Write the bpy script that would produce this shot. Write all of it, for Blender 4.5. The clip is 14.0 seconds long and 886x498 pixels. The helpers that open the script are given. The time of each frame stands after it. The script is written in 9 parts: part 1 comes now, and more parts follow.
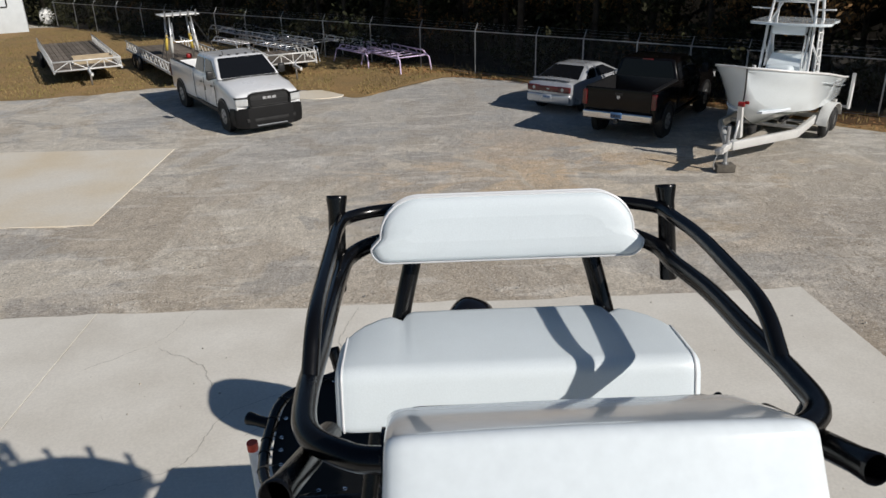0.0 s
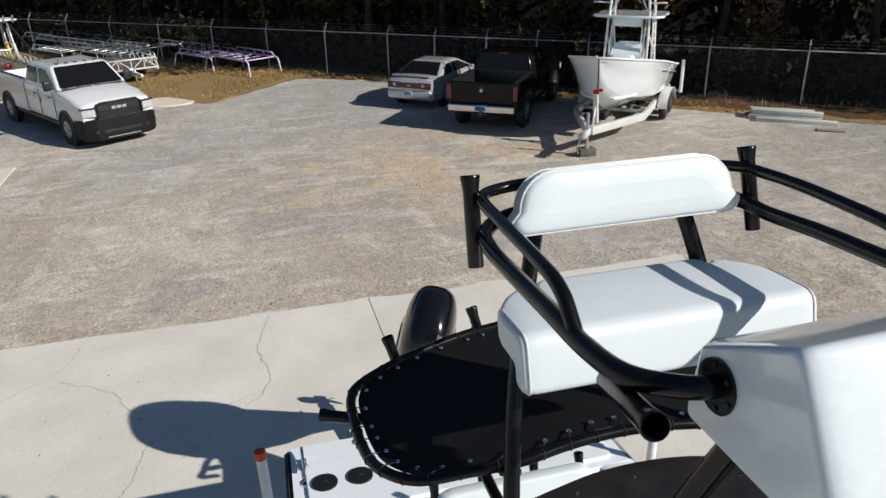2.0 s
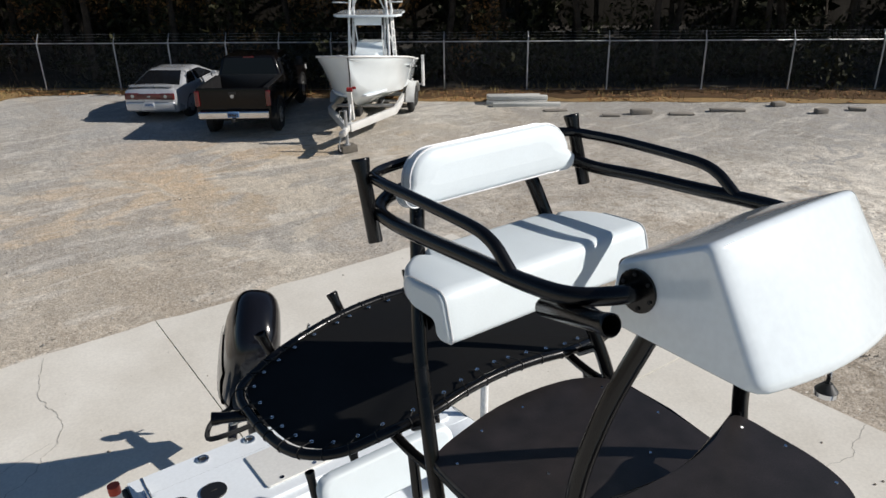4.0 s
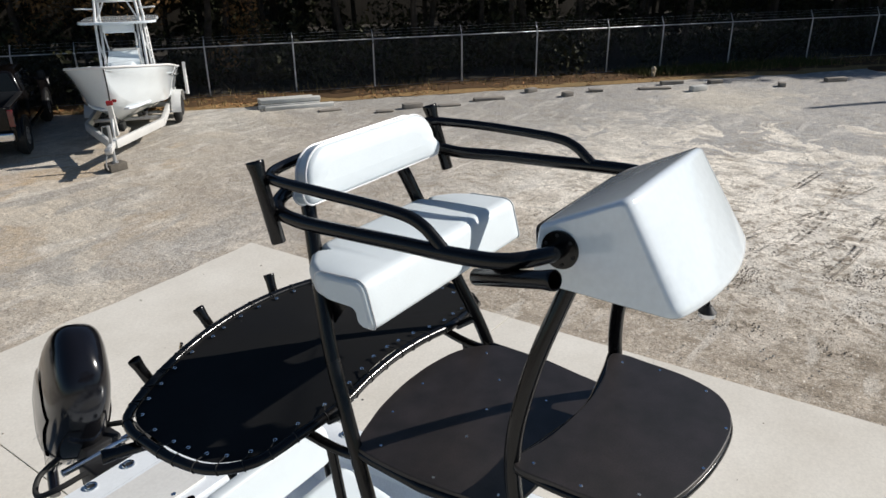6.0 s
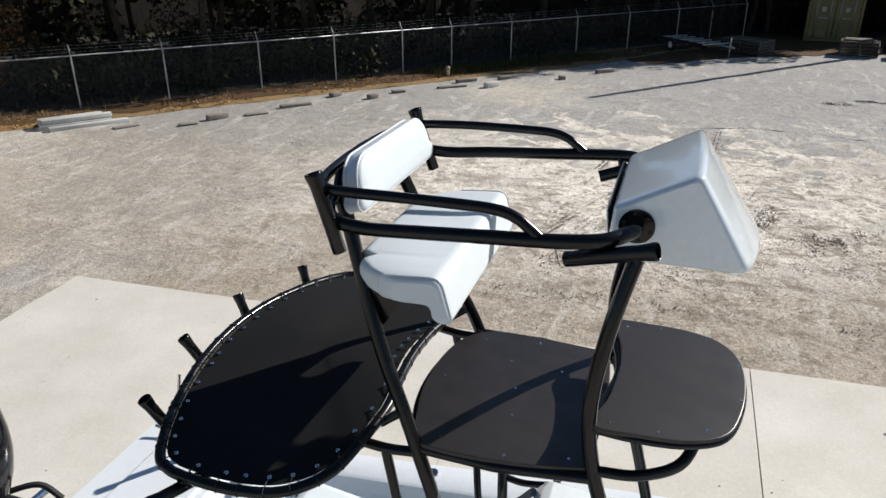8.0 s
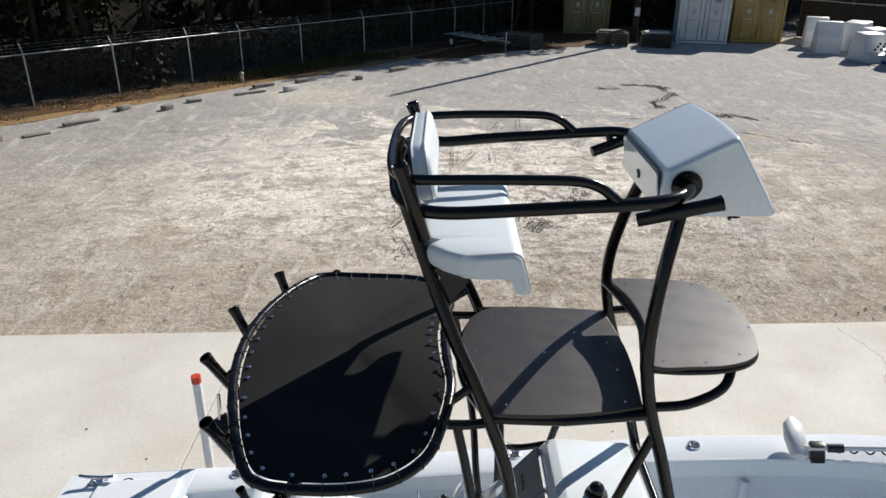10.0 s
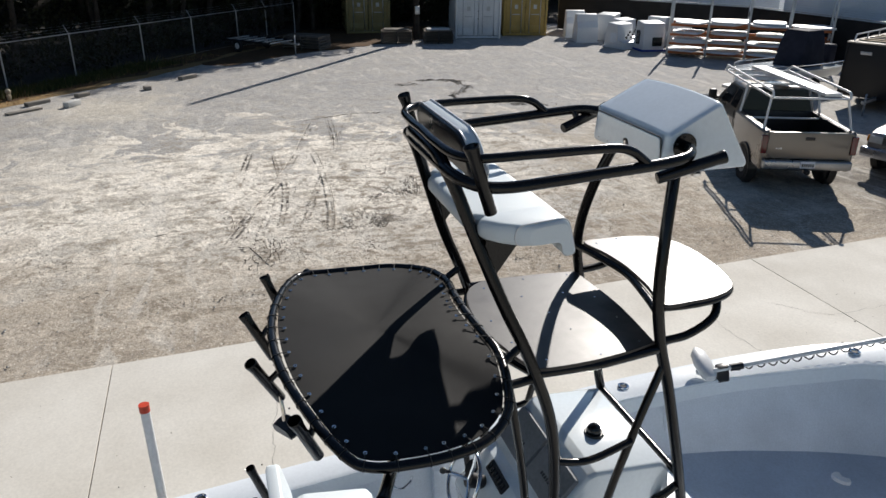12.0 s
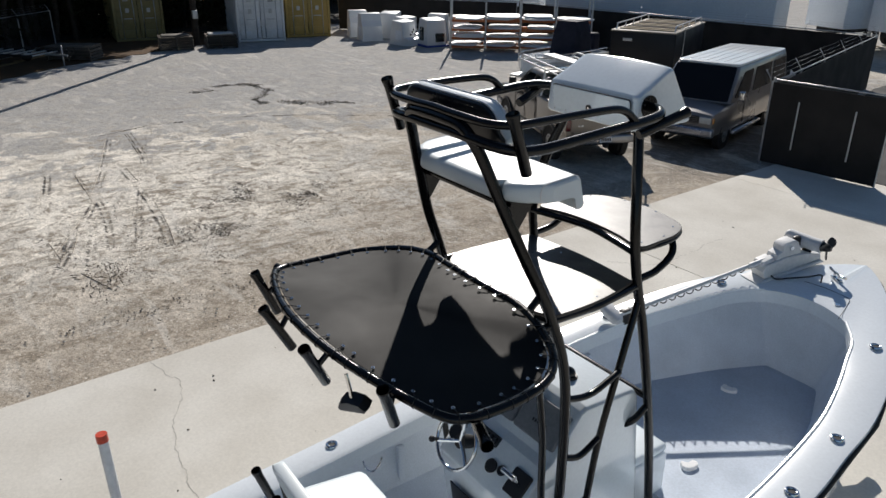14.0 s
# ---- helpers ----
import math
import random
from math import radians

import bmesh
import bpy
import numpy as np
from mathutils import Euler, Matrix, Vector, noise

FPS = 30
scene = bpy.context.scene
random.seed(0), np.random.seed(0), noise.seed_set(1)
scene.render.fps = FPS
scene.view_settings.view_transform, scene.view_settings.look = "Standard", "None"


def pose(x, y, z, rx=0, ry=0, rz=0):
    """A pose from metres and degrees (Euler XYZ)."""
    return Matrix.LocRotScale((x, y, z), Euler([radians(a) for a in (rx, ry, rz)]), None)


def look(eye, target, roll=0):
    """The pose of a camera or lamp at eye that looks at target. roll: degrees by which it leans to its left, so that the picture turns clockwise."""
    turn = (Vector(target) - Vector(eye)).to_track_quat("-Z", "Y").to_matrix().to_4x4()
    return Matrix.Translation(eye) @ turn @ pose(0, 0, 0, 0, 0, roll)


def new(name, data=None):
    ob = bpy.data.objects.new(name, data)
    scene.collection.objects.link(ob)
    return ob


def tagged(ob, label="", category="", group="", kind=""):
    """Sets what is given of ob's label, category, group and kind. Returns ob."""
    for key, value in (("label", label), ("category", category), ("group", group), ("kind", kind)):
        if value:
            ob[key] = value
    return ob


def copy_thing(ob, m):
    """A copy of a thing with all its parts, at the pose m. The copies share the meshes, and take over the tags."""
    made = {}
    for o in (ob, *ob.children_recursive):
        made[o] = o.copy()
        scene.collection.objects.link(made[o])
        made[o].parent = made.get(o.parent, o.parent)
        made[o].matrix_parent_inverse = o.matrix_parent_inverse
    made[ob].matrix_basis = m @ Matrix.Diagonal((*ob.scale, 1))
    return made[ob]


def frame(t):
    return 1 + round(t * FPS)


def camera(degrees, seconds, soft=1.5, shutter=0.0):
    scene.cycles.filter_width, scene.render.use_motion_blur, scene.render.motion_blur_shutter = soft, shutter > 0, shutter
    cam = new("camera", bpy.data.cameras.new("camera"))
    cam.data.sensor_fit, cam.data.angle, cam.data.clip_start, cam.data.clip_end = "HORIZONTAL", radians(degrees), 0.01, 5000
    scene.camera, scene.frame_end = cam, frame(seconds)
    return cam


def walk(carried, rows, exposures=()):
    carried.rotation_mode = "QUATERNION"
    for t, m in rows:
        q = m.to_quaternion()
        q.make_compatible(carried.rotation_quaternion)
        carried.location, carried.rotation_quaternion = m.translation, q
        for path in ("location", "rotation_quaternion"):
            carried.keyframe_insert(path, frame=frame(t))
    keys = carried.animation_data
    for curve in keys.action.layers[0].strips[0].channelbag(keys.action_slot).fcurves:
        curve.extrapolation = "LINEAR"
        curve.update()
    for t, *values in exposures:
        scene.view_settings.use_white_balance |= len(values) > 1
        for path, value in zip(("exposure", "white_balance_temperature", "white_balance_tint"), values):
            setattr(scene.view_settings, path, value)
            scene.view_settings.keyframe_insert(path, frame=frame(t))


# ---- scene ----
cam = camera(62.32, 14.0)
ROWS = [
    (0.0, 0.0829, 0.0157, 5.1661, -23.263, 1.282, -2.287),
    (0.5, -0.2040, 0.0106, 5.1634, -23.320, 1.219, -4.660),
    (1.0, -0.4588, 0.0103, 5.1494, -23.346, 1.187, -7.483),
    (1.5, -0.6840, 0.0125, 5.1586, -23.463, 1.155, -10.916),
    (2.0, -0.8783, 0.0214, 5.1541, -23.524, 1.109, -15.430),
    (2.5, -1.0410, 0.0089, 5.1615, -23.605, 1.094, -20.514),
    (3.0, -1.1805, 0.0004, 5.1657, -23.677, 1.049, -25.659),
    (3.5, -1.3108, 0.0005, 5.1678, -23.728, 0.963, -30.803),
    (4.0, -1.4306, 0.0008, 5.1656, -23.739, 0.858, -35.908),
    (6.5, -1.9898, 0.3600, 5.1847, -23.908, 0.484, -59.007),
    (7.0, -2.1386, 0.5421, 5.1917, -23.823, 0.343, -63.268),
    (7.5, -2.2896, 0.7718, 5.2043, -23.768, 0.182, -67.528),
    (8.0, -2.4363, 1.0255, 5.2154, -23.742, -0.059, -71.956),
    (10.5, -2.8385, 2.3496, 5.1968, -23.476, -0.435, -94.161),
    (11.0, -2.8710, 2.6236, 5.2017, -23.439, -0.502, -98.568),
    (11.5, -2.8693, 2.9207, 5.1867, -23.368, -0.466, -103.014),
    (12.0, -2.8591, 3.2118, 5.1786, -23.277, -0.470, -107.439),
    (12.5, -2.8176, 3.5027, 5.1592, -23.187, -0.414, -111.885),
    (13.0, -2.7550, 3.7801, 5.1443, -23.139, -0.438, -116.184),
    (13.5, -2.6837, 4.0578, 5.1237, -23.061, -0.452, -120.633),
    (14.0, -2.6082, 4.3296, 5.1081, -22.993, -0.445, -125.102),
]
# the clip's own slow change of exposure: seconds, stops
EXPOSURES = [(0.0, -0.20), (1.5, 0.03), (3.0, 0.05), (6.5, 0.17), (8.0, 0.25), (10.5, 0.28), (11.0, 0.28), (12.5, 0.09), (14.0, -0.05)]
walk(cam, [(t, pose(x, y, z, 90 + pitch, roll, yaw)) for t, x, y, z, pitch, roll, yaw in ROWS], EXPOSURES)
# ---- world, sun, exposure ----
SUN_AZ, SUN_EL = 130.0, 31.0          # degrees clockwise from +y, degrees up
world = bpy.data.worlds.new("sky")
scene.world = world
world.use_nodes = True
sky = world.node_tree.nodes.new("ShaderNodeTexSky")
sky.sky_type, sky.sun_disc = "NISHITA", False
sky.sun_elevation, sky.sun_rotation = radians(SUN_EL), radians(SUN_AZ)
sky.air_density, sky.dust_density, sky.ozone_density = 1.0, 0.1, 3.0
back = world.node_tree.nodes["Background"]
world.node_tree.links.new(sky.outputs[0], back.inputs[0])
back.inputs[1].default_value = 0.059
sun = new("sun", bpy.data.lights.new("sun", "SUN"))
sun.data.energy, sun.data.angle, sun.data.color = 5.0, radians(0.55), (1.0, 0.945, 0.88)
SUN_DIR = Vector((math.sin(radians(SUN_AZ)) * math.cos(radians(SUN_EL)), math.cos(radians(SUN_AZ)) * math.cos(radians(SUN_EL)), math.sin(radians(SUN_EL))))
sun.matrix_world = look(SUN_DIR * 120, (0, 0, 0))


# ---- materials ----
def mat(name, base, rough=0.5, metal=0.0, var=0.12, scale=2.0, fine=45.0, bump=0.0, coat=0.0, tint=None, spec=0.5, rvar=0.08, island=0.0, objrand=0.0):
    """A surface with variation at two scales, fine relief and uneven gloss."""
    m = bpy.data.materials.new(name)
    m.use_nodes = True
    nt = m.node_tree
    n, ln = nt.nodes, nt.links
    b = n["Principled BSDF"]
    co = n.new("ShaderNodeTexCoord")
    big = n.new("ShaderNodeTexNoise")
    big.inputs["Scale"].default_value, big.inputs["Detail"].default_value = scale, 5
    small = n.new("ShaderNodeTexNoise")
    small.inputs["Scale"].default_value, small.inputs["Detail"].default_value = fine, 4
    for k in (big, small):
        ln.new(co.outputs["Object"], k.inputs["Vector"])
    ramp = n.new("ShaderNodeMapRange")
    ramp.inputs[1].default_value, ramp.inputs[2].default_value = 0.3, 0.7
    ln.new(big.outputs[0], ramp.inputs[0])
    mix = n.new("ShaderNodeMix")
    mix.data_type = "RGBA"
    dark = tint if tint else tuple(c * (1 - 2 * var) for c in base)
    mix.inputs[6].default_value, mix.inputs[7].default_value = (*base, 1), (*dark, 1)
    ln.new(ramp.outputs[0], mix.inputs[0])
    fin = n.new("ShaderNodeMapRange")
    fin.inputs[1].default_value, fin.inputs[2].default_value = 0.3, 0.7
    fin.inputs[3].default_value, fin.inputs[4].default_value = 1 - var, 1 + var
    ln.new(small.outputs[0], fin.inputs[0])
    mul = n.new("ShaderNodeVectorMath")
    mul.operation = "SCALE"
    ln.new(mix.outputs[2], mul.inputs[0])
    ln.new(fin.outputs[0], mul.inputs["Scale"])
    out = mul.outputs[0]
    for amount, source in ((island, "ShaderNodeNewGeometry"), (objrand, "ShaderNodeObjectInfo")):
        if amount:
            g = n.new(source)
            r = n.new("ShaderNodeMapRange")
            r.inputs[3].default_value, r.inputs[4].default_value = 1 - amount, 1 + amount
            ln.new(g.outputs["Random Per Island" if source.endswith("Geometry") else "Random"], r.inputs[0])
            s2 = n.new("ShaderNodeVectorMath")
            s2.operation = "SCALE"
            ln.new(out, s2.inputs[0])
            ln.new(r.outputs[0], s2.inputs["Scale"])
            out = s2.outputs[0]
    ln.new(out, b.inputs["Base Color"])
    rr = n.new("ShaderNodeMapRange")
    rr.inputs[1].default_value, rr.inputs[2].default_value = 0.3, 0.7
    rr.inputs[3].default_value, rr.inputs[4].default_value = max(0.02, rough - rvar), min(1, rough + rvar)
    ln.new(big.outputs[0], rr.inputs[0])
    ln.new(rr.outputs[0], b.inputs["Roughness"])
    b.inputs["Metallic"].default_value = metal
    b.inputs["Specular IOR Level"].default_value = spec
    b.inputs["Coat Weight"].default_value = coat
    b.inputs["Coat Roughness"].default_value = 0.06
    if bump:
        bp = n.new("ShaderNodeBump")
        bp.inputs["Strength"].default_value, bp.inputs["Distance"].default_value = 0.6, bump
        ln.new(small.outputs[0], bp.inputs["Height"])
        ln.new(bp.outputs[0], b.inputs["Normal"])
    return m


BLACK_TUBE = mat("black_powder_coat", (0.0045, 0.0045, 0.005), 0.20, 0, 0.1, 3, 160, 0.0003, 0.0, None, 0.36)
VINYL = mat("white_vinyl", (0.69, 0.755, 0.785), 0.42, 0, 0.03, 5, 260, 0.0006, 0.0)
PIPING = mat("white_piping", (0.70, 0.71, 0.72), 0.35, 0, 0.03)
GELCOAT = mat("white_gelcoat", (0.79, 0.85, 0.875), 0.14, 0, 0.03, 1.5, 40, 0.0, 0.8)
GELDULL = mat("grey_white_deck_paint", (0.78, 0.82, 0.865), 0.55, 0, 0.07, 3, 90, 0.001)
DECK_BLACK = mat("black_textured_board", (0.026, 0.021, 0.020), 0.43, 0, 0.35, 9, 150, 0.0006, 0.0, None, 0.6, 0.05)
MESH_BLACK = mat("black_mesh_fabric", (0.0062, 0.0062, 0.0062), 0.7, 0, 0.12, 2, 420, 0.0008, 0.0, None, 0.24)
CHROME = mat("polished_steel", (0.75, 0.76, 0.78), 0.12, 1, 0.05)
ALUM = mat("bare_aluminium", (0.68, 0.69, 0.71), 0.38, 0.9, 0.08)
WHITE_METAL = mat("white_painted_steel", (0.78, 0.78, 0.77), 0.42, 0, 0.06, 3, 30)
RUBBER = mat("black_rubber", (0.018, 0.018, 0.018), 0.75, 0, 0.2)
PLASTIC = mat("black_plastic", (0.013, 0.013, 0.014), 0.45, 0, 0.15, 4, 120, 0.0004)
ENGINE_BLACK = mat("engine_black_gloss", (0.006, 0.006, 0.008), 0.14, 0, 0.08, 2, 60, 0, 0.2, None, 0.4)
ORANGE = mat("orange_plastic", (0.72, 0.07, 0.025), 0.45)
SILVER = mat("silver_decal", (0.6, 0.61, 0.63), 0.35, 0.6)
SCREEN = mat("dark_screen", (0.012, 0.014, 0.016), 0.12, 0, 0.05)


# ---- mesh helpers ----
def fillet(pts, r, n=6, closed=False):
    """A polyline with its corners rounded."""
    P = [Vector(p) for p in pts]
    out = []
    count = len(P)
    for i, p in enumerate(P):
        if not closed and i in (0, count - 1):
            out.append(p)
            continue
        a, b = P[i - 1] - p, P[(i + 1) % count] - p
        la, lb = a.length, b.length
        a, b = a / la, b / lb
        ang = a.angle(b)
        if ang > 3.1:
            out.append(p)
            continue
        d = min(r / math.tan(ang / 2), la * 0.49, lb * 0.49)
        s, e = p + a * d, p + b * d
        for k in range(n + 1):
            t = k / n
            out.append(s * (1 - t) ** 2 + p * 2 * t * (1 - t) + e * t * t)
    return out


def spline(pts, n=8, closed=False):
    """A smooth curve through the points (Catmull-Rom)."""
    P = [Vector(p) for p in pts]
    c = len(P)
    out = []
    for i in range(c if closed else c - 1):
        p1, p2 = P[i], P[(i + 1) % c]
        p0 = P[i - 1] if (closed or i > 0) else p1 * 2 - p2
        p3 = P[(i + 2) % c] if (closed or i + 2 < c) else p2 * 2 - p1
        for k in range(n):
            t = k / n
            out.append(0.5 * (2 * p1 + (p2 - p0) * t + (2 * p0 - 5 * p1 + 4 * p2 - p3) * t * t + (3 * p1 - p0 - 3 * p2 + p3) * t ** 3))
    if not closed:
        out.append(P[-1])
    return out


def tube(bm, pts, r, seg=12, closed=False, caps=True, r1=None):
    """Sweeps a circle along the points."""
    P = [Vector(p) for p in pts]
    count = len(P)
    up = Vector((0, 0, 1))
    rings = []
    prev = None
    for i, p in enumerate(P):
        if closed:
            t = (P[(i + 1) % count] - P[i - 1]).normalized()
        else:
            t = (P[min(i + 1, count - 1)] - P[max(i - 1, 0)]).normalized()
        if prev is None:
            prev = t.cross(up) if abs(t.z) < 0.95 else t.cross(Vector((1, 0, 0)))
        prev = (prev - t * prev.dot(t)).normalized()
        side = t.cross(prev)
        rad = r if r1 is None else r + (r1 - r) * i / (count - 1)
        rings.append([bm.verts.new(p + (prev * math.cos(a) + side * math.sin(a)) * rad) for a in (2 * math.pi * k / seg for k in range(seg))])
    last = count if closed else count - 1
    for i in range(last):
        a, b = rings[i], rings[(i + 1) % count]
        for k in range(seg):
            bm.faces.new((a[k], a[(k + 1) % seg], b[(k + 1) % seg], b[k]))
    if caps and not closed:
        bm.faces.new(rings[0][::-1])
        bm.faces.new(rings[-1])
    return bm


def pipe(bm, p0, p1, r, wall=0.004, seg=16, flare=0.0, depth=0.12):
    """An open-ended tube from p0 to p1, hollow at p1, with a flared mouth."""
    p0, p1 = Vector(p0), Vector(p1)
    d = (p1 - p0).normalized()
    ln = (p1 - p0).length
    prof = [(0, r * 0.9), (0.004, r), (ln - 0.05, r), (ln - 0.012, r + flare), (ln - 0.003, r + flare), (ln, r + flare - 0.002), (ln - 0.002, r + flare - wall), (ln - 0.05, r - wall), (max(ln - depth, 0.02), r - wall)]
    side = d.cross(Vector((0, 0, 1)) if abs(d.z) < 0.95 else Vector((1, 0, 0))).normalized()
    oth = d.cross(side)
    rings = [[bm.verts.new(p0 + d * h + (side * math.cos(a) + oth * math.sin(a)) * q) for a in (2 * math.pi * k / seg for k in range(seg))] for h, q in prof]
    for a, b in zip(rings, rings[1:]):
        for k in range(seg):
            bm.faces.new((a[k], b[k], b[(k + 1) % seg], a[(k + 1) % seg]))
    bm.faces.new(rings[0])
    bm.faces.new(rings[-1][::-1])
    return bm


def loft(bm, rings, caps=True, closed=True):
    R = [[bm.verts.new(p) for p in ring] for ring in rings]
    n = len(R[0])
    for a, b in zip(R, R[1:]):
        for k in range(n if closed else n - 1):
            f = (a[k], a[(k + 1) % n], b[(k + 1) % n], b[k])
            if len({v.co.to_tuple(6) for v in f}) > 2:
                bm.faces.new(f)
    if caps and closed:
        bm.faces.new(R[0][::-1])
        bm.faces.new(R[-1])
    return bm


def box(bm, c, s, bevel=0.0, seg=2, m=None):
    """A box of centre c and size s with rounded edges, turned by the matrix m about its centre."""
    t = bmesh.new()
    bmesh.ops.create_cube(t, size=1)
    for v in t.verts:
        v.co = Vector((v.co.x * s[0], v.co.y * s[1], v.co.z * s[2]))
    if bevel:
        bmesh.ops.bevel(t, geom=list(t.edges), offset=bevel, segments=seg, affect="EDGES", profile=0.5)
    mm = Matrix.Translation(c) @ (m if m else Matrix())
    put(bm, t, mm)
    return bm


def put(bm, t, m=None):
    """Adds the mesh t, moved by m, to bm."""
    idx = {}
    for v in t.verts:
        idx[v] = bm.verts.new(m @ v.co if m else v.co)
    for f in t.faces:
        bm.faces.new([idx[v] for v in f.verts])
    t.free()


def plate(bm, outline, z0, z1, bevel=0.0, seg=2):
    """A flat board with the outline (x, y), from z0 up to z1."""
    t = bmesh.new()
    lo = [t.verts.new((x, y, z0)) for x, y in outline]
    hi = [t.verts.new((x, y, z1)) for x, y in outline]
    n = len(lo)
    t.faces.new(lo[::-1])
    t.faces.new(hi)
    for k in range(n):
        t.faces.new((lo[k], lo[(k + 1) % n], hi[(k + 1) % n], hi[k]))
    bmesh.ops.recalc_face_normals(t, faces=list(t.faces))
    if bevel:
        top = [e for e in t.edges if all(abs(v.co.z - z1) < 1e-6 for v in e.verts)]
        bmesh.ops.bevel(t, geom=top, offset=bevel, segments=seg, affect="EDGES", profile=0.5)
    put(bm, t)
    return bm


def disc(bm, c, r, h, axis=(0, 0, 1), seg=20, r1=None):
    """A short cylinder with its foot at c."""
    a = Vector(axis).normalized()
    return tube(bm, [Vector(c), Vector(c) + a * h], r, seg, r1=r1)


def ball(bm, c, r, sx=1, sy=1, sz=1, u=16, v=10):
    t = bmesh.new()
    bmesh.ops.create_uvsphere(t, u_segments=u, v_segments=v, radius=r)
    put(bm, t, Matrix.Translation(c) @ Matrix.Diagonal((sx, sy, sz, 1)))
    return bm


def ring_shape(bm, c, R, r, axis=(0, 0, 1), n=20, seg=8):
    a = Vector(axis).normalized()
    s = a.cross(Vector((1, 0, 0)) if abs(a.x) < 0.9 else Vector((0, 1, 0))).normalized()
    o = a.cross(s)
    return tube(bm, [Vector(c) + (s * math.cos(q) + o * math.sin(q)) * R for q in (2 * math.pi * k / n for k in range(n))], r, seg, closed=True)


def finish(bm, name, material, sharp=38):
    bmesh.ops.recalc_face_normals(bm, faces=list(bm.faces))
    for f in bm.faces:
        f.smooth = len(f.verts) < 7
    lim = radians(sharp)
    for e in bm.edges:
        if len(e.link_faces) != 2 or e.calc_face_angle(0) > lim:
            e.smooth = False
    me = bpy.data.meshes.new(name)
    bm.to_mesh(me)
    bm.free()
    me.materials.append(material)
    return me


def part(name, bm, material, parent, label="", sharp=38):
    """One mesh object under a thing or under a part."""
    ob = new(name, finish(bm, name, material, sharp))
    ob.parent = parent
    if label:
        ob["label"] = label
    return ob


def solid(name, bm, material, label, category, group="", kind="", at=None, sharp=38):
    """A thing that is one single mesh."""
    ob = new(name, finish(bm, name, material, sharp))
    if at is not None:
        ob.matrix_world = at
    return tagged(ob, label, category, group, kind)


def thing(name, at, label, category, group="", kind=""):
    ob = new(name)
    ob.empty_display_size = 0.2
    ob.matrix_world = at
    return tagged(ob, label, category, group, kind)


def B():
    return bmesh.new()


def mirror(pts):
    return [(-p[0], *p[1:]) for p in pts]
# ---- tower on the boat: local x is across the boat, bow towards -y ----
X0 = 0.345
BOAT_AT = pose(X0, 0, 0)
tower = thing("boat_tower", BOAT_AT, "black powder-coated pipe tower with helm platform standing on the white boat", "boat tower")
R_LEG, R_RAIL, R_TOP = 0.030, 0.0265, 0.0205


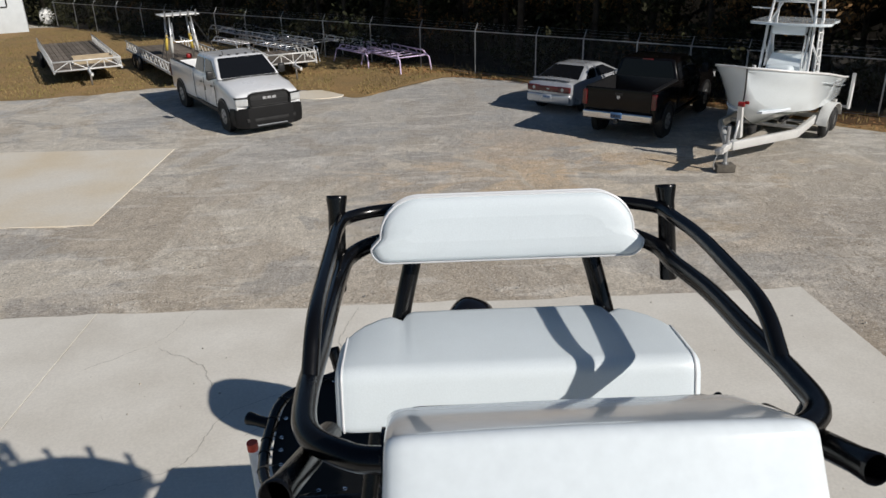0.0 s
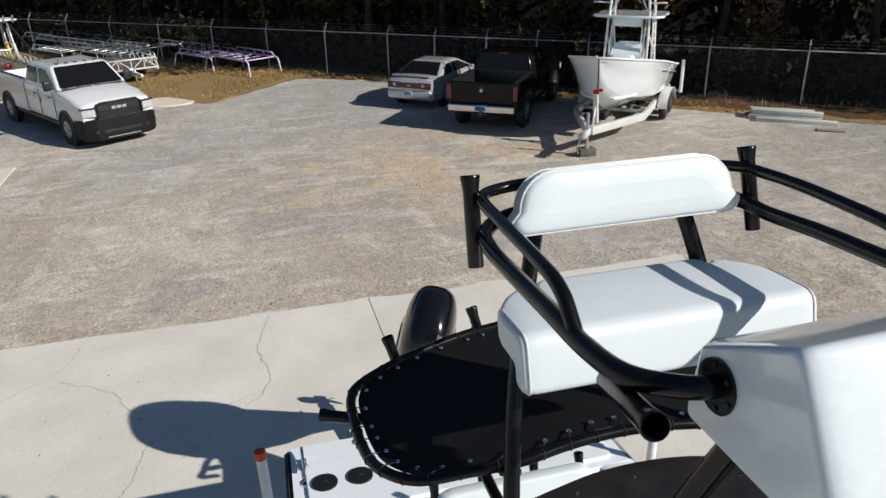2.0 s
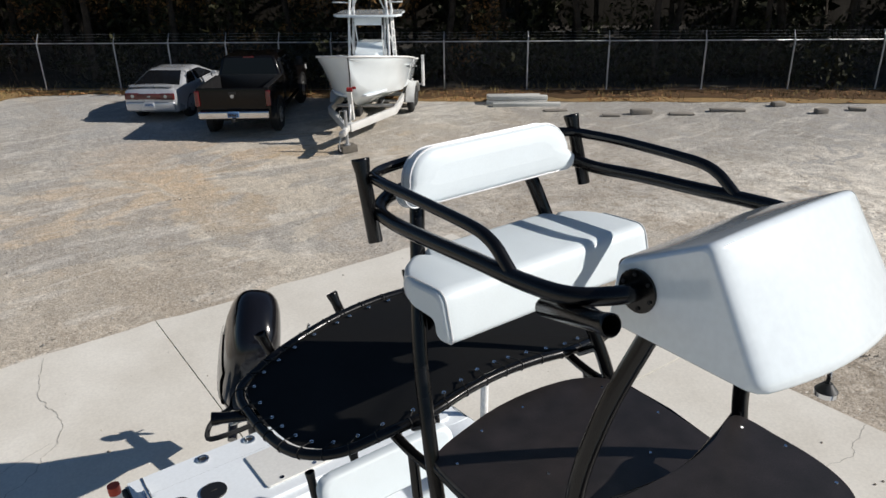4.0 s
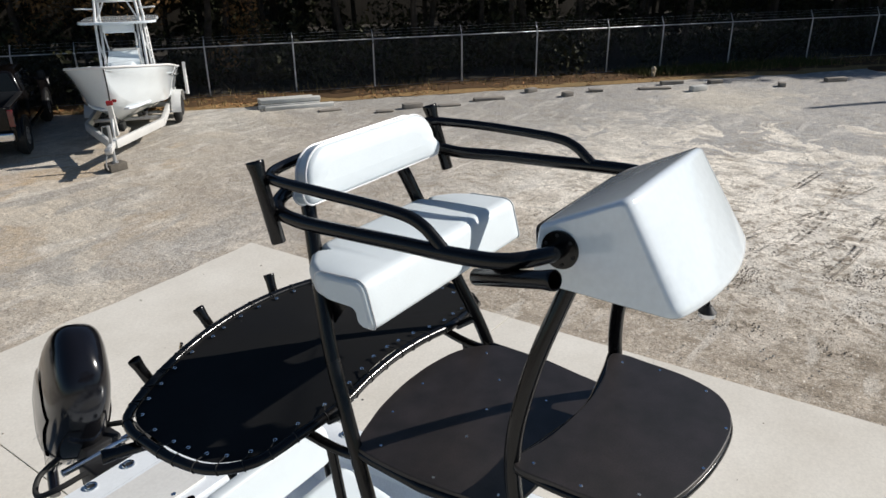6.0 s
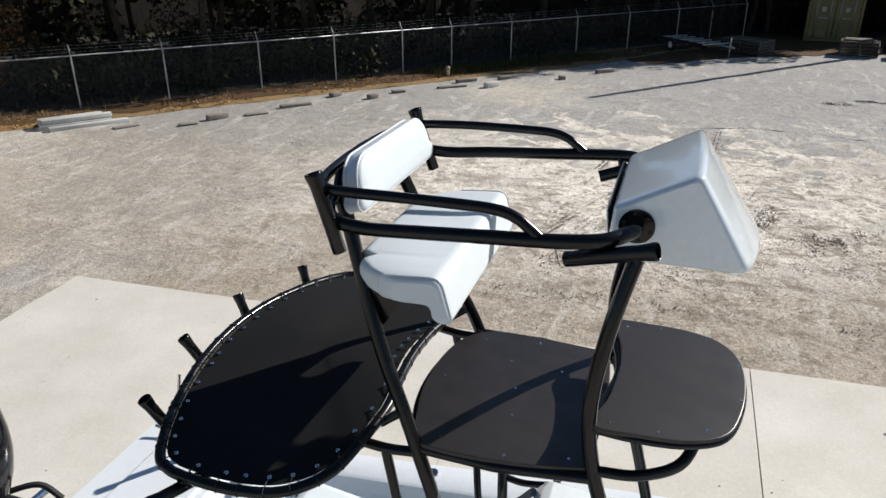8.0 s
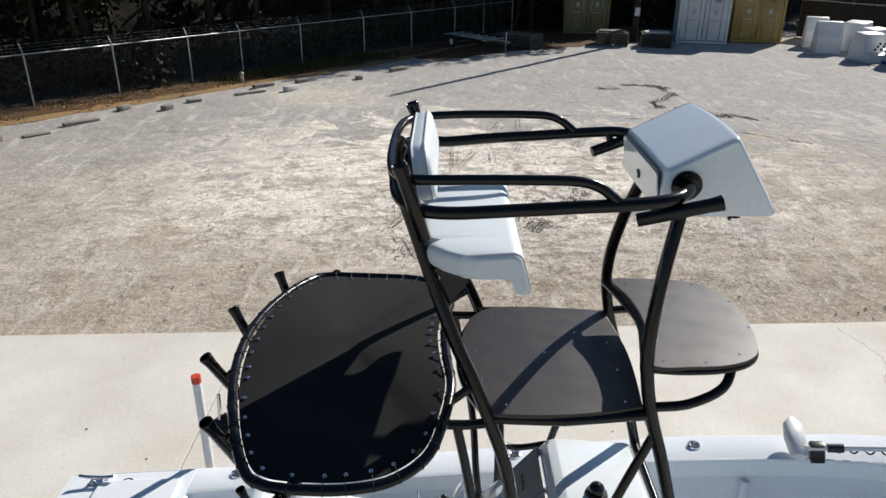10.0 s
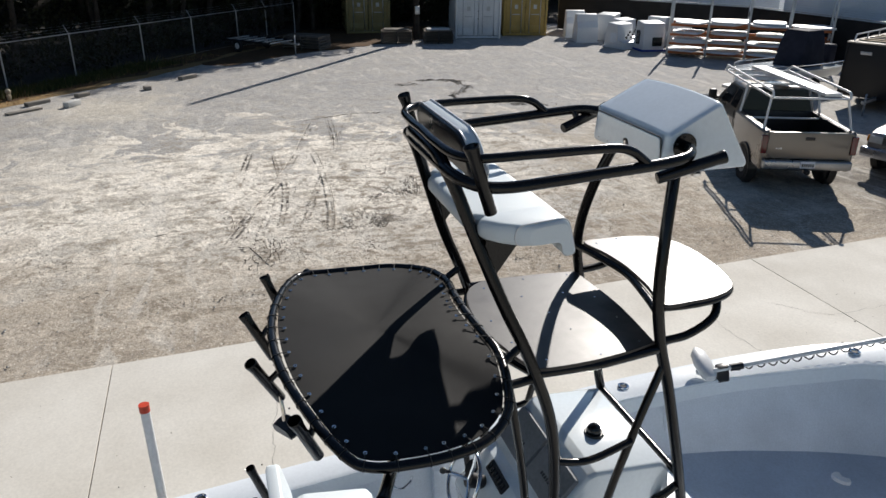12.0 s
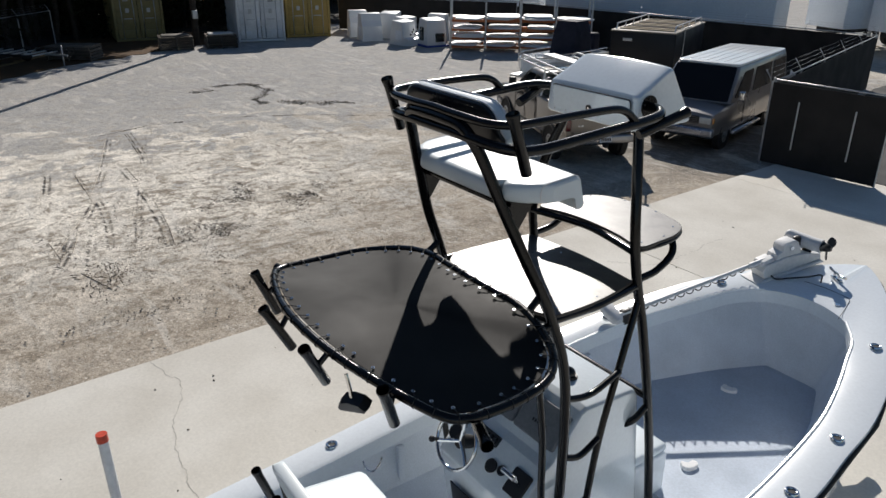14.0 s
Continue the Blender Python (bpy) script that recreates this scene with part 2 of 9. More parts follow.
# rear legs rise from the sole, lean aft and inwards and close in one hoop behind the backrest
rear = [(-0.50, 1.74, 1.20), (-0.515, 1.73, 2.15), (-0.52, 1.77, 2.85), (-0.495, 1.89, 3.27), (-0.435, 2.04, 3.62), (-0.365, 2.145, 3.90), (-0.305, 2.23, 4.14)]
hoop = [(-0.27, 2.27, 4.235), (-0.21, 2.29, 4.29), (-0.10, 2.30, 4.305)]
path = rear + hoop
path = spline(path + mirror(path)[::-1], 6)
part("rear_hoop", tube(B(), path, R_LEG, 14), BLACK_TUBE, tower)
for s in (-1, 1):
    def S(pts):
        return [(s * -p[0] + (0.02 if s > 0 and p[0] < -0.45 and 1.15 < p[1] < 2.06 and p[2] > 4.2 else 0), p[1], p[2]) for p in pts]
    # front legs
    front = [(-0.44, 0.70, 1.20), (-0.45, 0.86, 2.10), (-0.455, 1.06, 2.90), (-0.45, 1.168, 3.27), (-0.43, 1.205, 3.55), (-0.37, 1.17, 3.85), (-0.28, 1.10, 4.14)]
    part("front_leg", tube(B(), spline(S(front), 7), R_LEG, 14), BLACK_TUBE, tower)
    # belly rail: pod flange, out, back to the corner and round behind the backrest
    low = [(-0.34, 1.115, 4.27), (-0.41, 1.128, 4.272), (-0.50, 1.21, 4.266), (-0.525, 1.36, 4.254), (-0.523, 1.60, 4.238), (-0.523, 1.85, 4.222), (-0.518, 2.06, 4.210), (-0.497, 2.185, 4.218), (-0.40, 2.262, 4.235), (-0.2, 2.288, 4.25), (0, 2.29, 4.25)]
    part("lower_rail", tube(B(), spline(S(low), 8), R_RAIL, 14), BLACK_TUBE, tower)
    high = [(-0.525, 1.415, 4.255), (-0.524, 1.455, 4.288), (-0.523, 1.50, 4.320), (-0.523, 1.57, 4.341), (-0.523, 1.70, 4.346), (-0.522, 1.95, 4.345), (-0.52, 2.12, 4.343), (-0.497, 2.215, 4.34), (-0.40, 2.278, 4.338), (-0.2, 2.30, 4.343), (0, 2.302, 4.348)]
    part("upper_rail", tube(B(), spline(S(high), 8), R_TOP, 12), BLACK_TUBE, tower)
    # rod holders: rear corners and low in front
    part("rod_holder", pipe(B(), *S([(-0.54, 2.155, 4.11), (-0.531, 2.250, 4.405)]), 0.0275, 0.004, 18, 0.006), BLACK_TUBE, tower)
    part("rod_holder", pipe(B(), *S([(-0.478, 1.335, 4.172), (-0.537, 1.032, 4.268)]), 0.0275, 0.004, 18, 0.004), BLACK_TUBE, tower)
    part("gusset", tube(B(), S([(-0.505, 1.25, 4.255), (-0.49, 1.24, 4.225)]), 0.018, 10), BLACK_TUBE, tower)
    # flange on the pod
    fl = part("flange", disc(B(), S([(-0.338, 1.115, 4.27)])[0], 0.062, 0.012, (s, 0, 0), 24), BLACK_TUBE, tower)
    for k in range(6):
        q = 2 * math.pi * (k + 0.3) / 6
        part("bolt", disc(B(), S([(-0.349, 1.115 + 0.048 * math.cos(q), 4.27 + 0.048 * math.sin(q))])[0], 0.006, 0.005, (s, 0, 0), 8), RUBBER, fl)
    # side tube along the main platform, and back to the sunshade
    part("platform_tube", tube(B(), S([(-0.49, 1.88, 3.245), (-0.50, 1.55, 3.242), (-0.45, 1.18, 3.24)]), 0.025, 12), BLACK_TUBE, tower)
    part("sunshade_strut", tube(B(), spline(S([(-0.49, 1.87, 3.22), (-0.50, 2.02, 3.215), (-0.51, 2.20, 3.24)]), 5), 0.022, 12), BLACK_TUBE, tower)
    part("sunshade_stub", tube(B(), S([(-0.46, 1.94, 3.40), (-0.47, 2.05, 3.315)]), 0.02, 10), BLACK_TUBE, tower)
    part("sunshade_leg", tube(B(), spline(S([(-0.50, 2.02, 3.21), (-0.51, 1.97, 2.95), (-0.51, 1.90, 2.5), (-0.50, 1.86, 2.0), (-0.50, 1.76, 1.45)]), 6), 0.022, 12), BLACK_TUBE, tower)
    # ladder: a diagonal from the front leg to the rear leg's foot, with bowed rungs
    diag = S([(-0.455, 1.14, 3.13), (-0.50, 1.30, 2.75), (-0.52, 1.45, 2.20), (-0.52, 1.55, 1.25)])
    part("ladder_side", tube(B(), spline(diag, 6), 0.022, 12), BLACK_TUBE, tower)
    for z, y0, y1 in ((2.72, 1.77, 1.31), (2.30, 1.73, 1.42), (1.86, 1.735, 1.48), (1.45, 1.74, 1.53)):
        part("rung", tube(B(), spline(S([(-0.52, y0, z), (-0.535, (y0 + y1) / 2 + 0.03, z - 0.03), (-0.515, y1, z + 0.02)]), 6), 0.02, 12), BLACK_TUBE, tower)
    # stand-off to the console
    so = part("standoff", tube(B(), spline(S([(-0.452, 0.93, 2.30), (-0.43, 1.00, 2.22), (-0.37, 1.04, 2.16), (-0.325, 1.04, 2.15)]), 6), 0.024, 12), BLACK_TUBE, tower)
    part("flange", disc(B(), S([(-0.322, 1.04, 2.15)])[0], 0.052, 0.010, (-s, 0, 0), 20), BLACK_TUBE, so)
    # brace under the front platform
    part("platform_brace", tube(B(), spline(S([(-0.45, 1.16, 3.28), (-0.45, 1.00, 3.30), (-0.44, 0.86, 3.38), (-0.36, 0.80, 3.475)]), 7), 0.022, 12), BLACK_TUBE, tower)
part("cross_tube", tube(B(), [(-0.45, 0.93, 2.38), (0.45, 0.93, 2.38)], 0.024, 12), BLACK_TUBE, tower)
part("rear_cross_tube", tube(B(), spline([(-0.50, 1.87, 3.235), (-0.25, 1.97, 3.235), (0, 2.0, 3.235), (0.25, 1.97, 3.235), (0.50, 1.87, 3.235)], 6), 0.02, 12), BLACK_TUBE, tower)
part("arch_tube", tube(B(), spline([(-0.43, 1.21, 3.46), (-0.26, 1.17, 3.46), (0, 1.13, 3.46), (0.26, 1.17, 3.46), (0.43, 1.21, 3.46)], 6), 0.021, 12), BLACK_TUBE, tower)
part("seat_bar", tube(B(), [(-0.38, 2.10, 3.90), (0.38, 2.10, 3.90)], 0.022, 12), BLACK_TUBE, tower)
for s in (-1, 1):
    part("seat_bracket", plate(B(), [(s * 0.36, 1.84), (s * 0.40, 1.84), (s * 0.40, 2.12), (s * 0.36, 2.12)], 3.905, 3.925), BLACK_TUBE, tower)
    part("seat_gusset", loft(B(), [[(s * 0.375 + d, 2.07, 3.72), (s * 0.375 + d, 2.11, 3.92), (s * 0.375 + d, 1.93, 3.92)] for d in (0, 0.012)]), BLACK_TUBE, tower)


def smooth_outline(pts, n=6):
    return [(p.x, p.y) for p in spline([(x, y, 0) for x, y in pts], n, True)]


# the two standing platforms
deck_outline = [(-0.505, 1.86), (-0.51, 1.55), (-0.45, 1.22), (-0.40, 1.195), (0, 1.165), (0.40, 1.195), (0.45, 1.22), (0.48, 1.55), (0.475, 1.80), (0.36, 1.93), (0.16, 1.985), (-0.08, 1.99), (-0.30, 1.95), (-0.44, 1.91)]
deck = part("main_platform", plate(B(), smooth_outline(deck_outline), 3.262, 3.28, 0.004), DECK_BLACK, tower, "black textured standing board")
for x, y in ((-0.44, 1.80), (-0.47, 1.52), (-0.41, 1.27), (0.41, 1.27), (0.43, 1.55), (0.38, 1.82), (0, 1.92), (-0.24, 1.90), (0.1, 1.25), (-0.15, 1.25), (0.0, 1.58), (0.22, 1.65), (-0.2, 1.55), (0.2, 1.4)):
    part("screw", disc(B(), (x, y, 3.279), 0.006, 0.0025, (0, 0, 1), 8), CHROME, deck, "small steel screw")
fd_outline = [(-0.455, 1.19), (-0.468, 1.02), (-0.445, 0.84), (-0.36, 0.705), (-0.18, 0.645), (0.03, 0.625), (0.20, 0.645), (0.325, 0.72), (0.385, 0.85), (0.40, 1.02), (0.385, 1.19), (0.2, 1.15), (0, 1.13), (-0.25, 1.15)]
fdeck = part("front_platform", plate(B(), smooth_outline(fd_outline), 3.482, 3.50, 0.004), DECK_BLACK, tower, "black textured step board")
rim = spline([(x * 0.985, y + 0.008, 3.472) for x, y in fd_outline[:11]], 6)
part("platform_rim", tube(B(), rim, 0.016, 10), BLACK_TUBE, tower)
for x, y in ((-0.42, 1.13), (-0.43, 0.95), (-0.36, 0.78), (-0.12, 0.65), (0.14, 0.65), (0.33, 0.78), (0.37, 0.98), (0.34, 1.13)):
    part("screw", disc(B(), (x, y, 3.499), 0.006, 0.0025, (0, 0, 1), 8), CHROME, fdeck, "small steel screw")

# electronics pod
prof = [(1.202, 4.325), (0.925, 4.466), (0.722, 4.135), (1.215, 4.135)]
rings = []
ring2d = [(p.y, p.z) for p in fillet([(0, y, z) for y, z in prof], 0.027, 7, True)]
cy, cz = sum(p[0] for p in ring2d) / len(ring2d), sum(p[1] for p in ring2d) / len(ring2d)
N = 22
for i in range(N + 1):
    q = -1 + 2 * i / N
    x = math.copysign(1 - (1 - abs(q)) ** 1.8, q) * 0.357
    edge = max(0.0, (abs(x) - 0.315) / 0.042)
    k = 1 - 0.095 * (1 - math.sqrt(max(0, 1 - edge * edge)))
    crown = 0.014 * (1 - (x / 0.36) ** 2)
    rings.append([(0.006 + x * (1 - 0.05 * max(0, z - 4.14) / 0.33), cy + (y - cy) * k - (1 - (x / 0.36) ** 2) * (0.058 if z < 4.3 else 0.018) * max(0, min(1, (1.0 - y) / 0.12)), cz + (z - cz) * k + crown * max(0, (z - 4.25) / 0.22)) for y, z in ring2d])
pod = part("electronics_pod", loft(B(), rings), GELCOAT, tower, "glossy white fibreglass electronics box", 50)
# hatch on the pod's aft face
ha = Matrix.Translation((0, 1.2105, 4.232)) @ Matrix.Rotation(radians(-96), 4, "X")
def rrect(w, h, r, n=5):
    return [(p.x, p.y) for p in fillet([(-w / 2, -h / 2, 0), (w / 2, -h / 2, 0), (w / 2, h / 2, 0), (-w / 2, h / 2, 0)], r, n, True)]
t = B(); plate(t, rrect(0.612, 0.162, 0.024), 0, 0.003); b = B(); put(b, t, ha)
part("gasket", b, RUBBER, pod, "thin dark hatch gasket")
t = B()
plate(t, rrect(0.60, 0.15, 0.02), 0, 0.009, 0.002)
b = B(); put(b, t, ha)
hatch = part("hatch", b, GELCOAT, pod, "white hatch panel")
t = B(); disc(t, (0, 0.02, 0.006), 0.021, 0.009); b = B(); put(b, t, ha)
lock = part("lock", b, PLASTIC, hatch, "round black lock")
t = B(); disc(t, (0, 0.02, 0.014), 0.009, 0.004); b = B(); put(b, t, ha)
part("key_slot", b, CHROME, lock)
for k in range(7):
    t = B(); disc(t, (-0.285 + 0.095 * k, 0.066, 0.008), 0.004, 0.003, (0, 0, 1), 8); b = B(); put(b, t, ha)
    part("screw", b, CHROME, hatch)
# small dome lamp under the pod's front
lamp = part("spot_lamp", tube(B(), [(0.03, 0.75, 4.15), (0.03, 0.75, 4.02)], 0.007, 8), CHROME, pod, "small hanging lamp on a thin stem")
t = B(); disc(t, (0.03, 0.75, 4.00), 0.030, 0.022, (0, 0, 1), 18, 0.012); part("lamp_cap", t, PLASTIC, lamp)
t = B(); disc(t, (0.03, 0.75, 3.985), 0.030, 0.014, (0, 0, 1), 18); part("lens", t, CHROME, lamp)

# sunshade: black mesh laced into a pipe frame
sh_outline = [(-0.40, 2.045, 3.35), (-0.60, 2.075, 3.322), (-0.78, 2.14, 3.275), (-0.895, 2.275, 3.248), (-0.935, 2.45, 3.237), (-0.94, 2.65, 3.241), (-0.925, 2.775, 3.25), (-0.862, 2.855, 3.263), (-0.64, 2.95, 3.295), (-0.32, 3.033, 3.322), (0, 3.06, 3.332)]
full = sh_outline + [(-x, y, z) for x, y, z in sh_outline[-2::-1]]
full += [(0.20, 2.065, 3.365), (0, 2.075, 3.37), (-0.20, 2.065, 3.365)]
rim = spline(full, 7, True)
shade = part("sunshade_frame", tube(B(), rim, 0.0225, 12, True), BLACK_TUBE, tower, "rounded black pipe frame")
cen = Vector((0, 2.55, 3.335))
b = B()
inner = [cen + (p - cen) * (1 - 0.034 / max(0.3, (p - cen).length)) for p in rim]
levels = [1.0, 0.8, 0.6, 0.4, 0.2]
rows = [[b.verts.new(cen + (p - cen) * k + Vector((0, 0, 0.006 + 0.006 * (1 - k) + 0.003 * noise.noise((p.x * 4 * k, p.y * 4 * k, 1))))) for p in inner] for k in levels]
mid = b.verts.new(cen + Vector((0, 0, 0.012)))
n = len(inner)
for a, c in zip(rows, rows[1:]):
    for k in range(n):
        b.faces.new((a[k], a[(k + 1) % n], c[(k + 1) % n], c[k]))
for k in range(n):
    b.faces.new((rows[-1][k], rows[-1][(k + 1) % n], mid))
ext = bmesh.ops.extrude_face_region(b, geom=list(b.faces))
for v in [g for g in ext["geom"] if isinstance(g, bmesh.types.BMVert)]:
    v.co.z -= 0.004
sheet = part("sunshade_sheet", b, MESH_BLACK, tower, "tight black mesh sheet with steel eyelets", 60)
length = 0.0
acc = 0.0
eye_mesh, wrap_mesh = None, None
for k in range(n):
    seg = (rim[(k + 1) % n] - rim[k]).length
    acc += seg
    if acc < 0.105 + 0.035 * noise.noise((rim[k].x * 5, rim[k].y * 5, 2)):
        continue
    acc = 0.0
    p = rim[k]
    d = (p - cen); d.z = 0
    d.normalize()
    q = p - d * (0.066 + 0.010 * noise.noise((p.x * 9, p.y * 9, 6)))
    if eye_mesh is None:
        t = B(); ring_shape(t, (0, 0, 0), 0.0075, 0.0026, (0, 0, 1), 12, 6); eye_mesh = finish(t, "eyelet", CHROME)
    o = new("eyelet", eye_mesh); o.parent = sheet; o.location = (q.x, q.y, q.z + 0.016)
    tan = (rim[(k + 1) % n] - rim[k - 1]).normalized()
    t = B(); ring_shape(t, p, 0.0235, 0.0022, tan, 14, 6)
    part("lacing", t, RUBBER, sheet)
    t = B(); tube(t, [q + Vector((0, 0, 0.016)), p + Vector((0, 0, 0.026)) - d * 0.01], 0.0025, 6)
    part("cord", t, RUBBER, sheet)
# rod holders round the sunshade: tip, foot
for tip, foot in (((-0.705, 3.04, 3.375), (-0.635, 2.945, 3.12)), ((-0.24, 3.18, 3.39), (-0.19, 3.055, 3.14)), ((0.24, 3.18, 3.39), (0.19, 3.055, 3.14)), ((0.705, 3.04, 3.375), (0.635, 2.945, 3.12)),
                  ((-1.07, 2.765, 3.195), (-0.83, 2.66, 3.185)), ((1.07, 2.765, 3.195), (0.83, 2.66, 3.185))):
    holder = part("rod_holder", pipe(B(), foot, tip, 0.0255, 0.004, 18, 0.005), BLACK_TUBE, tower)
    a = Vector(foot).lerp(Vector(tip), 0.45)
    near_ = min(rim, key=lambda p: (p - a).length)
    part("weld_stub", tube(B(), [a, near_], 0.015, 10), BLACK_TUBE, holder)

# ---- helm seat cushions ----
def seat_ring(x):
    h = abs(x)
    rear = 2.185 - (0.03 if h > 0.33 else 0) - 0.15 * max(0, (h - 0.36) / 0.157) ** 2
    rear += -0.03 * math.exp(-((h - 0.335) / 0.02) ** 2)
    p = [(rear, 3.93), (rear, 4.025), (1.775, 4.045), (1.725, 3.86), (1.79, 3.855), (1.80, 3.935)]
    return [(x, q.y, q.z) for q in fillet([(0, y, z) for y, z in p], 0.055, 6, True)]


def shrink(ring, k):
    c = sum((Vector(p) for p in ring), Vector()) / len(ring)
    return [(p[0], c.y + (p[1] - c.y) * k, c.z + (p[2] - c.z) * k) for p in ring]


xs = [-0.524, -0.521, -0.514, -0.502, -0.484, -0.455, -0.40, -0.37, -0.35, -0.335, -0.32, -0.30, -0.2, -0.1, 0]
xs = xs + [-x for x in xs[-2::-1]]
ks = {0.524: 0.80, 0.521: 0.88, 0.514: 0.94, 0.502: 0.975, 0.484: 0.995}
cushion = thing("seat_cushion", BOAT_AT, "white vinyl waterfall seat cushion with piping on the black tower", "seat cushion")
part("cushion", loft(B(), [shrink(seat_ring(x), ks.get(round(abs(x), 3), 1.0)) for x in xs]), VINYL, cushion, "", 55)
for s in (-1, 1):
    part("piping", tube(B(), [(p[0], p[1], p[2]) for p in shrink(seat_ring(s * 0.504), 0.985)], 0.0035, 8, True), PIPING, cushion)
backrest = thing("backrest_cushion", BOAT_AT @ pose(0.010, 2.182, 4.335, -12, 0, 0), "white vinyl backrest cushion with rounded top and piping", "backrest cushion")
def back_outline(k):
    o = []
    for cx, cz, r, a0 in ((-0.385, -0.080, 0.045, 180), (0.380, -0.080, 0.045, 270), (0.268, -0.048, 0.125, 0), (-0.275, -0.048, 0.125, 90)):
        o += [Vector((cx + r * math.cos(radians(a0 + q)), 0, cz + r * math.sin(radians(a0 + q)))) for q in range(0, 91, 10)]
    return [(p.x * (1 - (1 - k) * 0.6), -0.024 + (p.z + 0.024) * (1 - (1 - k) * 1.6)) for p in o]
rings = []
for y, k in ((0.024, 0.80), (0.024, 0.97), (0.017, 1.0), (-0.03, 1.0), (-0.043, 0.98), (-0.050, 0.90), (-0.0535, 0.75), (-0.0555, 0.60)):
    rings.append([(x, y, z) for x, z in back_outline(k)])
part("cushion", loft(B(), rings), VINYL, backrest, "", 55)
part("piping", tube(B(), [(x, -0.034, z) for x, z in back_outline(1.008)], 0.0045, 8, True), PIPING, backrest)
part("piping", tube(B(), [(x, 0.019, z) for x, z in back_outline(1.008)], 0.0045, 8, True), PIPING, backrest)
BACK_VINYL = mat("black_vinyl", (0.010, 0.011, 0.014), 0.32, 0, 0.1, 4, 200, 0.0004)
part("back_shell", loft(B(), [[(x, y, z) for x, z in back_outline(k)] for y, k in ((0.020, 0.985), (0.030, 0.975), (0.036, 0.94), (0.038, 0.80))]), BACK_VINYL, backrest, "glossy black vinyl back panel", 50)
# small black lamp on a steel bracket behind the sunshade
lm = part("work_lamp", loft(B(), [[(x * k, y, z) for x, z in ((-0.085, 0.0), (-0.06, 0.035), (0.0, 0.048), (0.06, 0.035), (0.085, 0.0), (0.075, -0.012), (-0.075, -0.012))] for y, k in ((-0.035, 0.9), (0.0, 1.0), (0.035, 0.9))]), PLASTIC, tower, "small black lamp with a steel bracket")
lm.matrix_local = pose(-0.47, 3.05, 3.17, -20, 12, 25)
part("bracket", tube(B(), [(0.0, 0.0, 0.040), (0.0, -0.02, 0.08), (0.01, -0.05, 0.145)], 0.009, 8), CHROME, lm, "steel bracket")
# ---- the bay boat under the tower ----
def bars(parent, m, n, w, h, material, gap=0.35, name="mark"):
    """Writing that cannot be read, as plain bars; m: pose, x along the writing, z out."""
    for k in range(n):
        t = B(); box(t, ((k - (n - 1) / 2) * w / n, 0, 0.002), (w / n * (1 - gap), h, 0.004)); b = B(); put(b, t, m); part(name, b, material, parent)


SHEER = [(-3.0, 2.21), (-2.2, 2.12), (-1.5, 2.03), (-0.8, 1.91), (0.2, 1.79), (1.4, 1.67), (2.5, 1.57), (3.7, 1.48), (4.9, 1.42)]
BEAM = [(-2.84, 0.0), (-2.79, 0.09), (-2.62, 0.26), (-2.35, 0.47), (-1.9, 0.765), (-1.4, 0.99), (-0.8, 1.17), (0.2, 1.30), (1.4, 1.33), (2.5, 1.31), (3.7, 1.28), (4.85, 1.24)]
COAM = [(-1.90, 0.0), (-1.88, 0.16), (-1.78, 0.38), (-1.55, 0.56), (-1.30, 0.655), (-1.05, 0.75), (-0.7, 0.87), (-0.1, 0.97), (0.5, 1.02), (1.5, 1.05), (2.7, 1.04), (3.6, 1.02), (3.95, 1.00)]
FLOOR_EDGE = [(0.0, -1.84), (0.13, -1.84), (0.25, -1.83), (0.38, -1.58), (0.50, -1.31), (0.61, -1.0), (0.735, -0.6), (0.82, -0.2), (0.875, 0.15), (0.92, 0.5)]


def lerp(tab, y):
    return float(np.interp(y, [a for a, _ in tab], [b for _, b in tab]))


HULL_WHITE = mat("bright_white_hull_gelcoat", (0.87, 0.915, 0.94), 0.2, 0, 0.03, 1.5, 40, 0.0, 0.6)
boat = thing("bay_boat", BOAT_AT, "white open fishing boat with wide flat gunwales on a trailer", "boat")
# hull shell below the gunwale
ys = sorted({a for a, _ in BEAM} | {-2.5, -2.1, -1.1, -0.3, 0.8, 2.0, 3.0, 4.3})
rings = []
for y in ys:
    w, z = lerp(BEAM, y), lerp(SHEER, y)
    keel = 0.55 + 0.9 * max(0, (-y - 0.6) / 2.3) ** 1.6
    chw = w * (0.86 if y > -1 else 0.86 - 0.4 * min(1, (-1 - y) / 1.8))
    chz = keel + (z - keel) * 0.42
    half = [(w, z - 0.012), (w - 0.005, z - 0.09), (w * 0.965, z - 0.25), (chw, chz), (chw * 0.97, chz - 0.03), (0.03, keel)]
    rings.append([(x, y, q) for x, q in half] + [(-x, y, q) for x, q in half[::-1]])
b = B()
loft(b, rings, caps=False, closed=False)
b.faces.new([b.verts.new(p) for p in rings[-1]])
part("hull", b, HULL_WHITE, boat, "smooth white hull", 45)
# rub rail
edge = [(lerp(BEAM, y) + 0.004, y, lerp(SHEER, y) - 0.045) for y in ys]
rail = [(-x, y, z) for x, y, z in edge[::-1]] + edge
part("rub_rail", tube(B(), rail, 0.022, 8), RUBBER, boat, "black rubber rub rail")
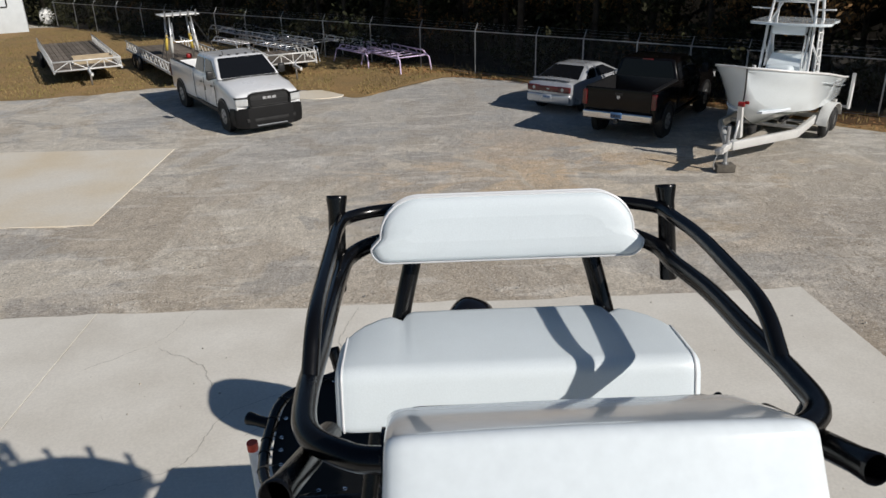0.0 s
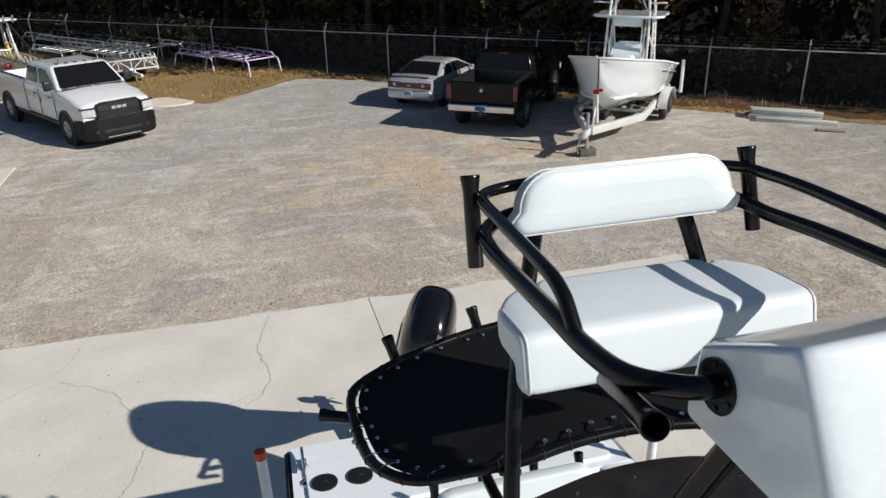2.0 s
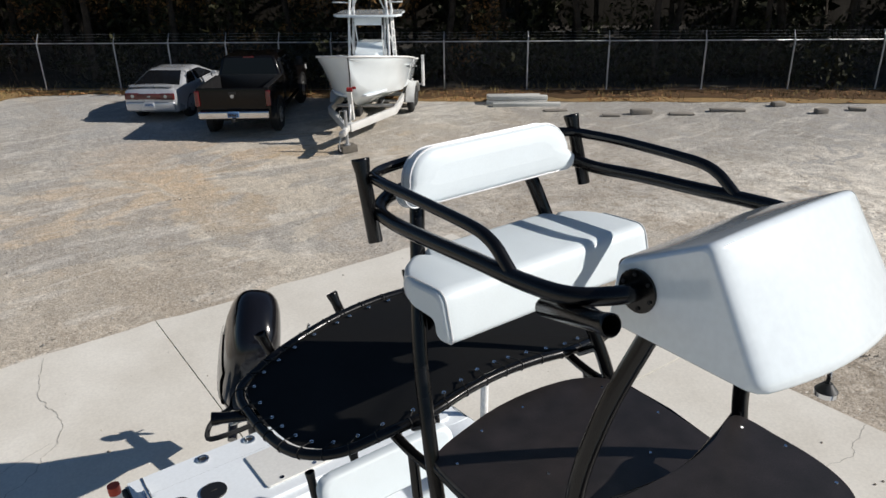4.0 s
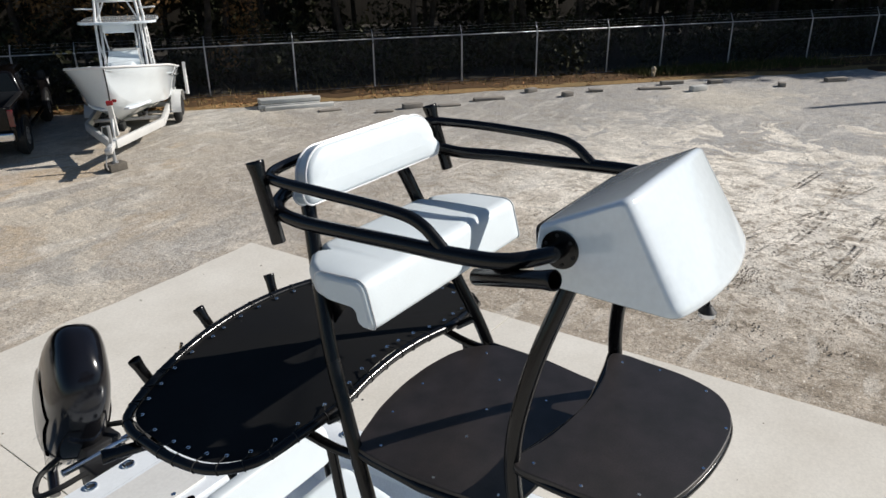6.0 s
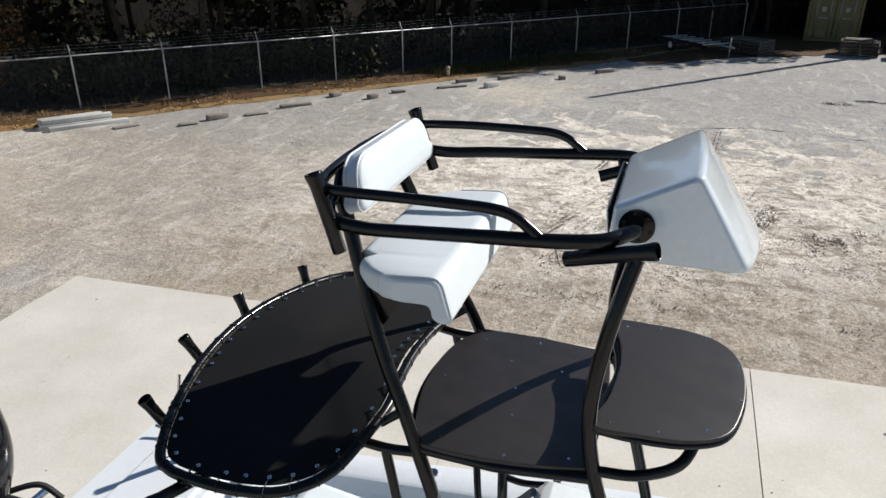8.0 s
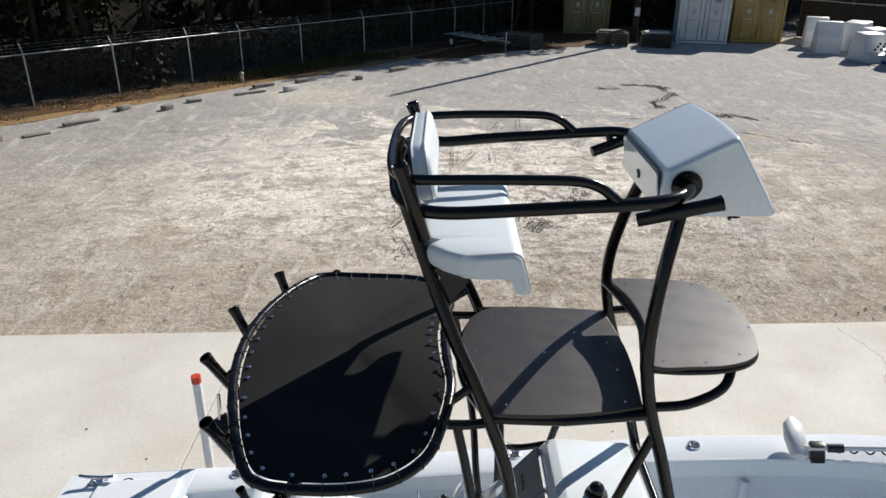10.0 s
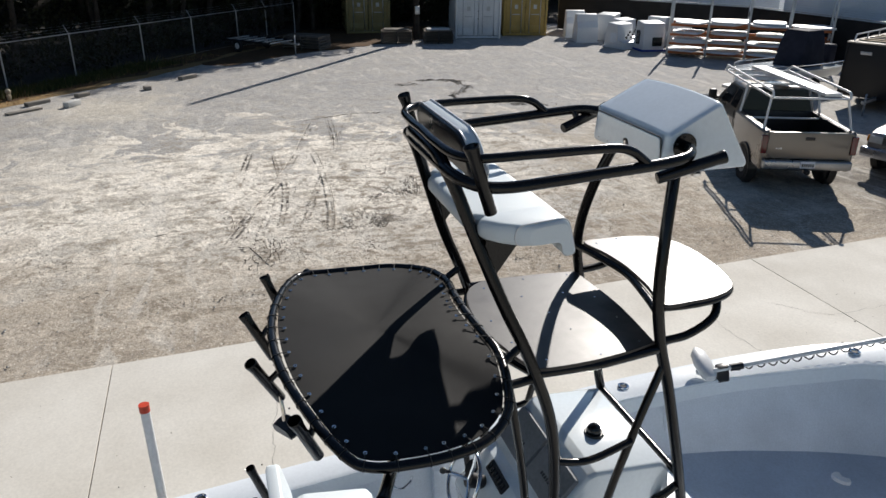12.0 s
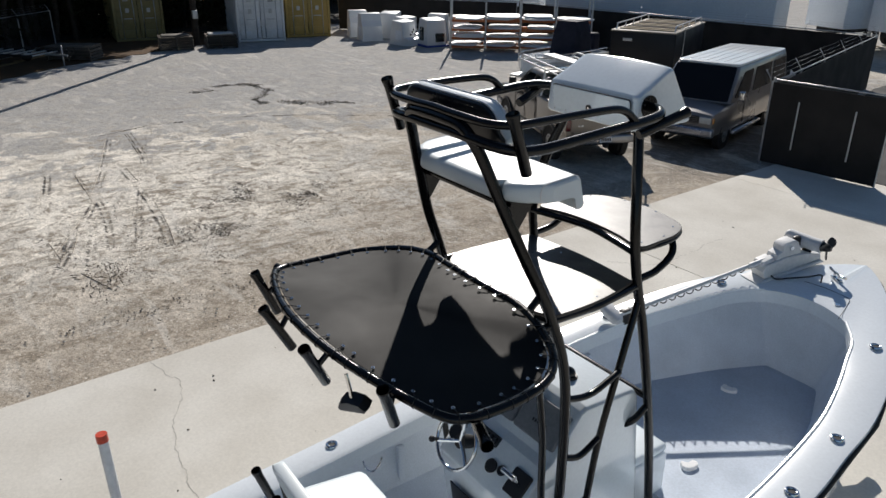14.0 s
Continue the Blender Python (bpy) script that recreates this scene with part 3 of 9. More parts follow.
# deck with its coaming: outline in, round over, down to the floor
yo = [-2.84, -2.79, -2.62, -2.35, -1.9, -1.4, -0.8, -0.3, 0.2, 0.8, 1.4, 2.0, 2.5, 3.1, 3.7, 3.95]
yi = [-1.90, -1.88, -1.78, -1.55, -1.30, -1.0, -0.6, -0.2, 0.15, 0.5, 1.0, 1.5, 2.1, 2.7, 3.3, 3.95]
strips = [[], [], [], [], [], [], []]
for a, c in zip(yo, yi):
    wo, zo, wi, zi = lerp(BEAM, a), lerp(SHEER, a), lerp(COAM, c), lerp(SHEER, c)
    strips[0].append((wo, a, zo - 0.03))
    strips[1].append((max(wo - 0.008, 0), a, zo - 0.004))
    strips[2].append((max(wo - 0.03, 0), a, zo))
    strips[3].append((wi + 0.03 if wi else 0, c - (0.03 if wi < 0.5 else 0), zi + 0.004))
    strips[4].append((wi + 0.004 if wi else 0, c, zi - 0.008))
    strips[5].append((wi, c, zi - 0.13))
    k = 0.07 if wi > 0 else 0
    strips[6].append((max(wi + k, 0), c - (0.07 if wi < 0.5 else 0.0), zi - 0.15))
for s in (-1, 1):
    b = B()
    loft(b, [spline([(s * x, y, z) for x, y, z in st], 4) for st in strips], caps=False, closed=False)
    part("gunwale", b, HULL_WHITE, boat, "wide flat white gunwale", 50)
    # inner liner wall
    b = B()
    top = [(s * max(lerp(COAM, c) + (0.07 if lerp(COAM, c) > 0 else 0), 0), c - (0.07 if lerp(COAM, c) < 0.5 else 0), lerp(SHEER, c) - 0.152) for c in yi]
    low = [(s * FLOOR_EDGE[k][0], FLOOR_EDGE[k][1], 1.27) if k < len(FLOOR_EDGE) else (s * (lerp(COAM, c) - 0.05), c, 1.12) for k, c in enumerate(yi)]
    loft(b, [spline(top, 4), spline(low, 4)], caps=False, closed=False)
    part("liner", b, GELDULL, boat, "grey-white cockpit wall", 14)
    for y in (-0.05, 1.9):
        w = lerp(COAM, y)
        part("liner_rib", box(B(), (s * (w - 0.015), y, lerp(SHEER, y) - 0.36), (0.05, 0.06, 0.40), 0.012), GELDULL, boat)
# floors
fo = [(x + 0.02, y) for x, y in FLOOR_EDGE[1:]]
b = B()
plate(b, [(x, y) for x, y in fo] + [(-x, y) for x, y in fo[::-1]], 1.21, 1.275)
# pale floor; the blue-grey in its colour stands in for the cockpit shade
part("bow_floor", b, mat("shade_tinted_floor_paint", (0.49, 0.56, 0.655), 0.6, 0, 0.08, 2.5, 60, 0.001), boat, "pale bow cockpit floor, tinted blue-grey for its shade")
b = B()
plate(b, [(-1.02, 0.53), (1.02, 0.53), (1.03, 3.95), (-1.03, 3.95)], 1.05, 1.12)
part("cockpit_floor", b, GELDULL, boat, "grey-white cockpit floor")
# stern deck with hatches
b = B()
z0, z1 = lerp(SHEER, 3.9), lerp(SHEER, 4.85)
loft(b, [[(-1.24, 3.93, z0 + 0.003), (1.24, 3.93, z0 + 0.003), (1.215, 4.86, z1 + 0.003), (-1.215, 4.86, z1 + 0.003)], [(-1.24, 3.93, z0 - 0.05), (1.24, 3.93, z0 - 0.05), (1.215, 4.86, z1 - 0.05), (-1.215, 4.86, z1 - 0.05)]])
stern = part("stern_deck", b, HULL_WHITE, boat, "white stern deck")
b = B()
box(b, (0, 3.93, 1.28), (2.06, 0.04, 0.34), 0.01)
part("stern_bulkhead", b, HULL_WHITE, boat)
slope = Matrix.Rotation(math.atan2(z1 - z0, 0.93), 4, "X")
def on_stern(x, y, t, dz=0.0):
    m = Matrix.Translation((x, y, z0 + (z1 - z0) * (y - 3.93) / 0.93 + 0.004 + dz)) @ slope
    b = B()
    put(b, t, m)
    return b
t = B(); plate(t, rrect(2.26, 0.60, 0.05), 0, 0.022, 0.008); pad = part("raised_panel", on_stern(0, 4.30, t), HULL_WHITE, stern)
for x in (-1.0, -0.74):
    t = B(); disc(t, (0, 0, 0.02), 0.094, 0.012, (0, 0, 1), 28); d = part("deck_plate", on_stern(x, 4.33, t, 0.004), PLASTIC, pad, "round black screw-in hatch")
    t = B(); box(t, (0, 0, 0.034), (0.05, 0.012, 0.008), 0.003); part("grip", on_stern(x, 4.33, t, 0.004), RUBBER, d)
t = B(); plate(t, rrect(0.64, 0.44, 0.03), 0, 0.014, 0.004); hat = part("livewell_hatch", on_stern(-0.10, 4.33, t, 0.024), mat("cream_hatch_gelcoat", (0.74, 0.735, 0.70), 0.4, 0, 0.05, 2, 40), pad, "pale grey hatch lid")
for x in (-0.19, 0.07):
    t = B(); disc(t, (x, -0.18, 0.013), 0.018, 0.004, (0, 0, 1), 14); part("latch", on_stern(-0.10, 4.33, t, 0.024), CHROME, hat, "small steel latch")
# flush rod holders on the gunwales
def flush_holder(parent, x, y, z):
    b = B()
    ring_shape(b, (x, y, z + 0.004), 0.036, 0.012, (0, 0, 1), 22, 8)
    o = part("flush_rod_holder", b, CHROME, parent, "flush steel rod holder")
    part("socket", disc(B(), (x, y, z + 0.002), 0.03, 0.004, (0, 0, 1), 18), RUBBER, o, "dark socket")
for s in (-1, 1):
    for y in (-1.60, -0.42, 0.26, 1.55, 2.40, 3.6, 4.4):
        w = (lerp(BEAM, y) + lerp(COAM, y)) / 2 + 0.025
        flush_holder(boat, s * (w if y < 3.7 else 1.12), y, lerp(SHEER, y) + 0.002)
for x, y in ((-0.67, 4.78), (-0.29, 4.79), (0.01, 4.78)):
    flush_holder(boat, x, y, lerp(SHEER, y) + 0.006)
# cleats
def cleat(x, y, z, rz=0):
    c = B()
    box(c, (0, 0, 0.006), (0.05, 0.13, 0.012), 0.004)
    for d in (-0.035, 0.035):
        tube(c, [(0, d, 0), (0, d, 0.05)], 0.013, 10)
    tube(c, spline([(0, -0.13, 0.062), (0, -0.06, 0.052), (0, 0.06, 0.052), (0, 0.13, 0.062)], 4), 0.013, 10)
    b = B(); put(b, c, pose(x, y, z, 0, 0, rz))
    return part("cleat", b, CHROME, boat, "steel cleat")
cleat(0.05, -2.40, lerp(SHEER, -2.40), 60)
for s in (-1, 1):
    cleat(s * 1.13, 4.62, lerp(SHEER, 4.62) + 0.006)
# bow locker lid and grab handle
DECK_SIDE = [[Vector(p) for p in strips[2]], [Vector(p) for p in strips[3]]]


def deck_z(x, y):
    """Height of the foredeck at (x, y), looked up on its strip between edge and coaming."""
    best = (9, 0)
    for i in range(len(yo) - 1):
        for u in range(9):
            for v in range(11):
                a = DECK_SIDE[0][i].lerp(DECK_SIDE[0][i + 1], u / 8)
                c = DECK_SIDE[1][i].lerp(DECK_SIDE[1][i + 1], u / 8)
                p = a.lerp(c, v / 10)
                best = min(best, ((p.x - abs(x)) ** 2 + (p.y - y) ** 2, p.z))
        if DECK_SIDE[1][i].y > 0:
            break
    return best[1]


lid_line = [Vector((x, y, deck_z(x, y) + 0.004)) for x, y in ((0.22, -2.16), (0.03, -2.17), (-0.10, -2.16), (-0.21, -2.15), (-0.24, -2.10), (-0.28, -1.96), (-0.33, -1.76))]
lid = part("anchor_lid_seam", tube(B(), lid_line, 0.0022, 6), RUBBER, boat, "thin dark seam of a flush locker lid")
t = B(); disc(t, (-0.20, -1.98, deck_z(-0.20, -1.98) + 0.002), 0.026, 0.004); part("latch", t, CHROME, lid)
for s in (-1, 1):
    part("coaming_roll", tube(B(), spline([(s * (lerp(COAM, c) + 0.012), c, lerp(SHEER, c) - 0.002) for c in yi[2:11]], 3), 0.014, 8), HULL_WHITE, boat)
part("drain", disc(B(), (0.965, 0.62, 1.40), 0.03, 0.01, (-1, 0, 0), 16), RUBBER, boat, "round black drain")
part("hook", tube(B(), spline([(1.0, 2.25, 1.50), (0.95, 2.25, 1.45), (0.93, 2.2, 1.43), (0.95, 2.13, 1.46), (0.96, 2.11, 1.50)], 5), 0.008, 8), CHROME, boat, "bent steel hook")
# loose pieces of white foam on the bow floor
FOAM = mat("white_foam", (0.85, 0.85, 0.84), 0.8, 0, 0.06, 8, 60, 0.003)
for x, y, a in ((0.20, -1.16, 20), (-0.27, 0.03, 70)):
    o = [(0.07, 0.02), (0.03, 0.055), (-0.04, 0.045), (-0.075, 0.01), (-0.05, -0.03), (0.0, -0.015), (0.05, -0.04)]
    solid("foam_scrap", plate(B(), smooth_outline([(p * 1.0, q * 1.0) for p, q in o], 3), 0, 0.03, 0.008), FOAM, "torn white foam scrap on the boat floor", "foam scrap", "foam scraps", "", BOAT_AT @ pose(x, y, 1.276, 0, 0, a))

# ---- centre console ----
console = thing("center_console", BOAT_AT, "white fibreglass centre console with chart plotters and steel wheel", "boat console")
cp = [(0.78, 1.12), (0.95, 2.38), (0.99, 2.43), (1.42, 2.46), (1.47, 2.44), (1.70, 2.16), (1.76, 2.13), (1.98, 1.90), (1.97, 1.85), (1.86, 1.12)]
ring = [(p.y, p.z) for p in fillet([(0, y, z) for y, z in cp], 0.03, 4, True)]
rings = []
my, mz = 1.37, 1.8
for x, k in ((-0.40, 0.965), (-0.395, 0.985), (-0.375, 1.0), (0, 1.0), (0.375, 1.0), (0.395, 0.985), (0.40, 0.965)):
    rings.append([(x, my + (y - my) * k, mz + (z - mz) * k if z > 1.2 else z) for y, z in ring])
cbody = part("console_body", loft(B(), rings), GELCOAT, console, "glossy white console shell", 45)
def facing(p, q, x):
    """A pose on the console's face that runs from p to q in (y, z): local y runs down the slope, z out of the face."""
    a = math.atan2(q[1] - p[1], q[0] - p[0])
    return Matrix.Translation((x, (p[0] + q[0]) / 2, (p[1] + q[1]) / 2)) @ Matrix.Rotation(a, 4, "X")
up_face, dash = ((1.47, 2.44), (1.70, 2.16)), ((1.76, 2.13), (1.98, 1.90))
GREY_COVER = mat("grey_plotter_cover", (0.22, 0.235, 0.25), 0.5)
for x in (-0.19, 0.19):
    t = B(); plate(t, rrect(0.36, 0.25, 0.02), 0, 0.028, 0.006); b = B(); put(b, t, facing(*up_face, x))
    plot = part("chart_plotter", b, GREY_COVER, cbody, "grey covered chart plotter")
    for k in range(6):
        t = B(); box(t, (-0.055 + 0.022 * k, 0.02, 0.029), (0.013, 0.022, 0.002)); b = B(); put(b, t, facing(*up_face, x))
        part("mark", b, PLASTIC, plot, "dark printed bar")
t = B(); plate(t, rrect(0.26, 0.075, 0.01), 0, 0.012, 0.003); b = B(); put(b, t, facing(*dash, 0.12) @ Matrix.Translation((0, -0.12, 0)))
sw = part("switch_panel", b, PLASTIC, cbody, "black rocker switch panel")
for k in range(6):
    t = B(); box(t, (-0.10 + 0.04 * k, -0.12, 0.014), (0.022, 0.04, 0.012), 0.003); b = B(); put(b, t, facing(*dash, 0.12)); part("rocker", b, SCREEN, sw)
for x, y, r in ((-0.06, 0.02, 0.042), (-0.15, 0.0, 0.030), (0.34, 0.0, 0.05)):
    t = B(); disc(t, (0, y, 0), r, 0.014, (0, 0, 1), 24); ring_shape(t, (0, y, 0.014), r, 0.005, (0, 0, 1), 24, 6); b = B(); put(b, t, facing(*dash, x)); part("gauge", b, PLASTIC, cbody, "round black gauge")
t = B(); plate(t, rrect(0.15, 0.17, 0.015), 0, 0.02, 0.006); b = B(); put(b, t, facing(*dash, -0.30)); thr = part("throttle_box", b, PLASTIC, cbody, "black engine control")
t = B(); tube(t, spline([(-0.02, 0.0, 0.02), (-0.03, -0.02, 0.09), (-0.02, -0.03, 0.15)], 4), 0.014, 10); tube(t, [(-0.06, -0.03, 0.15), (0.05, -0.03, 0.15)], 0.018, 10); b = B(); put(b, t, facing(*dash, -0.30)); part("throttle_lever", b, CHROME, thr, "steel throttle lever")
b = B(); box(b, (-0.02, 1.945, 1.50), (0.56, 0.012, 0.42), 0.004, 2, Matrix.Rotation(radians(-9), 4, "X")); part("door", b, PLASTIC, cbody, "black access panel")
# steering wheel
wm = facing(*dash, 0.19) @ Matrix.Translation((0, 0.03, 0.13)) @ Matrix.Rotation(radians(-18), 4, "X")
t = B(); ring_shape(t, (0, 0, 0), 0.185, 0.013, (0, 0, 1), 36, 10); b = B(); put(b, t, wm); wheel = part("steering_wheel", b, CHROME, console, "polished steel steering wheel")
for k in range(3):
    q = 2 * math.pi * k / 3 + 0.5
    t = B(); tube(t, [(0, 0, -0.04), (0.10 * math.cos(q), 0.10 * math.sin(q), -0.025), (0.185 * math.cos(q), 0.185 * math.sin(q), 0)], 0.014, 8); b = B(); put(b, t, wm); part("spoke", b, CHROME, wheel)
t = B(); disc(t, (0, 0, -0.14), 0.045, 0.11, (0, 0, 1), 18, 0.05); b = B(); put(b, t, wm); part("hub", b, PLASTIC, wheel, "black wheel hub")
t = B(); disc(t, (0.16, 0.08, 0.0), 0.012, 0.05); ball(t, (0.16, 0.08, 0.055), 0.022); b = B(); put(b, t, wm); part("knob", b, PLASTIC, wheel)
# compass on the console top
b = B(); disc(b, (-0.065, 1.26, 2.445), 0.062, 0.02, (0, 0, 1), 24, 0.055); comp = part("compass", b, PLASTIC, console, "round black compass with glass dome")
b = B(); ball(b, (-0.065, 1.26, 2.475), 0.045); part("dome", b, SCREEN, comp)
# seat in front of the console
b = B(); box(b, (0, 0.60, 1.36), (0.62, 0.44, 0.50), 0.04, 3); cs = part("console_seat", b, GELCOAT, console, "white cooler seat in front of the console")
b = B(); box(b, (0, 0.60, 1.64), (0.60, 0.42, 0.07), 0.03, 3); part("cushion", b, VINYL, cs, "white vinyl pad")

# ---- leaning post behind the wheel ----
post = thing("leaning_post", BOAT_AT, "white cushioned leaning post on black pipe legs", "boat seat")
b = B()
def lp_ring(x, k=1.0):
    p = [(2.52, 1.90), (2.50, 1.80), (2.56, 1.76), (3.02, 1.80), (3.02, 1.93), (2.95, 1.96)]
    r = [(q.y, q.z) for q in fillet([(0, y, z) for y, z in p], 0.05, 4, True)]
    return [(x, 2.77 + (y - 2.77) * k, 1.86 + (z - 1.86) * k) for y, z in r]
loft(b, [lp_ring(-0.50, 0.8), lp_ring(-0.485, 0.95), lp_ring(-0.45), lp_ring(0), lp_ring(0.45), lp_ring(0.485, 0.95), lp_ring(0.50, 0.8)])
part("seat", b, VINYL, post, "white vinyl seat pad", 55)
b = B()
o = fillet([(-0.47, 0, 0), (0.47, 0, 0), (0.47, 0, 0.26), (-0.47, 0, 0.26)], 0.10, 6, True)
loft(b, [[(p.x * k, 3.06 + d + p.z * 0.25, 2.02 + 0.13 + (p.z - 0.13) * k) for p in o] for d, k in ((-0.05, 0.9), (-0.045, 0.98), (-0.03, 1.0), (0.02, 1.0), (0.03, 0.95))])
part("backrest", b, VINYL, post, "white vinyl backrest", 55)
for s in (-1, 1):
    part("leg", tube(B(), spline([(s * 0.44, 2.60, 1.12), (s * 0.44, 2.62, 1.5), (s * 0.44, 2.68, 1.80)], 4), 0.024, 12), BLACK_TUBE, post)
    part("leg", tube(B(), spline([(s * 0.44, 3.0, 1.12), (s * 0.44, 3.02, 1.6), (s * 0.44, 3.10, 2.2)], 4), 0.024, 12), BLACK_TUBE, post)
for x in (-0.45, -0.16, 0.16, 0.45):
    part("rod_holder", pipe(B(), (x, 3.15, 1.98), (x, 3.24, 2.26), 0.0255, 0.004, 16, 0.004), BLACK_TUBE, post)

# ---- outboard ----
# trimmed up, with the leg swung aft
ENGINE_AT = pose(0.044, 5.451, 1.815, 34, 13, -20) @ Matrix.Diagonal((0.90, 1.10, 1.12, 1)) @ Matrix.Translation((0, -0.03, -1.95))
engine = thing("outboard_engine", BOAT_AT @ ENGINE_AT, "glossy black outboard engine on the transom", "outboard engine")
def cowl_ring(z, cy, ly, wx, p=3.0, n=28):
    out = []
    for k in range(n):
        a = 2 * math.pi * k / n
        c, s = math.cos(a), math.sin(a)
        out.append((wx * math.copysign(abs(c) ** (2 / p), c), cy + ly * math.copysign(abs(s) ** (2 / p), s), z))
    return out
rs = [cowl_ring(1.50, 0.02, 0.31, 0.205), cowl_ring(1.54, 0.02, 0.355, 0.235), cowl_ring(1.62, 0.025, 0.385, 0.255), cowl_ring(1.75, 0.03, 0.40, 0.268), cowl_ring(1.90, 0.04, 0.405, 0.268), cowl_ring(2.03, 0.05, 0.395, 0.262), cowl_ring(2.16, 0.06, 0.37, 0.248), cowl_ring(2.27, 0.07, 0.325, 0.226), cowl_ring(2.35, 0.08, 0.27, 0.195), cowl_ring(2.40, 0.09, 0.205, 0.152), cowl_ring(2.43, 0.095, 0.12, 0.09), cowl_ring(2.44, 0.10, 0.03, 0.025)]
cowl = part("cowl", loft(B(), rs), ENGINE_BLACK, engine, "glossy black engine cowl", 60)
part("cowl_seam", tube(B(), cowl_ring(1.685, 0.03, 0.394, 0.264), 0.006, 6, True), RUBBER, cowl)
# raised crest down the front, and curved side covers
b = B(); loft(b, [[(x, 0.05 - l - 0.006, z) for x in (-w, -w * 0.6, w * 0.6, w)] for z, l, w in ((1.72, 0.372, 0.12), (1.90, 0.372, 0.13), (2.05, 0.350, 0.125), (2.18, 0.305, 0.11), (2.28, 0.245, 0.09))], caps=False, closed=False)
part("front_crest", b, ENGINE_BLACK, cowl)
for s in (-1, 1):
    rows_ = []
    for z, g in ((1.53, 0.018), (1.62, 0.024), (1.75, 0.024), (1.88, 0.020), (2.00, 0.012)):
        ring_ = cowl_ring(z, 0.035, float(np.interp(z, (1.5, 1.62, 1.9, 2.03), (0.31, 0.385, 0.405, 0.395))) + g * 0.5, float(np.interp(z, (1.5, 1.62, 1.9, 2.03), (0.205, 0.255, 0.268, 0.262))) + g, 3.0, 56)
        ring_ = [p for p in ring_ if s * p[0] > 0 and -0.30 + 0.20 * (z - 1.53) < p[1] < 0.36 - 0.25 * (z - 1.53)]
        rows_.append(sorted(ring_, key=lambda p: p[1]))
    n = min(len(r) for r in rows_)
    part("side_cover", loft(B(), [[r[int(round(k * (len(r) - 1) / (n - 1)))] for k in range(n)] for r in rows_], caps=False, closed=False), ENGINE_BLACK, cowl, "curved glossy side cover")
rs = [cowl_ring(0.55, 0.10, 0.10, 0.05), cowl_ring(0.9, 0.08, 0.16, 0.08), cowl_ring(1.2, 0.04, 0.24, 0.13), cowl_ring(1.50, 0.02, 0.29, 0.19)]
part("leg", loft(B(), rs), ENGINE_BLACK, engine, "", 50)
part("skeg", loft(B(), [[(d, -0.08, 0.62), (d, 0.26, 0.62), (d, 0.20, 0.36), (d, 0.05, 0.34)] for d in (-0.012, 0.012)]), ENGINE_BLACK, engine)
part("gearcase", tube(B(), [(0, -0.20, 0.58), (0, -0.1, 0.58), (0, 0.25, 0.58), (0, 0.34, 0.58)], 0.055, 14), ENGINE_BLACK, engine)
prop = part("propeller_hub", tube(B(), [(0, 0.34, 0.58), (0, 0.47, 0.58)], 0.045, 14), CHROME, engine)
for k in range(3):
    t = B(); plate(t, smooth_outline([(0.0, 0.03), (0.08, 0.09), (0.17, 0.05), (0.16, -0.05), (0.07, -0.07)], 3), -0.003, 0.003)
    b = B(); put(b, t, Matrix.Translation((0, 0.40, 0.58)) @ Matrix.Rotation(2 * math.pi * k / 3, 4, "Y") @ Matrix.Rotation(radians(60), 4, "X")); part("blade", b, CHROME, prop)
UPRIGHT = ENGINE_AT.inverted()
def on_transom(t):
    b = B()
    put(b, t, UPRIGHT)
    return b
t = B(); box(t, (0.03, 5.24, 1.22), (0.30, 0.22, 0.50), 0.02); part("clamp_bracket", on_transom(t), PLASTIC, engine, "black transom bracket")
t = B(); box(t, (0.0, 5.00, 1.16), (0.36, 0.28, 0.46), 0.02, 3); part("jack_plate", on_transom(t), PLASTIC, engine, "black jack plate")
part("tilt_cylinder", on_transom(tube(B(), [(-0.32, 5.14, 1.40), (0.34, 5.12, 1.40)], 0.03, 12)), CHROME, engine, "steel steering cylinder")
part("cable", on_transom(tube(B(), spline([(-0.20, 5.00, 1.40), (-0.42, 5.06, 1.36), (-0.50, 5.22, 1.28), (-0.40, 5.36, 1.32), (-0.18, 5.36, 1.40)], 6), 0.022, 8)), RUBBER, engine, "black rigging hose")
part("cable", on_transom(tube(B(), spline([(0.10, 5.28, 1.52), (0.24, 5.05, 1.56), (0.28, 4.90, 1.44)], 6), 0.022, 8)), RUBBER, engine, "black rigging hose")
# silver emblem as a plain slanted bar pair, and the horsepower figure
ef = Matrix.Translation((0, -0.338, 1.87)) @ Matrix.Rotation(radians(84), 4, "X")
t = B(); loft(t, [[(-0.045, 0.02, h), (0.02, 0.045, h), (0.045, 0.02, h), (-0.01, 0.0, h)] for h in (0, 0.004)]); loft(t, [[(0.045, -0.02, h), (-0.02, -0.045, h), (-0.045, -0.02, h), (0.01, 0.0, h)] for h in (0, 0.004)])
b = B(); put(b, t, ef); part("emblem", b, SILVER, cowl, "plain silver emblem")
def lettering(text, size, m, material, parent, name="lettering", label="", depth=0.002):
    cu = bpy.data.curves.new(name, "FONT")
    cu.body, cu.size, cu.extrude, cu.align_x, cu.align_y = text, size, depth, "CENTER", "CENTER"
    o = bpy.data.objects.new(name, cu)
    me = bpy.data.meshes.new_from_object(o)
    bpy.data.objects.remove(o)
    me.materials.clear(); me.materials.append(material)
    o = new(name, me)
    o.parent = parent
    o.matrix_local = m
    if label:
        o["label"] = label
    return o
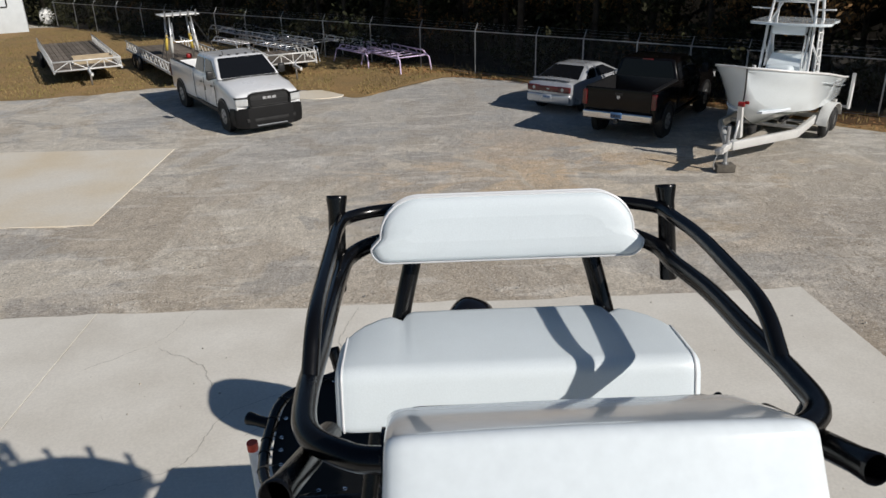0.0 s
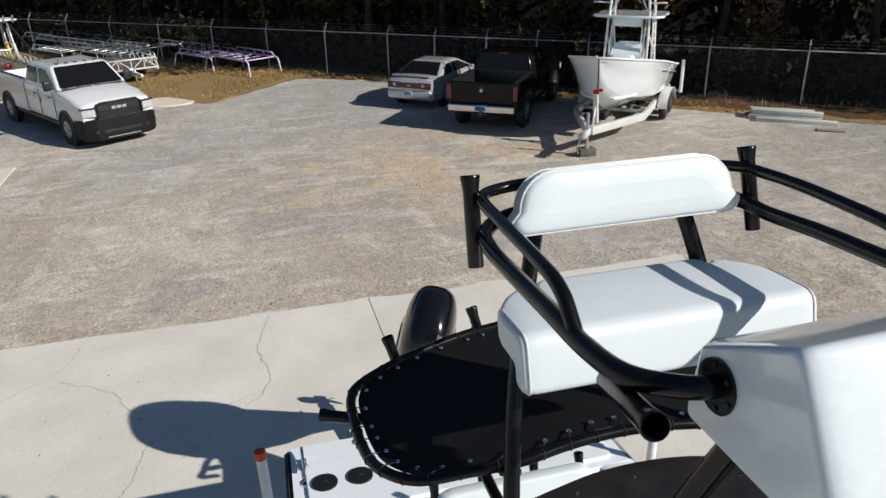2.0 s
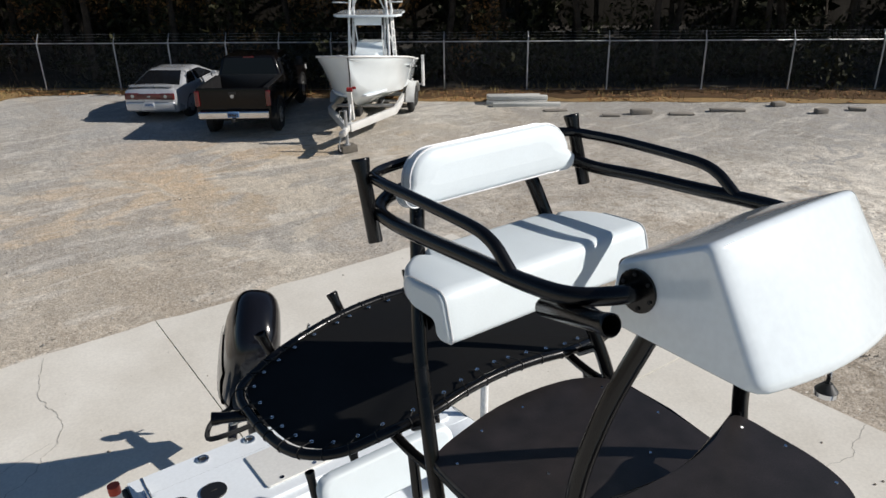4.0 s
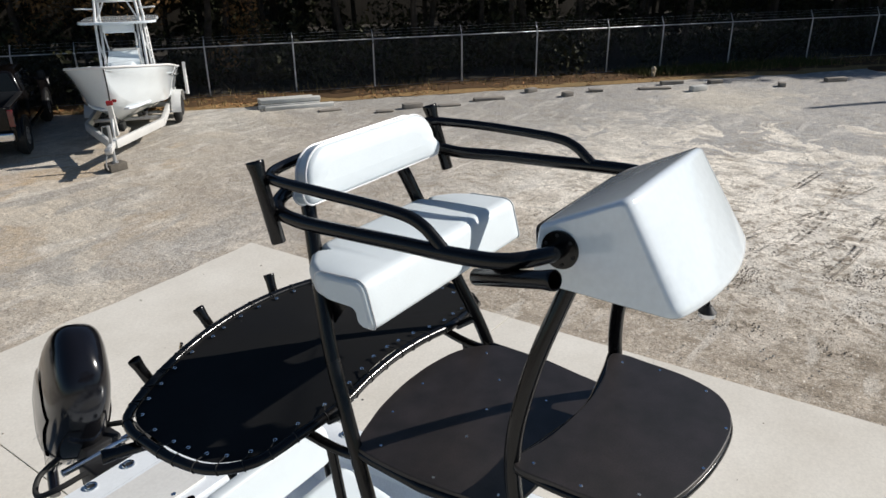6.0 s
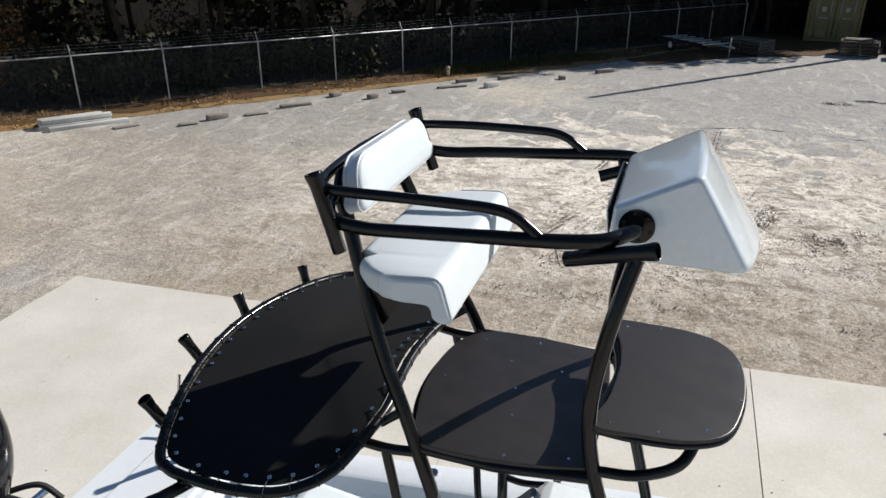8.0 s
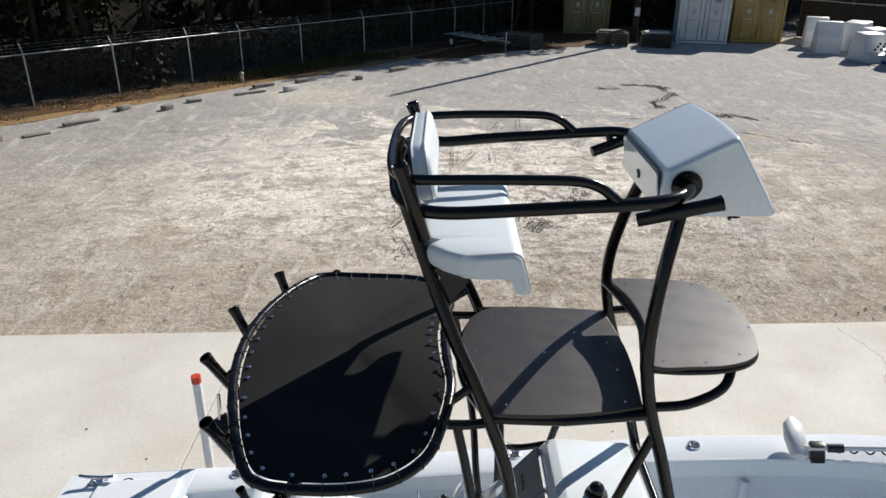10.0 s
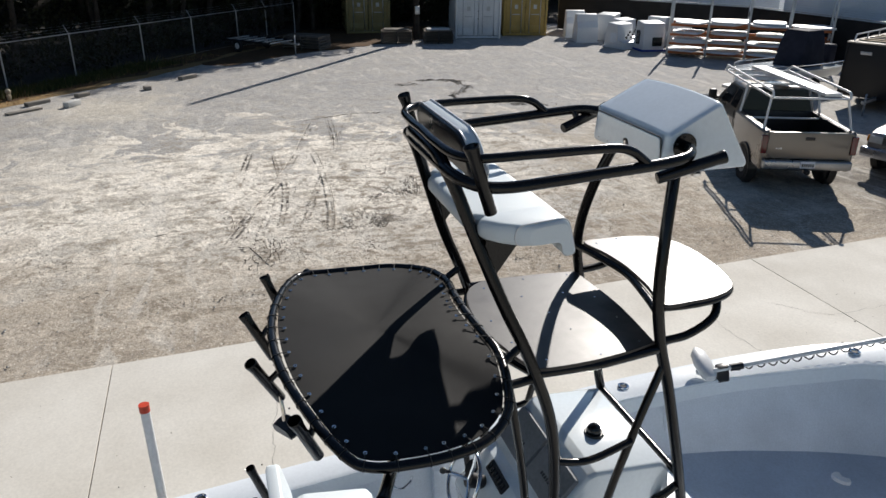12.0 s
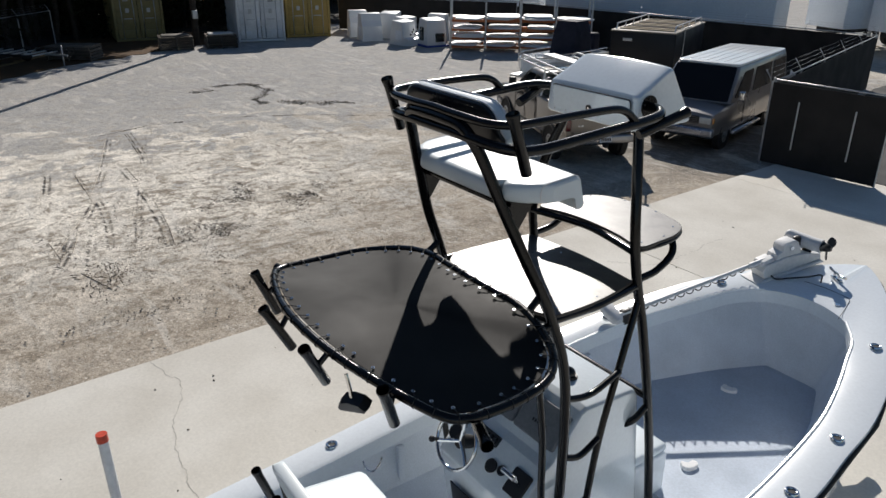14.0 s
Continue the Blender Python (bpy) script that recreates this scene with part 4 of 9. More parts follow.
lettering("200", 0.105, Matrix.Translation((0, -0.372, 1.645)) @ Matrix.Rotation(radians(90), 4, "X"), SILVER, cowl, "lettering", "silver figures")

# ---- trolling motor on the bow ----
troll = thing("trolling_motor", BOAT_AT, "white bow-mount trolling motor stowed along the gunwale", "trolling motor")
sz = lambda y: lerp(SHEER, y)
def along(p, q, m=None):
    d = Vector(q) - Vector(p)
    return Matrix.Translation((Vector(p) + Vector(q)) / 2) @ d.to_track_quat("Y", "Z").to_matrix().to_4x4()
sa, sb = (0.94, -0.40, sz(-0.40) + 0.10), (0.42, -2.50, sz(-2.50) + 0.21)
am = along(sa, sb)
def on_shaft(t):
    b = B()
    put(b, t, am)
    return b
def profile(outline, half, bevel):
    """A side outline (along the shaft, up) given the width 2 * half."""
    q = B(); plate(q, outline, -half, half, bevel, 3)
    t = B(); put(t, q, Matrix(((0, 0, 1, 0), (1, 0, 0, 0), (0, 1, 0, 0), (0, 0, 0, 1))))
    return on_shaft(t)
base = part("mount_base", profile([(0.34, -0.172), (0.36, -0.150), (0.60, -0.148), (1.16, -0.168), (1.18, -0.195)], 0.11, 0.006), WHITE_METAL, troll, "white mounting plate")
mb = part("mount_body", profile([(0.47, -0.150), (0.45, -0.07), (0.50, -0.012), (0.74, 0.0), (0.95, -0.03), (1.16, -0.105), (1.17, -0.165)], 0.085, 0.014), WHITE_METAL, troll)
bars(mb, am @ Matrix.Translation((-0.086, 0.80, -0.05)) @ Matrix.Rotation(radians(-90), 4, "Z") @ Matrix.Rotation(radians(90), 4, "X"), 3, 0.20, 0.025, SCREEN, 0.3, "mark")
part("end_step", profile([(0.46, -0.03), (0.48, 0.02), (0.60, 0.03), (0.62, -0.02)], 0.06, 0.01), WHITE_METAL, mb)
part("pivot_head", profile([(0.62, -0.03), (0.64, 0.045), (0.70, 0.06), (0.71, 0.115), (0.75, 0.135), (0.86, 0.135), (0.90, 0.10), (0.93, -0.03)], 0.066, 0.014), WHITE_METAL, troll, "white hinged bracket")
for e in (-1, 1):
    t = B(); disc(t, (e * 0.07, 0.80, 0.07), 0.022, 0.012, (1, 0, 0), 14); part("pivot_bolt", on_shaft(t), CHROME, troll)
t = B(); box(t, (-0.02, 0.95, 0.06), (0.05, 0.08, 0.12), 0.02); part("latch_block", on_shaft(t), PLASTIC, troll, "black latch")
t = B(); tube(t, [(0, 0.36, 0), (0, 0.66, 0)], 0.027, 12); part("shaft_sleeve", on_shaft(t), WHITE_METAL, troll)
part("shaft", tube(B(), [sa, sb], 0.019, 12), WHITE_METAL, troll, "long white shaft")
mz = sz(-2.46) + 0.235
mot = part("lower_unit", tube(B(), [(0.60, -2.42, mz + 0.02), (0.58, -2.422, mz + 0.02), (0.36, -2.45, mz), (0.28, -2.46, mz)], 0.066, 20), WHITE_METAL, troll, "white motor pod")
part("nose_cap", ball(B(), (0.595, -2.42, mz + 0.02), 0.064, 0.7, 1, 1), WHITE_METAL, mot)
part("skeg", loft(B(), [[(0.46, -2.44 + d, mz - 0.05), (0.36, -2.45 + d, mz - 0.05), (0.38, -2.45 + d, mz - 0.16), (0.43, -2.44 + d, mz - 0.16)] for d in (-0.008, 0.008)]), PLASTIC, mot, "black fin")
ph = part("propeller_hub", tube(B(), [(0.28, -2.46, mz), (0.22, -2.467, mz), (0.19, -2.47, mz)], 0.05, 16, r1=0.025), PLASTIC, mot, "black propeller")
for k in range(3):
    t = B(); plate(t, smooth_outline([(0.02, 0.02), (0.07, 0.05), (0.12, 0.03), (0.115, -0.03), (0.05, -0.035)], 3), -0.004, 0.004)
    b = B(); put(b, t, Matrix.Translation((0.23, -2.465, mz)) @ Matrix.Rotation(2.09 * k + 0.4, 4, "X") @ Matrix.Rotation(radians(55), 4, "Y") @ Matrix.Rotation(radians(90), 4, "Z")); part("blade", b, PLASTIC, ph)
t = B(); rr = [cowl_ring(h, 0, l, w, 2.6, 18) for h, l, w in ((0, 0.04, 0.03), (0.03, 0.06, 0.045), (0.16, 0.075, 0.05), (0.27, 0.06, 0.045), (0.32, 0.02, 0.02))]
b = B(); loft(t, rr); put(b, t, Matrix.Translation((0.90, -0.36, sz(-0.36) + 0.06)) @ Matrix.Rotation(radians(72), 4, "Y") @ Matrix.Rotation(radians(8), 4, "X")); part("head", b, WHITE_METAL, troll, "white control head")
t = B(); box(t, (-0.02, -1.02, -0.05), (0.07, 0.10, 0.15), 0.015); part("depth_collar", on_shaft(t), PLASTIC, troll, "black shaft collar")
t = B(); tube(t, [(0.0, -0.96, 0.0), (0.0, -0.86, 0.0)], 0.030, 12); ball(t, (-0.03, -0.88, -0.04), 0.022); part("clamp", on_shaft(t), PLASTIC, troll, "black clamp")
coil = []
for k in range(14 * 12):
    f = k / 12
    q = k / (14 * 12)
    coil.append(am @ Vector((-0.055 + 0.02 * math.cos(2 * math.pi * f), -0.97 + 1.40 * q, -0.045 - 0.03 * math.sin(math.pi * q) + 0.022 * math.sin(2 * math.pi * f))))
part("coil_cord", tube(B(), coil, 0.006, 6), RUBBER, troll, "black coiled cord")
part("power_cord", tube(B(), spline([(0.52, -2.0, sz(-2.0) + 0.06), (0.42, -1.98, sz(-1.98) + 0.02), (0.33, -2.10, sz(-2.1) + 0.015), (0.22, -2.20, sz(-2.2) + 0.03), (0.14, -2.28, sz(-2.28) + 0.05), (0.10, -2.22, sz(-2.22) + 0.012)], 6), 0.008, 8), RUBBER, troll)

# ---- white marker poles in the stern rod holders ----
def marker_pole(x, y, z, tip):
    base = Vector((x, y, z))
    d = Vector(tip) - base
    p = thing("marker_pole", BOAT_AT @ Matrix.Translation(base) @ d.to_track_quat("Z", "Y").to_matrix().to_4x4(), "white plastic guide pole with an orange cap beside the boat", "guide pole", "guide poles")
    part("pole", tube(B(), [(0, 0, 0), (0, 0, d.length - 0.05)], 0.033, 16), WHITE_METAL, p)
    b = B(); tube(b, [(0, 0, d.length - 0.055), (0, 0, d.length - 0.02), (0, 0, d.length)], 0.036, 16); part("cap", b, ORANGE, p, "orange plastic cap")
for s in (-1, 1):
    marker_pole(s * 1.36, 3.86, 0.62, (s * 1.40, 3.89, 2.20))

# ---- the trailer under it ----
trailer = thing("boat_trailer", BOAT_AT, "galvanised boat trailer under the white boat", "boat trailer")
GALV = mat("galvanised_steel", (0.55, 0.56, 0.57), 0.45, 0.8, 0.1)
for s in (-1, 1):
    b = B(); tube(b, fillet([(s * 0.98, 4.6, 0.50), (s * 0.98, -0.6, 0.50), (0.0, -3.1, 0.52)], 0.2), 0.055, 8); part("frame_rail", b, GALV, trailer)
    part("bunk", box(B(), (s * 0.55, 2.6, 0.74), (0.10, 3.4, 0.09), 0.01), RUBBER, trailer)
    part("pole_arm", box(B(), (s * 1.17, 3.86, 0.60), (0.46, 0.06, 0.06), 0.01), GALV, trailer)
    for y in (1.6, 4.1):
        part("bunk_post", box(B(), (s * 0.55, y, 0.60), (0.06, 0.06, 0.22), 0.006), GALV, trailer)
    for y in (2.3, 3.15):
        b = B(); ring_shape(b, (s * 1.15, y, 0.35), 0.25, 0.10, (1, 0, 0), 28, 10); w = part("tyre", b, RUBBER, trailer, "black trailer tyre")
        b = B(); disc(b, (s * 1.15 - 0.08, y, 0.35), 0.19, 0.16, (1, 0, 0), 24); part("rim", b, GALV, w)
    part("fender", loft(B(), [[(s * 1.02, 2.725 + 0.85 * math.cos(q), 0.38 + 0.40 * math.sin(q)), (s * 1.28, 2.725 + 0.85 * math.cos(q), 0.38 + 0.40 * math.sin(q)), (s * 1.28, 2.725 + 0.84 * math.cos(q), 0.37 + 0.385 * math.sin(q)), (s * 1.02, 2.725 + 0.84 * math.cos(q), 0.37 + 0.385 * math.sin(q))] for q in (math.pi * k / 14 for k in range(15))]), GALV, trailer)
for y in (-0.3, 1.6, 2.72, 4.1):
    part("cross_member", box(B(), (0, y, 0.48), (1.94, 0.08, 0.07), 0.008), GALV, trailer)
part("jack", tube(B(), [(0.15, -2.9, 0.0), (0.15, -2.9, 0.75)], 0.035, 10), GALV, trailer)
part("coupler", box(B(), (0, -3.15, 0.52), (0.10, 0.26, 0.10), 0.02), GALV, trailer)
part("keel_support", box(B(), (0, 1.6, 0.545), (0.16, 4.6, 0.07), 0.01), RUBBER, trailer)
# ---- ground ----
def ground_material():
    m = bpy.data.materials.new("sandy_gravel_yard")
    m.use_nodes = True
    nt = m.node_tree
    n, ln = nt.nodes, nt.links
    b = n["Principled BSDF"]
    b.inputs["Roughness"].default_value = 0.95
    b.inputs["Specular IOR Level"].default_value = 0.15
    co = n.new("ShaderNodeTexCoord").outputs["Object"]

    def nz(scale, detail=5, rough=0.55, dist=0.0):
        k = n.new("ShaderNodeTexNoise")
        k.inputs["Scale"].default_value, k.inputs["Detail"].default_value = scale, detail
        k.inputs["Roughness"].default_value, k.inputs["Distortion"].default_value = rough, dist
        ln.new(co, k.inputs["Vector"])
        return k.outputs[0]

    def rng(src, a, c, lo=0.0, hi=1.0):
        k = n.new("ShaderNodeMapRange")
        for i, v in enumerate((a, c, lo, hi)):
            k.inputs[i + 1].default_value = v
        ln.new(src, k.inputs[0])
        return k.outputs[0]

    def mixc(f, a, c):
        k = n.new("ShaderNodeMix")
        k.data_type = "RGBA"
        for sock, v in ((k.inputs[0], f), (k.inputs[6], a), (k.inputs[7], c)):
            if isinstance(v, tuple):
                sock.default_value = (*v, 1)
            elif isinstance(v, float):
                sock.default_value = v
            else:
                ln.new(v, sock)
        return k.outputs[2]

    def mth(op, a, c):
        k = n.new("ShaderNodeMath")
        k.operation = op
        for i, v in enumerate((a, c)):
            if isinstance(v, float):
                k.inputs[i].default_value = v
            else:
                ln.new(v, k.inputs[i])
        return k.outputs[0]

    def near(x, y, r, wob):
        """1 close to (x, y), 0 beyond r metres, with a ragged border."""
        k = n.new("ShaderNodeVectorMath")
        k.operation = "DISTANCE"
        ln.new(co, k.inputs[0])
        k.inputs[1].default_value = (x, y, 0)
        d = mth("ADD", k.outputs["Value"], rng(wob, 0.3, 0.7, -r * 0.5, r * 0.5))
        return rng(d, r * 0.35, r, 1.0, 0.0)

    big, mid, small, grain, gravel = nz(0.11, 4), nz(0.55, 6, 0.62, 0.6), nz(4.5, 6, 0.65), nz(48, 3, 0.6), nz(19, 4, 0.7)
    flat = n.new("ShaderNodeMapping")
    flat.inputs["Scale"].default_value = (1.5, 0.55, 1.0)
    ln.new(co, flat.inputs[0])
    drag = n.new("ShaderNodeTexNoise")
    drag.inputs["Scale"].default_value, drag.inputs["Detail"].default_value = 1.6, 9
    drag.inputs["Roughness"].default_value, drag.inputs["Distortion"].default_value = 0.74, 0.5
    ln.new(flat.outputs[0], drag.inputs["Vector"])
    drag = drag.outputs[0]
    streak, patch, crumb = nz(1.9, 8, 0.72, 1.2), nz(0.9, 8, 0.68, 0.8), nz(9.0, 6, 0.7, 0.4)
    col = mixc(rng(big, 0.42, 0.58), (0.52, 0.495, 0.452), (0.43, 0.42, 0.40))
    col = mixc(rng(mid, 0.44, 0.60, 0.0, 0.75), col, (0.59, 0.555, 0.495))
    # orange clay and tan sand
    col = mixc(mth("MULTIPLY", near(6.0, 15.6, 5.2, mid), 0.85), col, (0.55, 0.41, 0.255))
    col = mixc(mth("MULTIPLY", near(-1.5, 12.0, 7.5, mid), 0.65), col, (0.53, 0.455, 0.355))
    col = mixc(mth("MULTIPLY", near(-5.0, 13.0, 4.5, mid), 0.35), col, (0.49, 0.42, 0.33))
    col = mixc(mth("MULTIPLY", near(2.0, 11.6, 4.0, streak), 0.5), col, (0.43, 0.37, 0.295))
    col = mixc(mth("MULTIPLY", near(8.5, 11.5, 4.0, streak), 0.5), col, (0.43, 0.375, 0.305))
    col = mixc(mth("MULTIPLY", near(1.3, 16.0, 3.6, streak), 0.7), col, (0.60, 0.46, 0.31))
    col = mixc(mth("MULTIPLY", near(3.4, 18.6, 3.2, streak), 0.7), col, (0.60, 0.45, 0.30))
    # broad worn shapes: pale trodden sand, grey millings showing through, and long scuffs
    def shaped(scale, stretch, seed, lo, hi):
        mp = n.new("ShaderNodeMapping")
        mp.inputs["Scale"].default_value = (*stretch, 1.0)
        mp.inputs["Location"].default_value = (seed, seed * 1.7, 0)
        ln.new(co, mp.inputs[0])
        k = n.new("ShaderNodeTexNoise")
        k.inputs["Scale"].default_value, k.inputs["Detail"].default_value = scale, 10
        k.inputs["Roughness"].default_value, k.inputs["Distortion"].default_value = 0.62, 0.7
        ln.new(mp.outputs[0], k.inputs["Vector"])
        return rng(k.outputs[0], lo, hi)
    col = mixc(mth("MULTIPLY", shaped(0.24, (1.0, 1.0), 3.0, 0.50, 0.53), 0.75), col, (0.62, 0.565, 0.475))
    col = mixc(mth("MULTIPLY", shaped(0.42, (0.7, 1.2), 11.0, 0.53, 0.56), 0.7), col, (0.385, 0.365, 0.335))
    col = mixc(mth("MULTIPLY", shaped(0.30, (1.2, 0.7), 23.0, 0.545, 0.57), 0.65), col, (0.43, 0.37, 0.295))
    scuff = shaped(1.1, (0.45, 1.9), 31.0, 0.56, 0.62)
    # compacted grey asphalt millings further back
    col = mixc(mth("MULTIPLY", near(1.0, 24.0, 9.0, mid), 0.55), col, (0.37, 0.365, 0.355))
    col = mixc(mth("MULTIPLY", near(26.0, -4.0, 12.0, mid), 0.55), col, (0.40, 0.39, 0.375))
    col = mixc(mth("MULTIPLY", near(17.0, 11.0, 7.0, patch), 0.8), col, (0.38, 0.365, 0.34))
    col = mixc(mth("MULTIPLY", near(9.5, 14.5, 5.0, patch), 0.6), col, (0.40, 0.365, 0.315))
    # bright sand on the open side, with hard-edged grey patches where it is worn through
    sandy = near(13.5, 3.5, 11.0, mid)
    col = mixc(mth("MULTIPLY", sandy, 0.9), col, (0.92, 0.855, 0.745))
    col = mixc(mth("MULTIPLY", mth("MULTIPLY", rng(patch, 0.525, 0.555), sandy), 0.75), col, (0.47, 0.435, 0.38))
    sep = n.new("ShaderNodeSeparateXYZ")
    ln.new(co, sep.inputs[0])
    grey = rng(mth("ADD", sep.outputs[0], rng(patch, 0.35, 0.65, -5.0, 5.0)), 17.2, 17.9)
    col = mixc(mth("MULTIPLY", grey, 0.85), col, mixc(rng(streak, 0.47, 0.56), (0.355, 0.35, 0.345), (0.45, 0.435, 0.41)))
    col = mixc(mth("MULTIPLY", near(22.3, 6.3, 2.6, patch), 0.75), col, (0.64, 0.59, 0.50))
    col = mixc(mth("MULTIPLY", near(16.5, 13.5, 7.5, patch), 0.8), col, (0.345, 0.33, 0.305))
    col = mixc(mth("MULTIPLY", near(10.5, 12.0, 5.0, patch), 0.6), col, (0.42, 0.375, 0.32))
    # damp brown earth along the concrete, and pale dry sand beyond it
    edge = rng(mth("ADD", sep.outputs[0], rng(patch, 0.35, 0.65, -2.6, 2.6)), 7.8, 11.4, 1.0, 0.0)
    edge = mth("MULTIPLY", edge, rng(sep.outputs[1], 8.0, 11.0, 1.0, 0.0))
    col = mixc(mth("MULTIPLY", edge, 0.75), col, (0.39, 0.325, 0.25))
    col = mixc(mth("MULTIPLY", near(13.0, 1.5, 5.5, patch), 0.5), col, (0.92, 0.86, 0.76))
    # gate-side dirt, painted darker to deepen the parked van's shadow
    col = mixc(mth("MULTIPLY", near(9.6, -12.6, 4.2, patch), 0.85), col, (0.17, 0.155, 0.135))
    # painted near black for the shade beyond the screened fence
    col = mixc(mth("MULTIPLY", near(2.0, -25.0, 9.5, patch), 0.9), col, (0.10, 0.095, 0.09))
    # dark crumbled earth
    dragged = mth("MULTIPLY", rng(drag, 0.52, 0.60), rng(mid, 0.38, 0.56, 0.3, 1.0))
    col = mixc(mth("MULTIPLY", mth("MULTIPLY", dragged, near(10.5, 0.0, 10.5, mid)), 0.92), col, (0.27, 0.22, 0.16))
    col = mixc(mth("MULTIPLY", dragged, 0.28), col, (0.32, 0.28, 0.225))
    crumbs = mth("MULTIPLY", rng(streak, 0.48, 0.57), rng(small, 0.44, 0.55))
    fine = mth("MULTIPLY", rng(crumb, 0.54, 0.60), rng(mid, 0.40, 0.58, 0.25, 1.0))
    area = mth("MAXIMUM", near(11.0, -0.5, 9.5, mid), mth("MULTIPLY", near(10, 9, 6.5, mid), 0.6))
    col = mixc(mth("MULTIPLY", mth("MULTIPLY", crumbs, area), 0.85), col, (0.21, 0.17, 0.125))
    col = mixc(mth("MULTIPLY", mth("MULTIPLY", fine, area), 0.75), col, (0.25, 0.21, 0.16))
    col = mixc(mth("MULTIPLY", crumbs, 0.34), col, (0.30, 0.26, 0.205))
    col = mixc(mth("MULTIPLY", fine, 0.34), col, (0.32, 0.285, 0.235))
    col = mixc(mth("MULTIPLY", scuff, 0.38), col, (0.70, 0.665, 0.60))
    # pale chips and dark stones in the millings
    chips = nz(27, 2, 0.5)
    col = mixc(mth("MULTIPLY", rng(chips, 0.64, 0.68), 0.7), col, (0.70, 0.67, 0.60))
    col = mixc(mth("MULTIPLY", rng(chips, 0.355, 0.32), 0.75), col, (0.13, 0.115, 0.095))
    v = n.new("ShaderNodeVectorMath")
    v.operation = "SCALE"
    ln.new(col, v.inputs[0])
    ln.new(mth("MULTIPLY", rng(small, 0.36, 0.64, 0.86, 1.13), mth("MULTIPLY", rng(grain, 0.36, 0.64, 0.78, 1.22), rng(gravel, 0.38, 0.62, 0.86, 1.14))), v.inputs["Scale"])
    ln.new(v.outputs[0], b.inputs["Base Color"])
    h = mth("ADD", mth("MULTIPLY", small, 0.028), mth("ADD", mth("MULTIPLY", crumb, 0.017), mth("ADD", mth("MULTIPLY", gravel, 0.010), mth("ADD", mth("MULTIPLY", streak, 0.035), mth("MULTIPLY", drag, 0.04)))))
    bp = n.new("ShaderNodeBump")
    bp.inputs["Strength"].default_value, bp.inputs["Distance"].default_value = 0.55, 1.0
    ln.new(h, bp.inputs["Height"])
    ln.new(bp.outputs[0], b.inputs["Normal"])
    return m


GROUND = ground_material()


def axis_steps(lo, hi, step, far):
    c = list(np.arange(lo, hi + 1e-6, step))
    a, d = [], step
    x = hi
    while x < far:
        d *= 1.35
        x += d
        a.append(min(x, far))
    e, d, x = [], step, lo
    while x > -far:
        d *= 1.35
        x -= d
        e.append(max(x, -far))
    return e[::-1] + [float(q) for q in c] + a


def ground_height(x, y):
    """Low ruts and heaps of the yard; flat near the slab."""
    if -16 < x < 7.9 and y < 10.3:
        return -0.03
    edge = min(1.0, max(0.0, max(x - 7.4, y - 10.1)) / 1.2) if x > -16 else 1.0
    return 0.022 * edge * (noise.noise((x * 0.9, y * 0.9, 0)) + 0.6 * noise.noise((x * 2.3, y * 2.3, 5))) - 0.004


gx, gy = axis_steps(-16, 30, 0.32, 700), axis_steps(-16, 32, 0.32, 700)
verts = [(x, y, ground_height(x, y)) for y in gy for x in gx]
nx = len(gx)
faces = [(j * nx + i, j * nx + i + 1, (j + 1) * nx + i + 1, (j + 1) * nx + i) for j in range(len(gy) - 1) for i in range(nx - 1)]
me = bpy.data.meshes.new("ground")
me.from_pydata(verts, [], faces)
me.polygons.foreach_set("use_smooth", [True] * len(faces))
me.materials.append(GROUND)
tagged(new("ground", me), "grey and tan gravel yard with sand, clay and tyre ruts", "ground", "", "structure")

# concrete slab in panels with open joints
slab = thing("concrete_slab", pose(0, 0, 0), "pale worn concrete slab in jointed panels under the boat", "slab", "", "structure")
CONCRETE2 = mat("worn_concrete_panel", (0.735, 0.705, 0.635), 0.9, 0, 0.06, 0.9, 34, 0.0015, 0, (0.62, 0.585, 0.515), 0.25, 0.05, 0.0, 0.03)


def right_edge(y):
    return 5.93 + (10.0 - y) * 0.047


cols = [-21.2, -15.7, -10.3, -4.87, 0.58]
rows_y = [10.02, 4.82, -0.25, -5.45, -10.7, -16.0, -22.0]
for j in range(len(rows_y) - 1):
    y1, y0 = rows_y[j], rows_y[j + 1]
    for i in range(len(cols)):
        x0 = cols[i]
        far = [right_edge(y0), right_edge(y1)] if i == len(cols) - 1 else [cols[i + 1]] * 2
        g = 0.006
        pts = [(x0 + g, y0 + g)]
        pts += [(far[0] - g, y0 + g), (far[1] - g, y1 - g)]
        if j == 0:
            # the yard's sand has crept over this edge
            k = 14
            for q in range(1, k):
                x = far[1] - g + (x0 + 2 * g - far[1]) * q / k
                pts.append((x, y1 - 0.05 - 0.10 * abs(noise.noise((x * 1.3, 2.0, 0))) - 0.05 * noise.noise((x * 5, 7.0, 0))))
        pts.append((x0 + g, y1 - g))
        part("panel", plate(B(), pts, -0.10, 0.012 + 0.004 * random.random(), 0.002, 1), CONCRETE2, slab)
